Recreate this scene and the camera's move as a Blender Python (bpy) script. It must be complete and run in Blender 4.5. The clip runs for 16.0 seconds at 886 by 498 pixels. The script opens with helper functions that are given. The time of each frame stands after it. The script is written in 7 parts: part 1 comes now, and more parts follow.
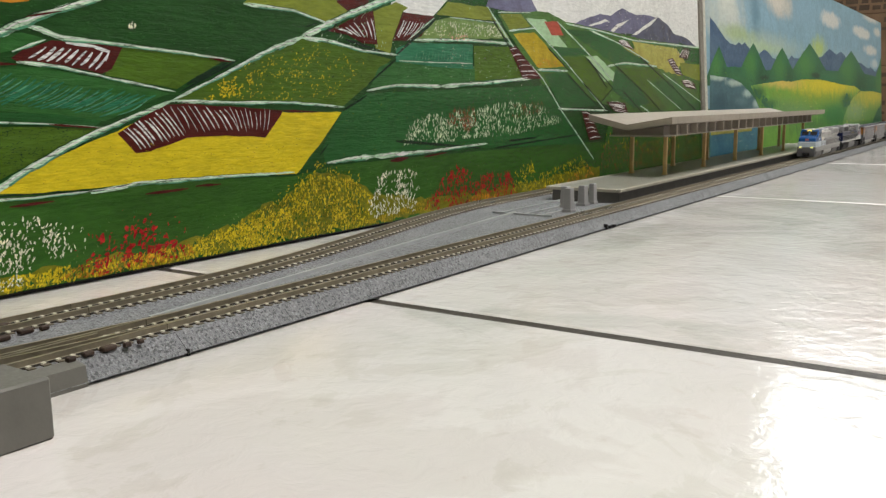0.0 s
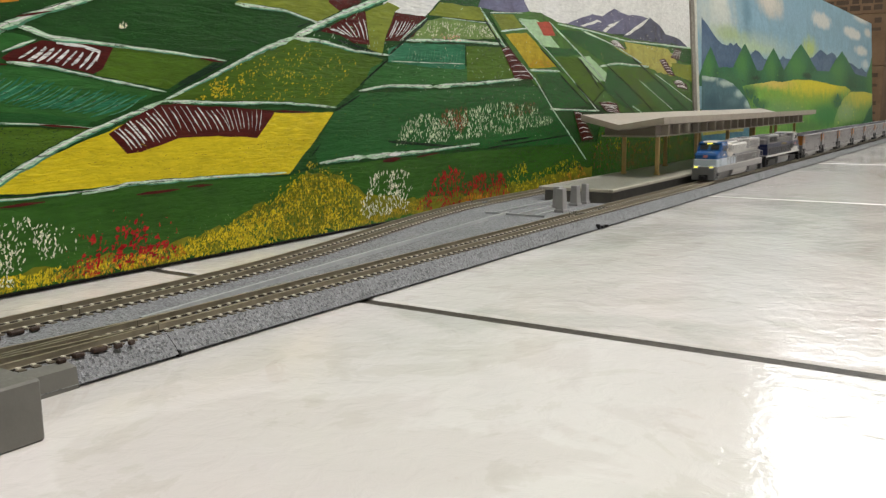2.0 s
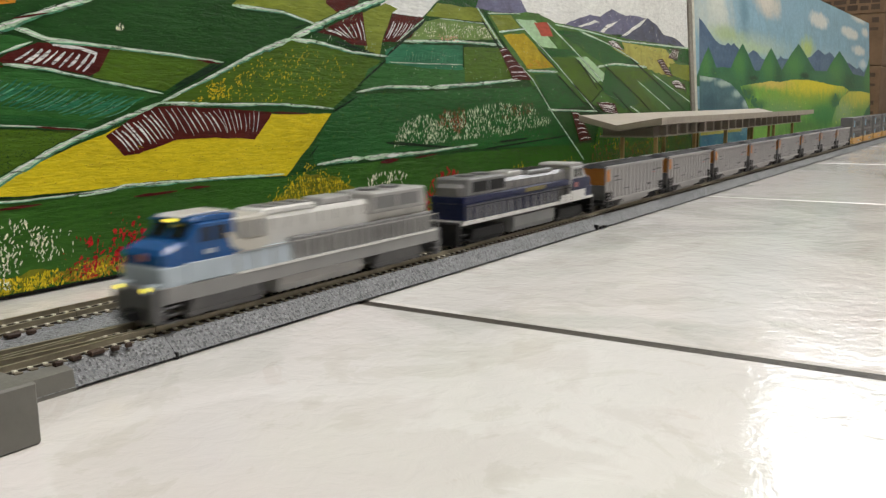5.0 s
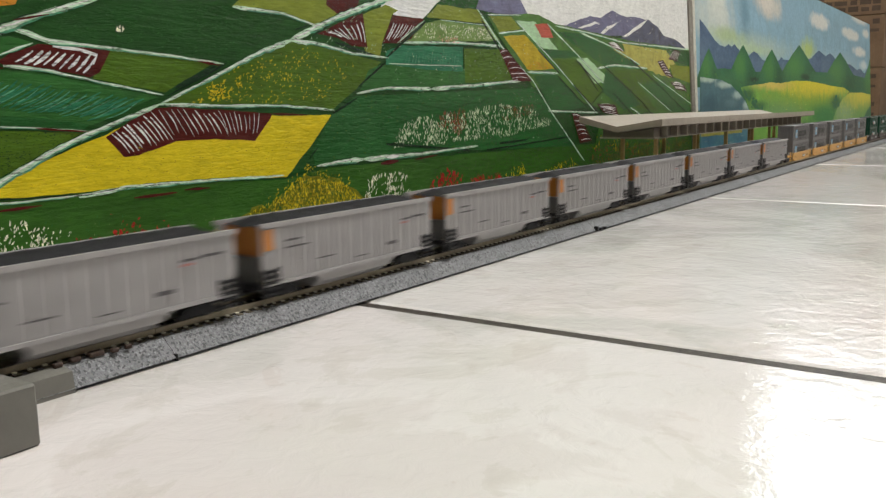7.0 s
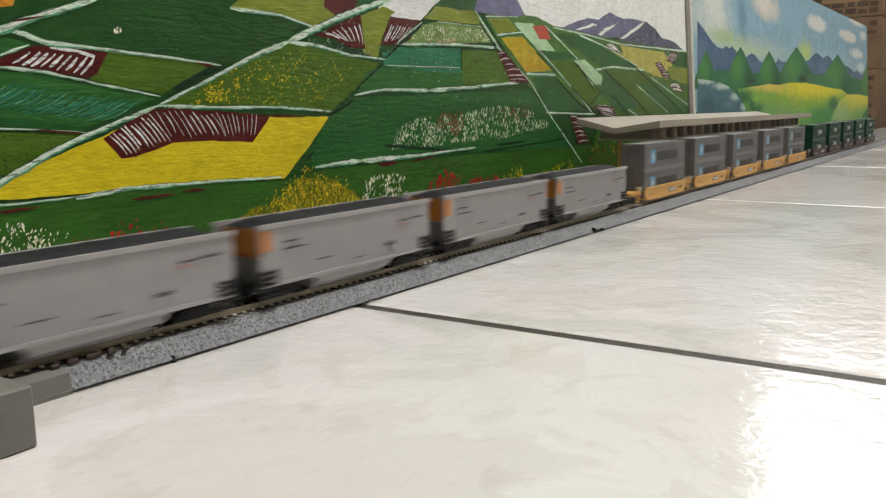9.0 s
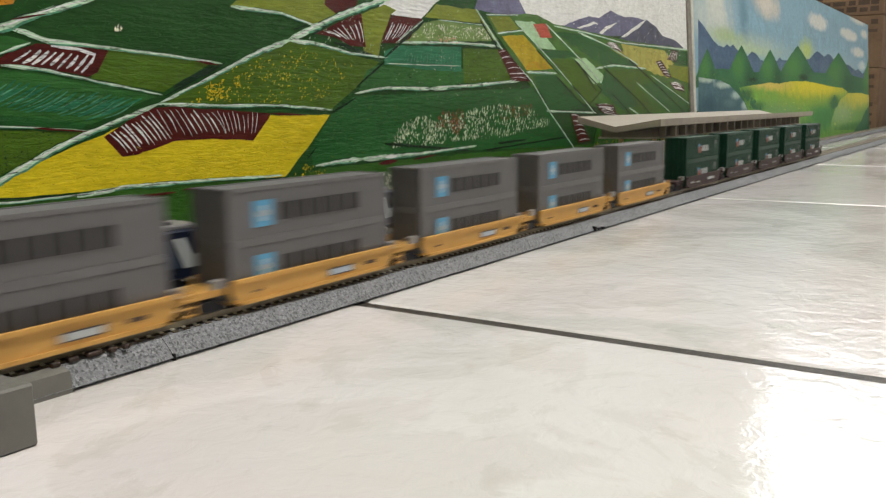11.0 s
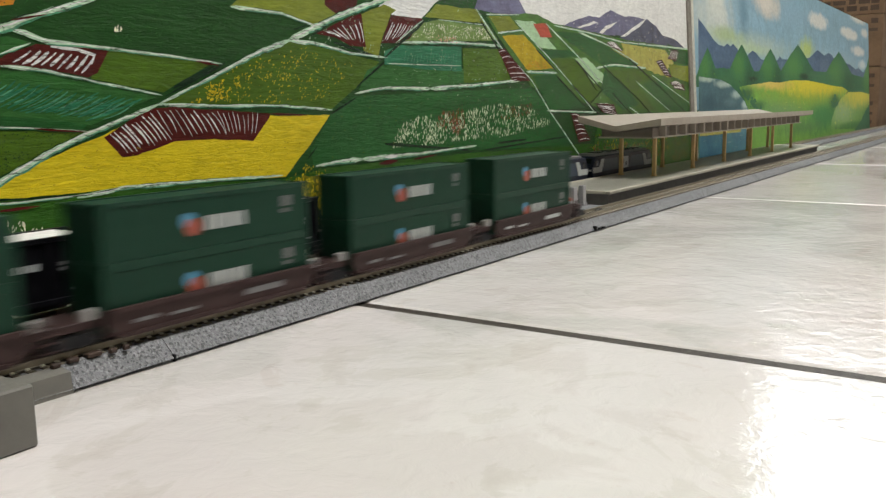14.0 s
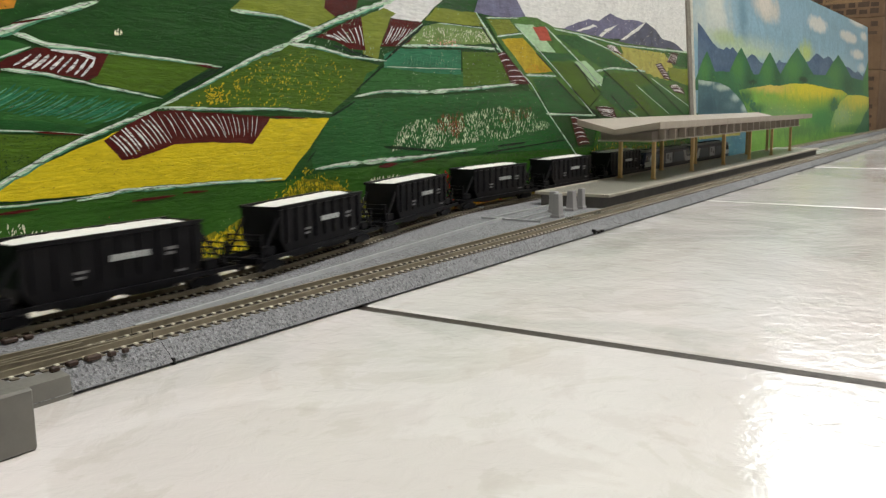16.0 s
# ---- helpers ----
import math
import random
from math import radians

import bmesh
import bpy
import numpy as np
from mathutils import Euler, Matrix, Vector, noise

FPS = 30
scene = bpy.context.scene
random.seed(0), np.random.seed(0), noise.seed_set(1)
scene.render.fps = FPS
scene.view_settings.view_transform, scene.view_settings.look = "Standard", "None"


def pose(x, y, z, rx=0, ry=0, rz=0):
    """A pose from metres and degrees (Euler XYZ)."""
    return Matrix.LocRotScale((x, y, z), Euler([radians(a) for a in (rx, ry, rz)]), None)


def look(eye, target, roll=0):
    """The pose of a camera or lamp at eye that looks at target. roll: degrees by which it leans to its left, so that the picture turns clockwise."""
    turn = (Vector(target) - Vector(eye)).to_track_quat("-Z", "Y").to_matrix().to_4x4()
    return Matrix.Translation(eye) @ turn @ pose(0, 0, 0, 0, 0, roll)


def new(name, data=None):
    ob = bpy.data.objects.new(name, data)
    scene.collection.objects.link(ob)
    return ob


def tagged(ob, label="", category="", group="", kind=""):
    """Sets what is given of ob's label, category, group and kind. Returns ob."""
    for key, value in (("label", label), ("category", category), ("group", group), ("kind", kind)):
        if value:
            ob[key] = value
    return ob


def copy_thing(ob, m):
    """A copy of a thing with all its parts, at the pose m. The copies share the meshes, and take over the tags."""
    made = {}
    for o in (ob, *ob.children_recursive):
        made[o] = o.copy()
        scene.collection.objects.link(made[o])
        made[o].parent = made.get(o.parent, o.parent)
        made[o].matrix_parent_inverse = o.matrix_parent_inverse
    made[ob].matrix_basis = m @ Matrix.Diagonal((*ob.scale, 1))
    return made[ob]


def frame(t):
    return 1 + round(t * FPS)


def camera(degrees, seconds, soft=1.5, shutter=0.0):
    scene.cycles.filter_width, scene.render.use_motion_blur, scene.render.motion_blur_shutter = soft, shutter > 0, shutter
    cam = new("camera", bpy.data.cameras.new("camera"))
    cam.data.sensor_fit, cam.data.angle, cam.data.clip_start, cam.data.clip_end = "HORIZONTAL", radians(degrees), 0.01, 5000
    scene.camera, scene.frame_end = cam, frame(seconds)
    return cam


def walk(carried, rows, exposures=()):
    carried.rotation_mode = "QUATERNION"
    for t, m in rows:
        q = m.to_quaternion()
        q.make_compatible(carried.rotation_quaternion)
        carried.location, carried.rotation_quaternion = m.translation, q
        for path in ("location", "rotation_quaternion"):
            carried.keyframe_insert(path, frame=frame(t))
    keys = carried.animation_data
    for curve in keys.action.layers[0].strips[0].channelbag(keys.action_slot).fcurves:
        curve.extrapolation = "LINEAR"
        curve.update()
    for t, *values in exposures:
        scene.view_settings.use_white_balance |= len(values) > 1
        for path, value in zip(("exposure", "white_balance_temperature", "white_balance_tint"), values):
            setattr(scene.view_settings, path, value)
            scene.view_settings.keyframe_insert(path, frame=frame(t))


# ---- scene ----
from mathutils import geometry

# The model railway: +x runs along the tracks away from the camera, +y towards the painted boards, the floor is z = 0.
cam = camera(54, 16.0, soft=1.35, shutter=0.75)
walk(cam, [
    (0.0, pose(0.00000, 0.00000, 0.06797, 80.552, 0.530, -55.921)),
    (0.5, pose(-0.00010, -0.00027, 0.06799, 80.596, 0.506, -55.951)),
    (1.0, pose(-0.00010, -0.00038, 0.06803, 80.471, 0.467, -56.096)),
    (1.5, pose(0.00006, -0.00022, 0.06799, 80.473, 0.479, -56.199)),
    (2.0, pose(0.00029, -0.00001, 0.06790, 80.574, 0.539, -56.402)),
    (2.5, pose(0.00039, 0.00000, 0.06786, 80.586, 0.624, -56.479)),
    (3.0, pose(0.00044, -0.00004, 0.06782, 80.566, 0.597, -56.517)),
    (3.5, pose(0.00059, 0.00005, 0.06775, 80.592, 0.659, -56.550)),
    (4.0, pose(0.00081, 0.00011, 0.06780, 80.623, 0.707, -56.538)),
    (6.5, pose(0.00095, -0.00003, 0.06799, 80.662, 0.692, -56.484)),
    (7.0, pose(0.00101, -0.00024, 0.06813, 80.695, 0.687, -56.474)),
    (7.5, pose(0.00107, -0.00032, 0.06815, 80.683, 0.655, -56.490)),
    (8.0, pose(0.00108, -0.00039, 0.06816, 80.779, 0.639, -56.537)),
    (8.5, pose(0.00104, -0.00048, 0.06817, 80.847, 0.628, -56.561)),
    (9.0, pose(0.00108, -0.00042, 0.06812, 80.797, 0.666, -56.601)),
    (11.5, pose(0.00114, -0.00034, 0.06808, 80.689, 0.625, -56.547)),
    (12.0, pose(0.00110, -0.00048, 0.06814, 80.700, 0.587, -56.561)),
    (12.5, pose(0.00105, -0.00063, 0.06816, 80.718, 0.608, -56.576)),
    (13.0, pose(0.00111, -0.00055, 0.06810, 80.783, 0.640, -56.559)),
    (13.5, pose(0.00125, -0.00034, 0.06809, 80.786, 0.733, -56.545)),
    (14.0, pose(0.00133, -0.00022, 0.06816, 80.679, 0.741, -56.544)),
    (14.5, pose(0.00128, -0.00031, 0.06831, 80.707, 0.687, -56.552)),
    (15.0, pose(0.00115, -0.00050, 0.06853, 80.736, 0.634, -56.556)),
    (15.5, pose(0.00106, -0.00065, 0.06873, 80.784, 0.643, -56.560)),
    (16.0, pose(0.00101, -0.00080, 0.06884, 80.812, 0.637, -56.549)),
])

# ---- light ----
world = bpy.data.worlds.new("world")
scene.world = world
world.use_nodes = True
sky = world.node_tree.nodes.new("ShaderNodeTexSky")
sky.sky_type = "NISHITA"
sky.sun_disc = False
sky.sun_elevation = radians(35)
sky.sun_rotation = radians(200)
world.node_tree.links.new(sky.outputs[0], world.node_tree.nodes["Background"].inputs[0])
world.node_tree.nodes["Background"].inputs[1].default_value = 0.1


def area_lamp(name, at, target, w, h, watts, colour):
    data = bpy.data.lights.new(name, "AREA")
    data.shape, data.size, data.size_y, data.energy, data.color = "RECTANGLE", w, h, watts, colour
    ob = new(name, data)
    ob.matrix_world = look(at, target)
    return tagged(ob, kind="structure")


area_lamp("ceiling_lamp_light", (0.55, -0.45, 2.385), (0.55, -0.45, 0), 1.2, 0.5, 36, (1.0, 0.972, 0.94))
scene.view_settings.exposure = 0.16


# ---- materials ----
def material(name, rough=0.5, metal=0.0):
    m = bpy.data.materials.new(name)
    m.use_nodes = True
    b = m.node_tree.nodes["Principled BSDF"]
    b.inputs["Roughness"].default_value, b.inputs["Metallic"].default_value = rough, metal
    return m, m.node_tree, b


def coords(nt, scale=(1, 1, 1)):
    c = nt.nodes.new("ShaderNodeTexCoord")
    mp = nt.nodes.new("ShaderNodeMapping")
    mp.inputs["Scale"].default_value = scale
    nt.links.new(c.outputs["Object"], mp.inputs["Vector"])
    return mp.outputs[0]


def noise_of(nt, vec, scale, detail=4, rough=0.55, distort=0.0):
    n = nt.nodes.new("ShaderNodeTexNoise")
    n.inputs["Scale"].default_value, n.inputs["Detail"].default_value = scale, detail
    n.inputs["Roughness"].default_value, n.inputs["Distortion"].default_value = rough, distort
    nt.links.new(vec, n.inputs["Vector"])
    return n.outputs["Fac"]


def ramp(nt, fac, stops):
    r = nt.nodes.new("ShaderNodeValToRGB")
    while len(r.color_ramp.elements) < len(stops):
        r.color_ramp.elements.new(0.5)
    for e, (p, c) in zip(r.color_ramp.elements, stops):
        e.position, e.color = p, (*c, 1) if len(c) == 3 else c
    nt.links.new(fac, r.inputs[0])
    return r.outputs[0]


def mix(nt, fac, a, b, how="MIX"):
    n = nt.nodes.new("ShaderNodeMix")
    n.data_type, n.blend_type = "RGBA", how
    if isinstance(fac, (int, float)):
        n.inputs[0].default_value = fac
    else:
        nt.links.new(fac, n.inputs[0])
    for socket, v in ((n.inputs[6], a), (n.inputs[7], b)):
        if isinstance(v, tuple):
            socket.default_value = (*v, 1)
        else:
            nt.links.new(v, socket)
    return n.outputs[2]


def bump(nt, bsdf, fac, strength, distance):
    b = nt.nodes.new("ShaderNodeBump")
    b.inputs["Strength"].default_value, b.inputs["Distance"].default_value = strength, distance
    nt.links.new(fac, b.inputs["Height"])
    nt.links.new(b.outputs[0], bsdf.inputs["Normal"])


def plastic(name, colour, rough=0.45, grain=0.12, metal=0.0, scale=120, spec=0.4):
    """Moulded or painted model plastic: a colour that varies a little, faint dust and a fine uneven gloss."""
    m, nt, b = material(name, rough, metal)
    v = coords(nt)
    b.inputs["Specular IOR Level"].default_value = spec
    n1, n2 = noise_of(nt, v, scale), noise_of(nt, v, scale * 9, 2)
    dark, light = tuple(c * (1 - grain) for c in colour), tuple(min(1, c * (1 + grain) + 0.004) for c in colour)
    c = ramp(nt, n1, [(0.3, dark), (0.7, light)])
    nt.links.new(c, b.inputs["Base Color"])
    nt.links.new(ramp(nt, n2, [(0.2, (rough * 0.8,) * 3), (0.8, (min(1, rough * 1.25),) * 3)]), b.inputs["Roughness"])
    bump(nt, b, n2, 0.15, 0.0002)
    return m


def tile_material():
    m, nt, b = material("glazed_tile", 0.1)
    tc = nt.nodes.new("ShaderNodeTexCoord")
    info = nt.nodes.new("ShaderNodeObjectInfo")
    add = nt.nodes.new("ShaderNodeVectorMath")
    add.operation = "MULTIPLY_ADD"
    nt.links.new(info.outputs["Random"], add.inputs[0])
    add.inputs[1].default_value = (7, 13, 5)
    nt.links.new(tc.outputs["Object"], add.inputs[2])
    v = add.outputs[0]
    cloud = noise_of(nt, v, 9, 6, 0.55, 0.9)
    vein = noise_of(nt, v, 21, 7, 0.62, 1.4)
    hue = noise_of(nt, v, 5, 3, 0.5, 0.4)
    c1 = ramp(nt, cloud, [(0.34, (0.585, 0.59, 0.57)), (0.455, (0.655, 0.655, 0.638)), (0.475, (0.712, 0.703, 0.693)), (0.58, (0.745, 0.732, 0.725)), (0.60, (0.70, 0.68, 0.67)), (0.72, (0.675, 0.65, 0.64))])
    c2 = ramp(nt, vein, [(0.34, (0.90, 0.895, 0.875)), (0.44, (0.955, 0.955, 0.94)), (0.455, (1, 1, 1)), (0.62, (1, 1, 1)), (0.64, (0.955, 0.935, 0.925)), (0.78, (0.93, 0.91, 0.90))])
    c3 = ramp(nt, hue, [(0.35, (0.985, 0.99, 0.965)), (0.5, (1, 0.99, 0.985)), (0.66, (1.0, 0.962, 0.952))])
    nt.links.new(mix(nt, 1.0, mix(nt, 1.0, c1, c2, "MULTIPLY"), c3, "MULTIPLY"), b.inputs["Base Color"])
    ripple = noise_of(nt, v, 125, 4, 0.58, 0.6)
    fine = noise_of(nt, v, 420, 2)
    nt.links.new(ramp(nt, cloud, [(0.3, (0.07,) * 3), (0.7, (0.13,) * 3)]), b.inputs["Roughness"])
    b.inputs["Specular IOR Level"].default_value = 0.5
    s = nt.nodes.new("ShaderNodeMath")
    s.operation = "MULTIPLY_ADD"
    nt.links.new(fine, s.inputs[0])
    s.inputs[1].default_value = 0.06
    nt.links.new(ripple, s.inputs[2])
    bump(nt, b, s.outputs[0], 0.32, 0.0011)
    return m


def ballast_material():
    m, nt, b = material("grey_moulded_ballast", 0.85)
    v = coords(nt)
    vo = nt.nodes.new("ShaderNodeTexVoronoi")
    vo.inputs["Scale"].default_value = 2100
    nt.links.new(v, vo.inputs["Vector"])
    sp = nt.nodes.new("ShaderNodeTexVoronoi")
    sp.inputs["Scale"].default_value = 1700
    nt.links.new(v, sp.inputs["Vector"])
    base = ramp(nt, noise_of(nt, v, 60), [(0.3, (0.20, 0.206, 0.216)), (0.7, (0.24, 0.247, 0.257))])
    speck = ramp(nt, sp.outputs["Color"], [(0.2, (0.42, 0.42, 0.43)), (0.36, (0.85, 0.86, 0.88)), (0.72, (1.0, 1.0, 1.0)), (0.88, (1.35, 1.35, 1.36))])
    nt.links.new(mix(nt, 1.0, base, speck, "MULTIPLY"), b.inputs["Base Color"])
    bump(nt, b, vo.outputs["Distance"], 0.7, 0.0003)
    return m


def paint(name, colour, vary=0.25, rough=0.42, scale=60, stroke=(1, 1, 1), dry=0.0, loose=0.0):
    """Brushed acrylic on board: uneven coverage and thick brush ridges; dry lets the layer beneath show through, loose sets dab from dab."""
    m, nt, b = material(name, rough * 0.62)
    colour = tuple(min(0.85, x * k) for x, k in zip(colour, (1.12, 1.14, 1.04) if max(colour) > 0.09 else (0.93, 0.94, 0.90)))
    v = coords(nt, stroke)
    n1, n2 = noise_of(nt, v, scale, 5, 0.6, 0.4), noise_of(nt, v, scale * 7, 4, 0.6)
    c = ramp(nt, n1, [(0.25, tuple(x * (1 - vary) for x in colour)), (0.5, colour), (0.78, tuple(min(1, x * (1 + vary) + 0.01 * vary) for x in colour))])
    c = mix(nt, 0.35, c, ramp(nt, n2, [(0.3, tuple(x * 0.7 for x in colour)), (0.7, tuple(min(1, x * 1.25) for x in colour))]))
    streak = noise_of(nt, coords(nt, (0.22, 1, 0.9)), 620, 5, 0.65, 0.7)
    c = mix(nt, 0.28, c, ramp(nt, streak, [(0.32, (0.42, 0.42, 0.42)), (0.5, (1, 1, 1)), (0.7, (1.5, 1.5, 1.42))]), "MULTIPLY")
    if loose:
        g = nt.nodes.new("ShaderNodeNewGeometry")
        c = mix(nt, loose, c, ramp(nt, g.outputs["Random Per Island"], [(0.0, (0.50, 0.54, 0.42)), (0.30, (0.88, 0.88, 0.8)), (0.7, (1.1, 1.1, 1.05)), (1.0, (1.5, 1.45, 1.3))]), "MULTIPLY")
    nt.links.new(c, b.inputs["Base Color"])
    if dry:
        cover = noise_of(nt, coords(nt, (0.12, 1, 1)), 1500, 4, 0.7, 0.5)
        nt.links.new(ramp(nt, cover, [(0.36, (1 - dry,) * 3), (0.50, (1, 1, 1))]), b.inputs["Alpha"])
    b.inputs["Specular IOR Level"].default_value = 0.22
    ridge = noise_of(nt, coords(nt, (0.10, 1, 1)), 330, 4, 0.6, 0.5)
    h = nt.nodes.new("ShaderNodeMath")
    h.operation = "MULTIPLY_ADD"
    nt.links.new(ridge, h.inputs[0])
    h.inputs[1].default_value = 0.8
    nt.links.new(streak, h.inputs[2])
    bump(nt, b, h.outputs[0], 0.55, 0.0011)
    return m


def wash(name, one, two, scale, stroke=(0.5, 1, 1)):
    """Thin, blended poster paint: two colours run into each other."""
    m, nt, b = material(name, 0.5)
    v = coords(nt, stroke)
    n1, n2 = noise_of(nt, v, scale, 5, 0.65, 0.8), noise_of(nt, v, scale * 8, 4, 0.6)
    c = ramp(nt, n1, [(0.34, one), (0.64, two)])
    c = mix(nt, 0.4, c, ramp(nt, n2, [(0.3, (0.6, 0.62, 0.6)), (0.7, (1.3, 1.3, 1.25))]), "MULTIPLY")
    nt.links.new(c, b.inputs["Base Color"])
    b.inputs["Specular IOR Level"].default_value = 0.2
    bump(nt, b, n2, 0.3, 0.0004)
    return m


def blended(name, base, scale, spots):
    """Poster paint worked wet in wet: soft-edged spots (u, v, half width, half height in mm, colour, softness) on a ground colour."""
    m, nt, b = material(name, 0.5)
    v = coords(nt)
    wob, fine = noise_of(nt, v, scale * 2.2, 4, 0.6, 0.5), noise_of(nt, coords(nt, (0.5, 1, 1)), scale * 14, 4, 0.65)
    c = mix(nt, 0.5, base, ramp(nt, wob, [(0.3, tuple(x * 0.72 for x in base)), (0.7, tuple(x * 1.25 for x in base))]))
    for u, w, ru, rw, colour, soft in spots:
        sub, mul, ln = (nt.nodes.new("ShaderNodeVectorMath") for k in range(3))
        sub.operation, mul.operation, ln.operation = "SUBTRACT", "MULTIPLY", "LENGTH"
        sub.inputs[1].default_value = (u * 0.001, 0, w * 0.001)
        mul.inputs[1].default_value = (1000 / ru, 0, 1000 / rw)
        nt.links.new(v, sub.inputs[0])
        nt.links.new(sub.outputs[0], mul.inputs[0])
        nt.links.new(mul.outputs[0], ln.inputs[0])
        far = nt.nodes.new("ShaderNodeMath")
        far.operation = "MULTIPLY_ADD"
        far.inputs[1].default_value = 1.3
        nt.links.new(wob, far.inputs[0])
        nt.links.new(ln.outputs["Value"], far.inputs[2])
        step = nt.nodes.new("ShaderNodeMapRange")
        step.interpolation_type = "SMOOTHSTEP"
        step.inputs["From Min"].default_value, step.inputs["From Max"].default_value = 1.65 - soft, 1.65 + soft * 0.35
        step.inputs["To Min"].default_value, step.inputs["To Max"].default_value = 0.95, 0.0
        nt.links.new(far.outputs[0], step.inputs["Value"])
        c = mix(nt, step.outputs["Result"], c, colour)
    c = mix(nt, 0.4, c, ramp(nt, fine, [(0.3, (0.7, 0.72, 0.7)), (0.7, (1.25, 1.25, 1.22))]), "MULTIPLY")
    nt.links.new(c, b.inputs["Base Color"])
    b.inputs["Specular IOR Level"].default_value = 0.2
    bump(nt, b, fine, 0.3, 0.0004)
    return m


def flat_glow(name, colour, strength):
    m, nt, b = material(name, 0.5)
    b.inputs["Base Color"].default_value = (*colour, 1)
    b.inputs["Emission Color"].default_value = (*colour, 1)
    b.inputs["Emission Strength"].default_value = strength
    return m


TILE = tile_material()
GROUT = plastic("dark_grout", (0.046, 0.038, 0.030), 0.55, 0.4, 0, 300, 0.35)
BALLAST = ballast_material()
RAIL = plastic("nickel_rail", (0.25, 0.22, 0.16), 0.42, 0.2, 0.35, 200)
SLEEPER = plastic("brown_grey_sleeper", (0.135, 0.115, 0.085), 0.7, 0.3, 0, 400, 0.25)
CHAIR = plastic("pale_rail_chair", (0.54, 0.51, 0.42), 0.4, 0.25, 0, 300)
# near-black colour that stands in for the shade between the rail chairs
RAIL_SHADE = plastic("dark_rail_shade", (0.035, 0.03, 0.023), 0.7, 0.3, 0, 300, 0.2)
DARK = plastic("black_plastic", (0.012, 0.012, 0.013), 0.6, 0.3, spec=0.15)
SWITCH_BROWN = plastic("dark_brown_plastic", (0.045, 0.026, 0.018), 0.5, 0.3, spec=0.3)
GREY_BLOCK = plastic("grey_plastic", (0.155, 0.152, 0.135), 0.6, 0.08)
LINE_GREY = plastic("light_grey_ridge", (0.37, 0.39, 0.395), 0.6, 0.1)
CANOPY = plastic("beige_grey_plastic", (0.36, 0.32, 0.265), 0.5, 0.07)
CANOPY_UNDER = plastic("taupe_plastic", (0.20, 0.17, 0.145), 0.55, 0.1)
POST = plastic("ochre_plastic", (0.62, 0.43, 0.19), 0.45, 0.12)
DECK = plastic("grey_green_deck", (0.27, 0.265, 0.225), 0.3, 0.1)
DECK_EDGE = plastic("pale_deck_edge", (0.44, 0.415, 0.35), 0.5, 0.1)
PLAT_SIDE = plastic("dark_grey_platform_side", (0.115, 0.11, 0.105), 0.6, 0.12)
PYLON = plastic("mid_grey_plastic", (0.36, 0.355, 0.36), 0.45, 0.08)
STEEL = plastic("bright_steel", (0.7, 0.69, 0.66), 0.25, 0.1, 0.9)
BOARD_EDGE = plastic("board_core", (0.32, 0.25, 0.17), 0.8, 0.2)
WALL = plastic("wall_paint", (0.70, 0.67, 0.60), 0.8, 0.05, 0, 8)
CEILING = plastic("ceiling_paint", (0.80, 0.79, 0.76), 0.9, 0.04, 0, 8)
CARD = plastic("brown_cardboard", (0.18, 0.118, 0.072), 0.85, 0.2, 0, 20, 0.2)
CARD_INK = plastic("box_print", (0.075, 0.05, 0.035), 0.85, 0.15, 0, 40)


# ---- mesh helpers ----
def part(name, bm, mat, parent=None, label="", smooth=False):
    me = bpy.data.meshes.new(name)
    bm.normal_update()
    bm.to_mesh(me)
    bm.free()
    for m in mat if isinstance(mat, (list, tuple)) else (mat,):
        me.materials.append(m)
    if smooth:
        for p in me.polygons:
            p.use_smooth = True
    ob = new(name, me)
    if parent:
        ob.parent = parent
    if label:
        ob["label"] = label
    return ob


def share(name, ob, at, parent):
    """Another piece on the same mesh, moved by at."""
    o = new(name, ob.data)
    o.location = at
    o.parent = parent
    return o


def box_into(bm, x0, x1, y0, y1, z0, z1, bevel=0.0, mat=0, taper=0.0):
    vs = [bm.verts.new(p) for p in ((x0, y0, z0), (x1, y0, z0), (x1, y1, z0), (x0, y1, z0),
                                    (x0 + taper, y0 + taper, z1), (x1 - taper, y0 + taper, z1), (x1 - taper, y1 - taper, z1), (x0 + taper, y1 - taper, z1))]
    fs = [bm.faces.new([vs[i] for i in q]) for q in ((3, 2, 1, 0), (4, 5, 6, 7), (0, 1, 5, 4), (1, 2, 6, 5), (2, 3, 7, 6), (3, 0, 4, 7))]
    for f in fs:
        f.material_index = mat
    if bevel:
        es = list({e for f in fs for e in f.edges})
        bmesh.ops.bevel(bm, geom=es, offset=bevel, segments=1, affect="EDGES", clamp_overlap=True)
    return bm


def box(x0, x1, y0, y1, z0, z1, bevel=0.0, taper=0.0):
    return box_into(bmesh.new(), x0, x1, y0, y1, z0, z1, bevel, 0, taper)


def extrude(section, x0, x1, bm=None, mat=0):
    """A prism along x of a section given as (y, z) corners, anticlockwise seen from +x."""
    bm = bm or bmesh.new()
    a, b = [bm.verts.new((x0, y, z)) for y, z in section], [bm.verts.new((x1, y, z)) for y, z in section]
    n = len(section)
    fs = [bm.faces.new(a[::-1]), bm.faces.new(b)] + [bm.faces.new((a[i], a[(i + 1) % n], b[(i + 1) % n], b[i])) for i in range(n)]
    for f in fs:
        f.material_index = mat
    return bm


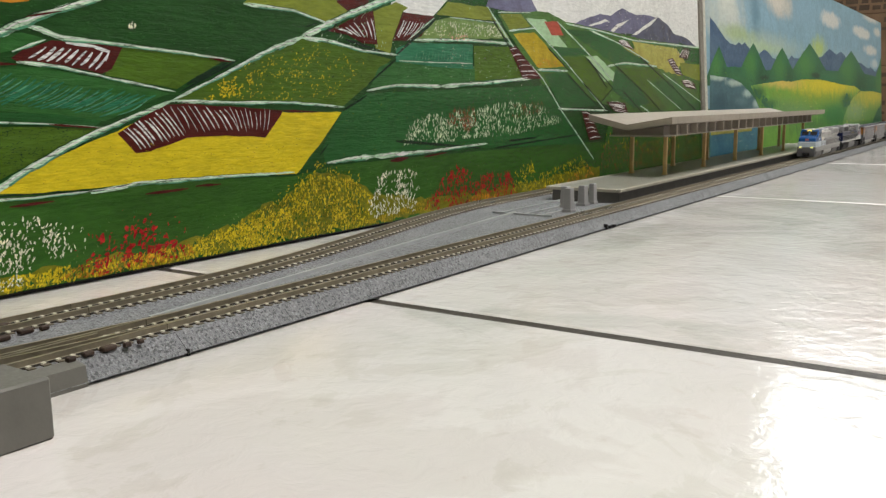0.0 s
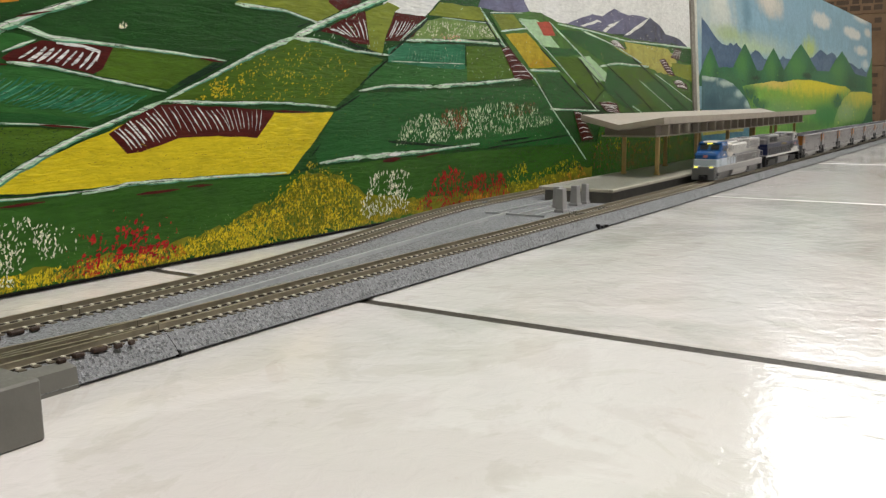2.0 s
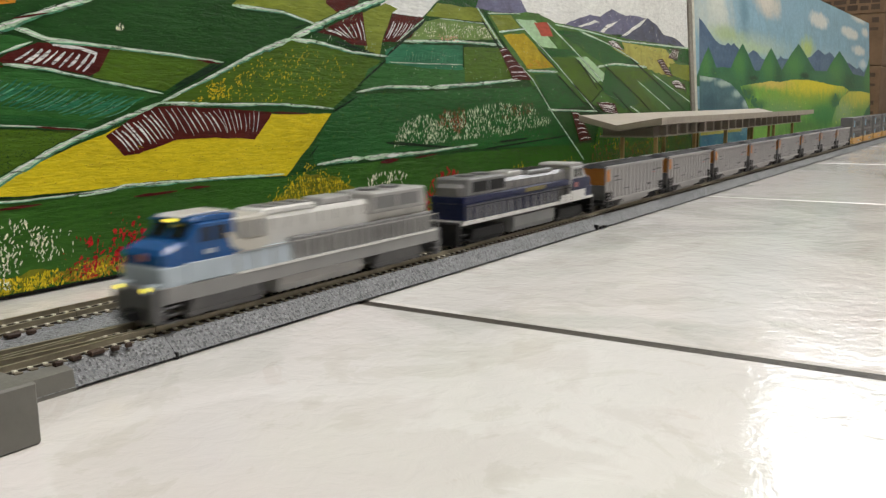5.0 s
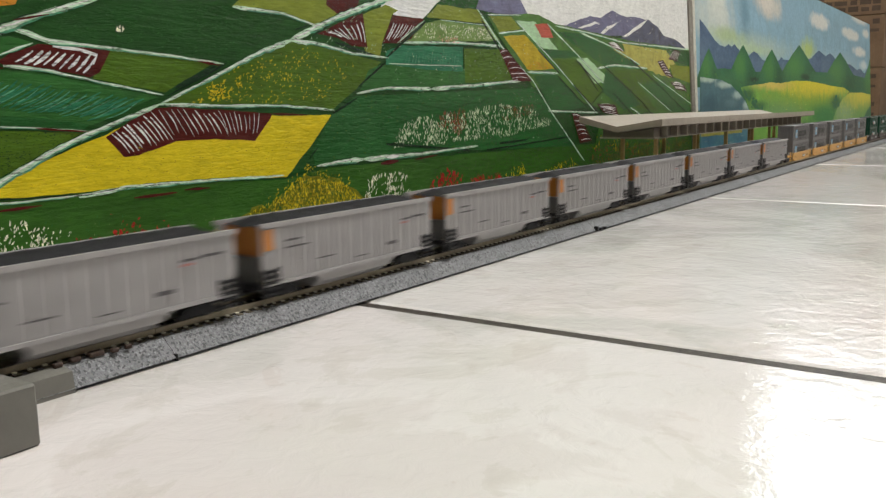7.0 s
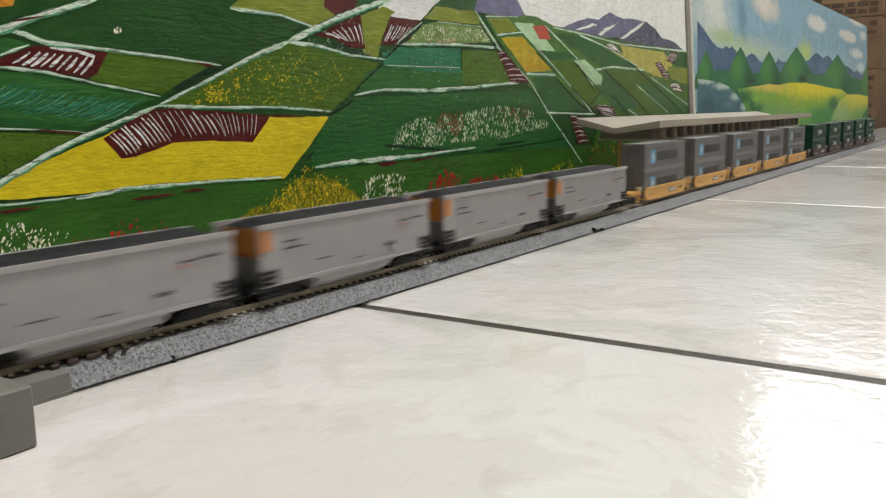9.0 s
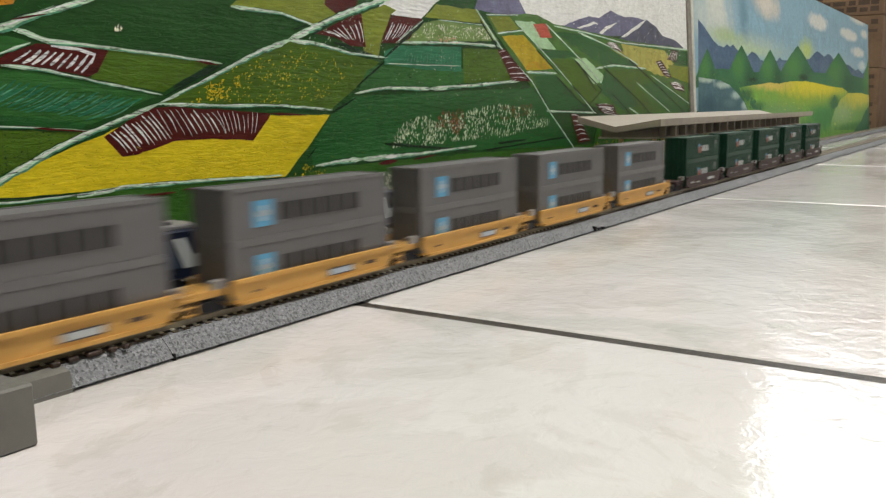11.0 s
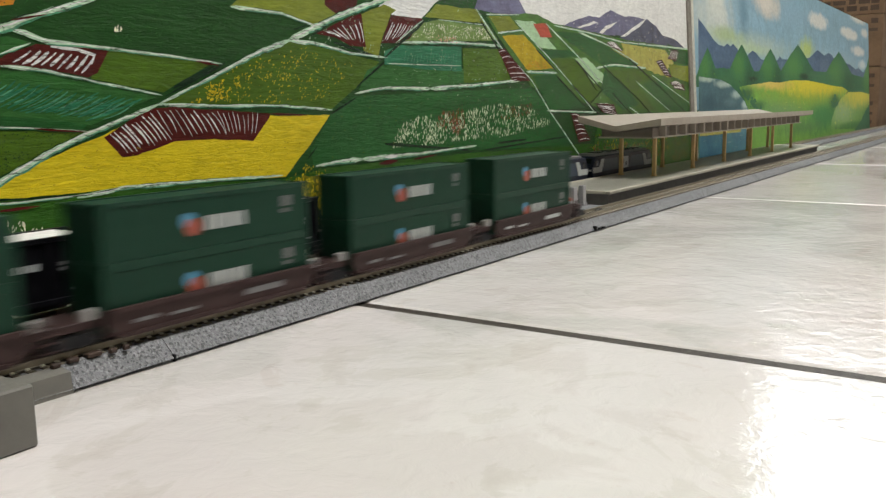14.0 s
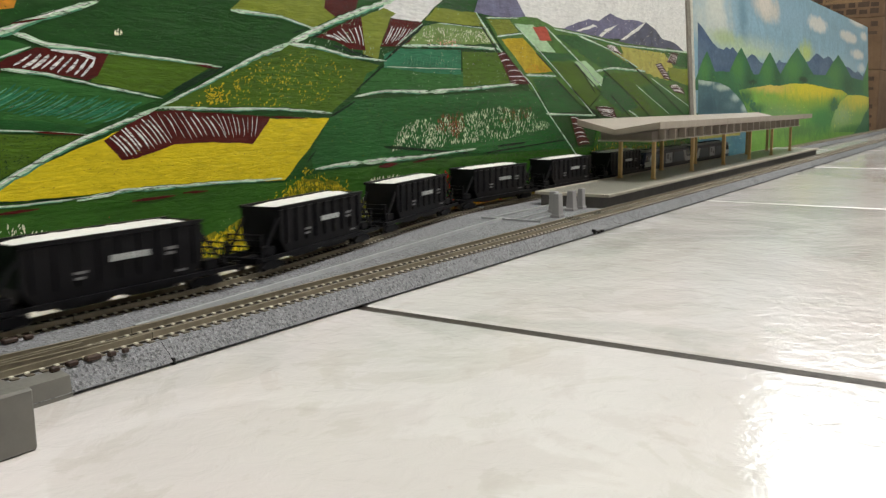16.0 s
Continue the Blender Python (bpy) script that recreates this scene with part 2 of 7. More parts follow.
def profile(outline, y0, y1, bevel=0.0, bm=None, mat=0):
    """A plate of an outline given as (x, z) corners, from y0 to y1."""
    bm = bm or bmesh.new()
    a, b = [bm.verts.new((x, y0, z)) for x, z in outline], [bm.verts.new((x, y1, z)) for x, z in outline]
    n = len(outline)
    fs = [bm.faces.new(a), bm.faces.new(b[::-1])] + [bm.faces.new((a[(i + 1) % n], a[i], b[i], b[(i + 1) % n])) for i in range(n)]
    for f in fs:
        f.material_index = mat
    bmesh.ops.recalc_face_normals(bm, faces=fs)
    if bevel:
        es = list({e for f in fs for e in f.edges})
        bmesh.ops.bevel(bm, geom=es, offset=bevel, segments=1, affect="EDGES", clamp_overlap=True)
    return bm


def disc_into(bm, x, y0, y1, z, r, n=14, mat=0):
    ring = [(x + r * math.cos(2 * math.pi * k / n), z + r * math.sin(2 * math.pi * k / n)) for k in range(n)]
    return profile(ring, y0, y1, 0, bm, mat)


def thing(name, label, category, group="", kind="", at=None):
    ob = new(name)
    ob.empty_display_size = 0.01
    if at is not None:
        ob.matrix_basis = at
    return tagged(ob, label, category, group, kind)


# ---- room ----
TILE_SIZE, GROUT_W = 0.40, 0.0044
X_LINE, Y_LINE = 0.2350, -0.030
tagged(part("floor", box(-3.0, 4.3, -3.0, 1.62, -0.03, -0.0005), GROUT), "glossy cream marbled floor tiles with dark grout", "floor", kind="structure")
tagged(part("ceiling", box(-3.0, 4.3, -3.0, 1.62, 2.5, 2.6), CEILING), "plain white painted ceiling", "ceiling", kind="structure")
tagged(part("wall_back", box(-3.0, 4.3, 1.50, 1.62, 0, 2.5), WALL), "plain pale wall behind the boards", "wall", kind="structure")
tagged(part("wall_front", box(-3.0, 4.3, -3.12, -3.0, 0, 2.5), WALL), "plain pale wall", "wall", kind="structure")
tagged(part("wall_near", box(-3.12, -3.0, -3.0, 1.62, 0, 2.5), WALL), "plain pale wall", "wall", kind="structure")
far_wall = bmesh.new()
for b in ((4.0, 4.12, -3.0, -0.30, 0, 2.5), (4.0, 4.12, 0.93, 1.62, 0, 2.5), (4.0, 4.12, -0.30, 0.93, 0, 1.13), (4.0, 4.12, -0.30, 0.93, 2.25, 2.5)):
    box_into(far_wall, *b)
tagged(part("wall_far", far_wall, WALL), "pale wall with a bright window", "wall", kind="structure")
window = thing("window_1", "bright window with a white frame", "window", kind="structure")
fr = bmesh.new()
for b in ((3.99, 4.03, -0.30, -0.26, 1.13, 2.25), (3.99, 4.03, 0.89, 0.93, 1.13, 2.25), (3.99, 4.03, -0.26, 0.89, 1.13, 1.17), (3.99, 4.03, -0.26, 0.89, 2.21, 2.25)):
    box_into(fr, *b)
part("window_frame", fr, CEILING, window)
part("pane", box(4.05, 4.06, -0.28, 0.91, 1.15, 2.23), flat_glow("daylight_pane", (0.95, 0.97, 1.0), 4.5), window)
lamp = thing("ceiling_lamp", "white ceiling lamp with a glowing diffuser", "ceiling lamp", at=pose(0.55, -0.45, 2.5))
part("frame", box(-0.62, 0.62, -0.27, 0.27, -0.09, 0), CEILING, lamp)
part("diffuser", box(-0.60, 0.60, -0.25, 0.25, -0.10, -0.092), flat_glow("lamp_diffuser", (1.0, 0.965, 0.90), 9.0), lamp)


# ---- tracks ----
NEAR_Y = 0.2022
TOP = 0.0060          # top of the ballast
RAIL_TOP = 0.0081
TRACK_X0, TRACK_X1 = -2.9, 3.6
APPROACH0, APPROACH1 = 0.1525, 0.4340


def back_y(x):
    u = min(max((x - 0.185) / 0.290, 0.0), 1.0)
    return 0.2387 + 0.0433 * u * u * (3 - 2 * u)


def back_slope(x):
    return math.atan2(back_y(x + 0.004) - back_y(x - 0.004), 0.008)


def strip(line, section, bm=None, mat=0):
    """A section (offset across, height) swept along points (x, y)."""
    bm = bm or bmesh.new()
    rings = []
    for i, (x, y) in enumerate(line):
        a, b = line[max(i - 1, 0)], line[min(i + 1, len(line) - 1)]
        d = Vector((b[0] - a[0], b[1] - a[1])).normalized()
        rings.append([bm.verts.new((x - d.y * o, y + d.x * o, z)) for o, z in section])
    n = len(section)
    for p, q in zip(rings, rings[1:]):
        for k in range(n):
            f = bm.faces.new((p[k], p[(k + 1) % n], q[(k + 1) % n], q[k]))
            f.material_index = mat
    bm.faces.new(rings[0][::-1])
    bm.faces.new(rings[-1])
    bmesh.ops.recalc_face_normals(bm, faces=bm.faces)
    return bm


BED = [(-0.0121, 0.0), (-0.0121, 0.0008), (-0.0136, 0.0010), (-0.0084, TOP), (0.0084, TOP), (0.0136, 0.0010), (0.0121, 0.0008), (0.0121, 0.0)]
RAIL_SECTION = [(-0.0009, TOP), (0.0009, TOP), (0.0009, TOP + 0.0003), (0.00045, TOP + 0.0006), (0.0005, RAIL_TOP), (-0.0005, RAIL_TOP), (-0.00045, TOP + 0.0006), (-0.0009, TOP + 0.0003)]
SLEEPER_PITCH = 0.0039


def track(name, label, y_of, x0, x1, detailed):
    """One length of moulded sectional track: ballast bed, two rails, sleepers with pale chairs."""
    root = thing(name, label, "model track", group="model railway track", kind="")
    curved = abs(y_of(x0) - y_of(x1)) > 1e-4
    n = 40 if curved else 1
    line = [(x0 + (x1 - x0) * k / n, y_of(x0 + (x1 - x0) * k / n)) for k in range(n + 1)]
    part("ballast", strip(line, BED), BALLAST, root)
    for side in (-0.0046, 0.0046):
        part("rail", strip(line, [(side + o, z) for o, z in RAIL_SECTION]), RAIL, root)
        # dark strip added along the rail to draw the shade between chairs
        part("rail_shade_strip", strip(line, [(side - 0.00115, TOP - 0.0002), (side + 0.00115, TOP - 0.0002), (side + 0.00115, TOP + 0.0005), (side - 0.00115, TOP + 0.0005)]), RAIL_SHADE, root, "dark strip coloured as the shade under the rail")
    one = box(-0.0010, 0.0010, -0.0076, 0.0076, TOP - 0.0006, TOP + 0.0003)
    chairs = bmesh.new()
    for o in (-0.0060, 0.0032):
        box_into(chairs, -0.00062, 0.00062, o - 0.0002, o + 0.0010, TOP + 0.0001, TOP + 0.0007, 0.0002)
    count = int((x1 - x0 - 0.001) / SLEEPER_PITCH)
    if not detailed:
        sl, ch = bmesh.new(), bmesh.new()
        for k in range(count):
            x = x0 + (k + 0.5) * (x1 - x0) / count
            y = y_of(x)
            box_into(sl, x - 0.0011, x + 0.0011, y - 0.0075, y + 0.0075, TOP - 0.0004, TOP + 0.0005)
            for o in (-0.0060, 0.0032):
                box_into(ch, x - 0.0008, x + 0.0008, y + o - 0.0001, y + o + 0.0014, TOP + 0.0004, TOP + 0.0009)
        one.free(), chairs.free()
        tagged(part("sleeper", sl, SLEEPER, root), kind="stuff")
        tagged(part("rail_chair", ch, CHAIR, root), kind="stuff")
        return root
    first = None
    for k in range(count):
        x = x0 + (k + 0.5) * (x1 - x0) / count
        if first is None:
            first = part("sleeper", one, SLEEPER, root)
            sleeper, chair = first, part("rail_chair", chairs, CHAIR, first)
        else:
            sleeper = share("sleeper", first, (0, 0, 0), root)
            share("rail_chair", chair, (0, 0, 0), sleeper)
        sleeper.matrix_basis = pose(x, y_of(x), 0, 0, 0, math.degrees(math.atan2(y_of(x + 0.003) - y_of(x - 0.003), 0.006)))
    return root


near_line = lambda x: NEAR_Y
pieces = [(TRACK_X0, -0.6), (-0.6, -0.10), (-0.10, APPROACH0), (APPROACH0, APPROACH1), (APPROACH1, 0.682), (0.682, 0.930), (0.930, 1.178), (1.178, 1.426), (1.426, 1.674), (1.674, 2.4), (2.4, TRACK_X1)]
GAP = 0.00012
for x0, x1 in pieces:
    fine = 0.1 < x1 < 1.3
    track("track_section", "grey ballasted model track section with brown sleepers on the tiles", near_line, x0 + GAP, x1 - GAP, fine)
    track("track_section", "grey ballasted model track section beside the painted boards", back_y, x0 + GAP, x1 - GAP, fine and x1 < 0.7)

# moulded ballast between the two diverging tracks, with a raised pale ridge
fill = bmesh.new()
steps = 72
xs = [-0.30 + (0.508 + 0.30) * k / steps for k in range(steps + 1)]
near_edge = [fill.verts.new((x, NEAR_Y + 0.0079, TOP - 0.0003)) for x in xs]
far_edge = [fill.verts.new((x, back_y(x) - 0.0079, TOP - 0.0003)) for x in xs]
low_n = [fill.verts.new((x, NEAR_Y + 0.0079, 0)) for x in xs]
low_f = [fill.verts.new((x, back_y(x) - 0.0079, 0)) for x in xs]
for k in range(steps):
    for a, b in ((near_edge, far_edge), (low_f, low_n), (low_n, near_edge), (far_edge, low_f)):
        fill.faces.new((a[k], a[k + 1], b[k + 1], b[k]))
fill.faces.new((near_edge[0], far_edge[0], low_f[0], low_n[0]))
fill.faces.new((near_edge[-1], low_n[-1], low_f[-1], far_edge[-1]))
bmesh.ops.recalc_face_normals(fill, faces=fill.faces)
filler = thing("ballast_filler", "grey moulded ballast plate between two diverging model tracks", "model track")
part("ballast", fill, BALLAST, filler)
ridge_line = [(0.158 + 0.0125 * k, 0.2122 + 0.114 * 0.0125 * k) for k in range(23)]
part("ridge", strip(ridge_line, [(-0.0009, TOP - 0.0004), (0.0007, TOP - 0.0004), (0.0005, TOP + 0.0012), (-0.0006, TOP + 0.0012)]), LINE_GREY, filler, "pale grey moulded ridge")

# the switch's diverging rails, points and rods
def crossing_y(x):
    u = min(max((0.190 - x) / 0.30, 0.0), 1.0)
    return NEAR_Y + (0.2387 - NEAR_Y) * u * u * (3 - 2 * u)


switch = thing("switch_rails", "nickel rails of a switch that leave the near track", "track switch")
cross = [(-0.11 + 0.30 * k / 24, crossing_y(-0.11 + 0.30 * k / 24)) for k in range(25)]
for side in (-0.0046, 0.0046):
    part("diverging_rail", strip(cross, [(side + o, z - 0.0002) for o, z in RAIL_SECTION]), RAIL, switch)
for sx, sy, w_, d_ in ((0.1296, 0.2291, 0.0034, 0.0016), (0.1297, 0.2408, 0.0026, 0.0014), (0.1218, 0.2269, 0.0030, 0.0016), (0.1345, 0.2280, 0.0022, 0.0010), (0.1310, 0.2048, 0.0030, 0.0014), (0.1200, 0.2052, 0.0024, 0.0012), (0.1253, 0.1939, 0.0024, 0.0013),
                       (0.1313, 0.1940, 0.0034, 0.0015), (0.1360, 0.1926, 0.0018, 0.0010), (0.1400, 0.1924, 0.0016, 0.0008), (0.1200, 0.1930, 0.0020, 0.0010)):
    part("switch_chair", box(sx - w_ * 0.62, sx + w_ * 0.62, sy - d_ * 0.7, sy + d_ * 0.7, TOP, TOP + 0.0013, 0.0003), SWITCH_BROWN, switch, "dark brown switch chair")
part("guard_rail", strip([(0.1000 + 0.004 * k, NEAR_Y + 0.0030) for k in range(10)], [(o, z - 0.0001) for o, z in RAIL_SECTION]), RAIL, switch)

# grey switch-motor housing and its cover beside the rails
cover = thing("switch_cover", "smooth dark grey plastic cover beside the switch track", "switch cover")
part("cover", extrude([(0.1886, 0.0), (0.1960, 0.0), (0.1960, 0.0058), (0.1935, 0.0062), (0.1892, 0.0054)], 0.02, 0.1215), GREY_BLOCK, cover)
blk = thing("plastic_block", "plain grey plastic block standing on the tiles", "plastic block")
part("block_body", box(0.045, 0.0972, 0.1640, 0.1815, 0, 0.0134, 0.0005), GREY_BLOCK, blk)

# joiners where two sections meet
for jx in (APPROACH0,):
    jn = thing("rail_joiner", "black plastic track joiner at the ballast edge", "track joiner", group="track joiners")
    part("clip", box(jx - 0.00035, jx + 0.00035, 0.1885, 0.1920, 0.0002, 0.0020), DARK, jn)
for k, jx in enumerate((0.4345, 0.4390, 0.4440)):
    tb = thing("joiner_tab", "small black tab on the ballast edge", "track joiner", group="joiner tabs")
    part("tab", box(jx, jx + (0.0011 if k == 0 else 0.0026), 0.1876, 0.1898, 0.0006, 0.0032 if k == 0 else 0.0018), DARK, tb)


# ---- station platform ----
PX0, PX1, PY0, PY1, PZ = 0.520, 1.206, 0.2158, 0.2690, 0.0130
plat = thing("station_platform", "long grey-green model station platform with a pale edge", "platform")
part("base", box(PX0 + 0.004, PX1 - 0.003, PY0 + 0.0028, PY1 - 0.0028, 0, PZ - 0.0017), PLAT_SIDE, plat, "dark grey platform side wall")
part("deck", box(PX0 + 0.0032, PX1 - 0.0032, PY0 + 0.0032, PY1 - 0.0032, PZ - 0.0018, PZ), DECK, plat)
edge = bmesh.new()
for b in ((PX0, PX1, PY0, PY0 + 0.003), (PX0, PX1, PY1 - 0.003, PY1), (PX0, PX0 + 0.003, PY0 + 0.0032, PY1 - 0.0032), (PX1 - 0.003, PX1, PY0 + 0.0032, PY1 - 0.0032)):
    box_into(edge, *b, PZ - 0.0017, PZ + 0.0004, 0.0003)
part("edge_strip", edge, DECK_EDGE, plat, "pale grey platform edge")
CX0, CX1, CYN, CYV, CYF = 0.616, 1.160, 0.2178, 0.2525, 0.2830
can = thing("platform_canopy", "beige butterfly-roofed model platform canopy on ochre posts", "canopy")
roof = [(CYN, 0.0524), (CYV, 0.0476), (CYF, 0.0548), (CYF, 0.0594), (CYV, 0.0518), (CYN, 0.0574)]
for a, b in ((CX0, 0.7880), (0.7884, 0.974), (0.9744, CX1)):
    part("roof", extrude(roof, a, b), CANOPY, can)
under = extrude([(0.2262, 0.0440), (0.2660, 0.0440), (0.2660, 0.0504), (CYV, 0.0472), (0.2262, 0.0506)], CX0 + 0.006, CX1 - 0.035)
part("fascia", under, CANOPY_UNDER, can, "taupe canopy beam")
part("beam_flange", box(CX0 + 0.004, CX1 - 0.033, 0.2246, 0.2676, 0.0428, 0.0440), CANOPY, can)
for row, py in (("near", 0.2345), ("far", 0.2615)):
    for k in range(6):
        x = 0.6506 + 0.0945 * k
        pb = box(x - 0.0014, x + 0.0014, py - 0.0014, py + 0.0014, PZ, 0.0428, 0.0002)
        box_into(pb, x - 0.0018, x + 0.0018, py - 0.0018, py + 0.0018, PZ, PZ + 0.0012)
        part("post", pb, POST, can, "ochre canopy post")
for k in range(21):
    x = CX0 + 0.020 + 0.0232 * k
    part("bracket", profile([(x, 0.0440), (x + 0.0024, 0.0440), (x + 0.0030, 0.0516), (x - 0.0006, 0.0516)], 0.2212, 0.2261), CANOPY, can)

# grey pylons and cable ducts at the platform's head
for px_, py_, s, h in ((0.4560, 0.2210, 0.0030, 0.0135), (0.4760, 0.2330, 0.0030, 0.0125), (0.4890, 0.2275, 0.0030, 0.0122), (0.5020, 0.2270, 0.0025, 0.0124)):
    py = thing("stair_pylon", "small grey tapered plastic pylon at the platform's head", "pylon", group="platform pylons")
    pb = box(px_ - s, px_ + s, py_ - s * 0.85, py_ + s * 0.85, TOP - 0.0004, TOP + h, 0.0003, 0.0005)
    box_into(pb, px_ - s * 1.15, px_ + s * 1.15, py_ - s, py_ + s, TOP - 0.0004, TOP + 0.0014, 0.0002)
    part("pylon_body", pb, PYLON, py)
duct = thing("cable_duct", "flat grey cable duct frame lying on the ballast", "cable duct")
db = bmesh.new()
for b in ((0.4285, 0.4298, 0.2180, 0.2560), (0.4300, 0.505, 0.2500, 0.2511), (0.4300, 0.470, 0.2240, 0.2250), (0.4300, 0.512, 0.2350, 0.2361)):
    box_into(db, *b, TOP - 0.0006, TOP + 0.0008)
part("duct", db, LINE_GREY, duct)
for cx, cy in ((0.4330, 0.2010), (0.4360, 0.2068), (0.4660, 0.2030), (0.4560, back_y(0.46) - 0.0046), (0.4540, back_y(0.46) + 0.0046)):
    cl = thing("rail_contact", "small bright steel contact on the rails", "rail contact", group="rail contacts")
    part("contact", box(cx, cx + 0.010, cy - 0.0005, cy + 0.0005, RAIL_TOP - 0.0008, RAIL_TOP + 0.0002), STEEL, cl)


# ---- painted boards ----
LEAN = 4.0


def board_frame(label, x0, x1, height, mat):
    root = thing("painted_board", label, "painted board", at=pose(x0, 0.3025, 0.0004, -LEAN, 0, 0))
    part("panel", box(0, x1 - x0, 0, 0.004, 0.0014, height, 0.0003), [mat], root)
    # black strip added below the panel as the shade in its floor gap
    part("gap_shade_strip", box(0.004, x1 - x0 - 0.004, 0.0012, 0.0036, 0, 0.0014), DARK, root, "black strip coloured as the shade under the board")
    return root


def rough_outline(pts, amount, step=5.0, seed=0.0):
    """The corners in mm, with points between them that waver like a brushed edge."""
    out = []
    for i, (a, b) in enumerate(pts):
        c, d = pts[(i + 1) % len(pts)]
        n = max(1, min(40, int(math.hypot(c - a, d - b) / step)))
        for k in range(n):
            u, v = a + (c - a) * k / n, b + (d - b) * k / n
            w = noise.noise_vector((u * 0.11, v * 0.11, seed)) * amount + noise.noise_vector((u * 0.45, v * 0.45, seed + 5)) * amount * 0.5
            out.append((u + w.x, max(1.5, v + w.y)))
    return out


def flat(bm, pts, off):
    vs = [bm.verts.new((u * 0.001, -off, v * 0.001)) for u, v in pts]
    for tri in geometry.tessellate_polygon([[Vector((u, v, 0)) for u, v in pts]]):
        try:
            f = bm.faces.new([vs[k] for k in tri])
        except ValueError:
            continue
        if f.calc_area() > 0:
            f.normal_update()
            if f.normal.y > 0:
                f.normal_flip()


def layer_off(layer):
    return 0.00004 + 0.00006 * layer


def patch(board, name, mat, layer, pts, waver=0.35):
    bm = bmesh.new()
    flat(bm, rough_outline(pts, waver * 1.6, 4.0, layer * 3.1), layer_off(layer) + 0.000002 * (len(board.children) % 25))
    part(name, bm, mat, board)


def stroke(board, name, mat, layer, w0, w1, pts):
    """A brush line that thins from w0 to w1, with dry, wavering edges."""
    line = []
    for (a, b), (c, d) in zip(pts, pts[1:]):
        n = max(2, min(24, int(math.hypot(c - a, d - b) / 3)))
        line += [(a + (c - a) * k / n, b + (d - b) * k / n) for k in range(n)]
    line.append(pts[-1])
    left, right = [], []
    for i, (u, v) in enumerate(line):
        p, q = line[max(i - 1, 0)], line[min(i + 1, len(line) - 1)]
        dx, dy = q[0] - p[0], q[1] - p[1]
        s = math.hypot(dx, dy) or 1
        e = min(1, 0.35 + min(i, len(line) - 1 - i) * 0.35)
        w = (w0 + (w1 - w0) * i / (len(line) - 1)) * 0.5 * e
        a, b = w * (1 + 0.45 * noise.noise((u * 0.3, v * 0.3, 1.7))), w * (1 + 0.45 * noise.noise((u * 0.3, v * 0.3, 8.3)))
        left.append((u - dy / s * a, v + dx / s * a))
        right.append((u + dy / s * b, v - dx / s * b))
    bm = bmesh.new()
    off = layer_off(layer) + 0.000002 * (len(board.children) % 25)
    for i in range(len(line) - 1):
        f = bm.faces.new([bm.verts.new((u * 0.001, -off, max(1.5, v) * 0.001)) for u, v in (left[i], right[i], right[i + 1], left[i + 1])])
        f.normal_update()
        if f.normal.y > 0:
            f.normal_flip()
    part(name, bm, mat, board)
    if name == "pale_hedge":
        for j, (shift, share_w, m2) in enumerate(((0.16, 0.20, WHITE_P), (-0.42, 0.30, TEAL_L), (0.52, 0.14, DARKEST))):
            bm = bmesh.new()
            first, last = int(len(line) * (0.06 + 0.1 * j)), int(len(line) * (0.96 - 0.08 * j))
            rows = []
            for i in range(first, last):
                (lu, lv), (ru, rv) = left[i], right[i]
                wob = 0.22 * noise.noise((line[i][0] * 0.12, line[i][1] * 0.12, 3.3 + j))
                a, b = 0.5 + shift + wob - share_w / 2, 0.5 + shift + wob + share_w / 2 * (1 + 0.6 * noise.noise((line[i][0] * 0.4, 2.1, j)))
                rows.append([(ru + (lu - ru) * q, rv + (lv - rv) * q) for q in (a, b)])
            for (p0, p1), (q0, q1) in zip(rows, rows[1:]):
                f = bm.faces.new([bm.verts.new((u * 0.001, -off - 0.00002 - 0.000004 * j, max(1.5, v) * 0.001)) for u, v in (p0, p1, q1, q0)])
                f.normal_update()
                if f.normal.y > 0:
                    f.normal_flip()
            part("brush_streak", bm, m2, board)


def inside(p, poly):
    hit = False
    for (a, b), (c, d) in zip(poly, poly[1:] + poly[:1]):
        if (b > p[1]) != (d > p[1]) and p[0] < (c - a) * (p[1] - b) / (d - b) + a:
            hit = not hit
    return hit


def dabs(board, name, mat, layer, count, size, slim, tilt, poly, swing=38):
    """Loose brush dabs of about the given size inside a stretch of the board."""
    rnd = random.Random(len(board.children) * 31 + count)
    us, vs = [p[0] for p in poly], [p[1] for p in poly]
    bm, made = bmesh.new(), 0
    off = layer_off(layer)
    for k in range(count * 12):
        u, v = rnd.uniform(min(us), max(us)), rnd.uniform(min(vs), max(vs))
        if not inside((u, v), poly) or noise.noise((u * 0.12, v * 0.12, count)) < rnd.uniform(-0.6, 0.35):
            continue
        s, a = size * rnd.uniform(0.45, 1.25) * 0.5, math.radians(tilt + rnd.uniform(-swing, swing))
        w, n = s / slim * rnd.uniform(0.7, 1.3), 7
        z = off + rnd.uniform(0, 0.00005)
        ring = []
        for j in range(n):
            t = 2 * math.pi * j / n
            r = rnd.uniform(0.5, 1.35)
            x, y = s * math.cos(t) * r, w * math.sin(t) * r
            ring.append(bm.verts.new(((u + x * math.cos(a) - y * math.sin(a)) * 0.001, -z, max(1.5, v + x * math.sin(a) + y * math.cos(a)) * 0.001)))
        f = bm.faces.new(ring)
        f.normal_update()
        if f.normal.y > 0:
            f.normal_flip()
        made += 1
        if made == count:
            break
    tagged(part(name, bm, DABS.get(mat, mat), board), kind="stuff")


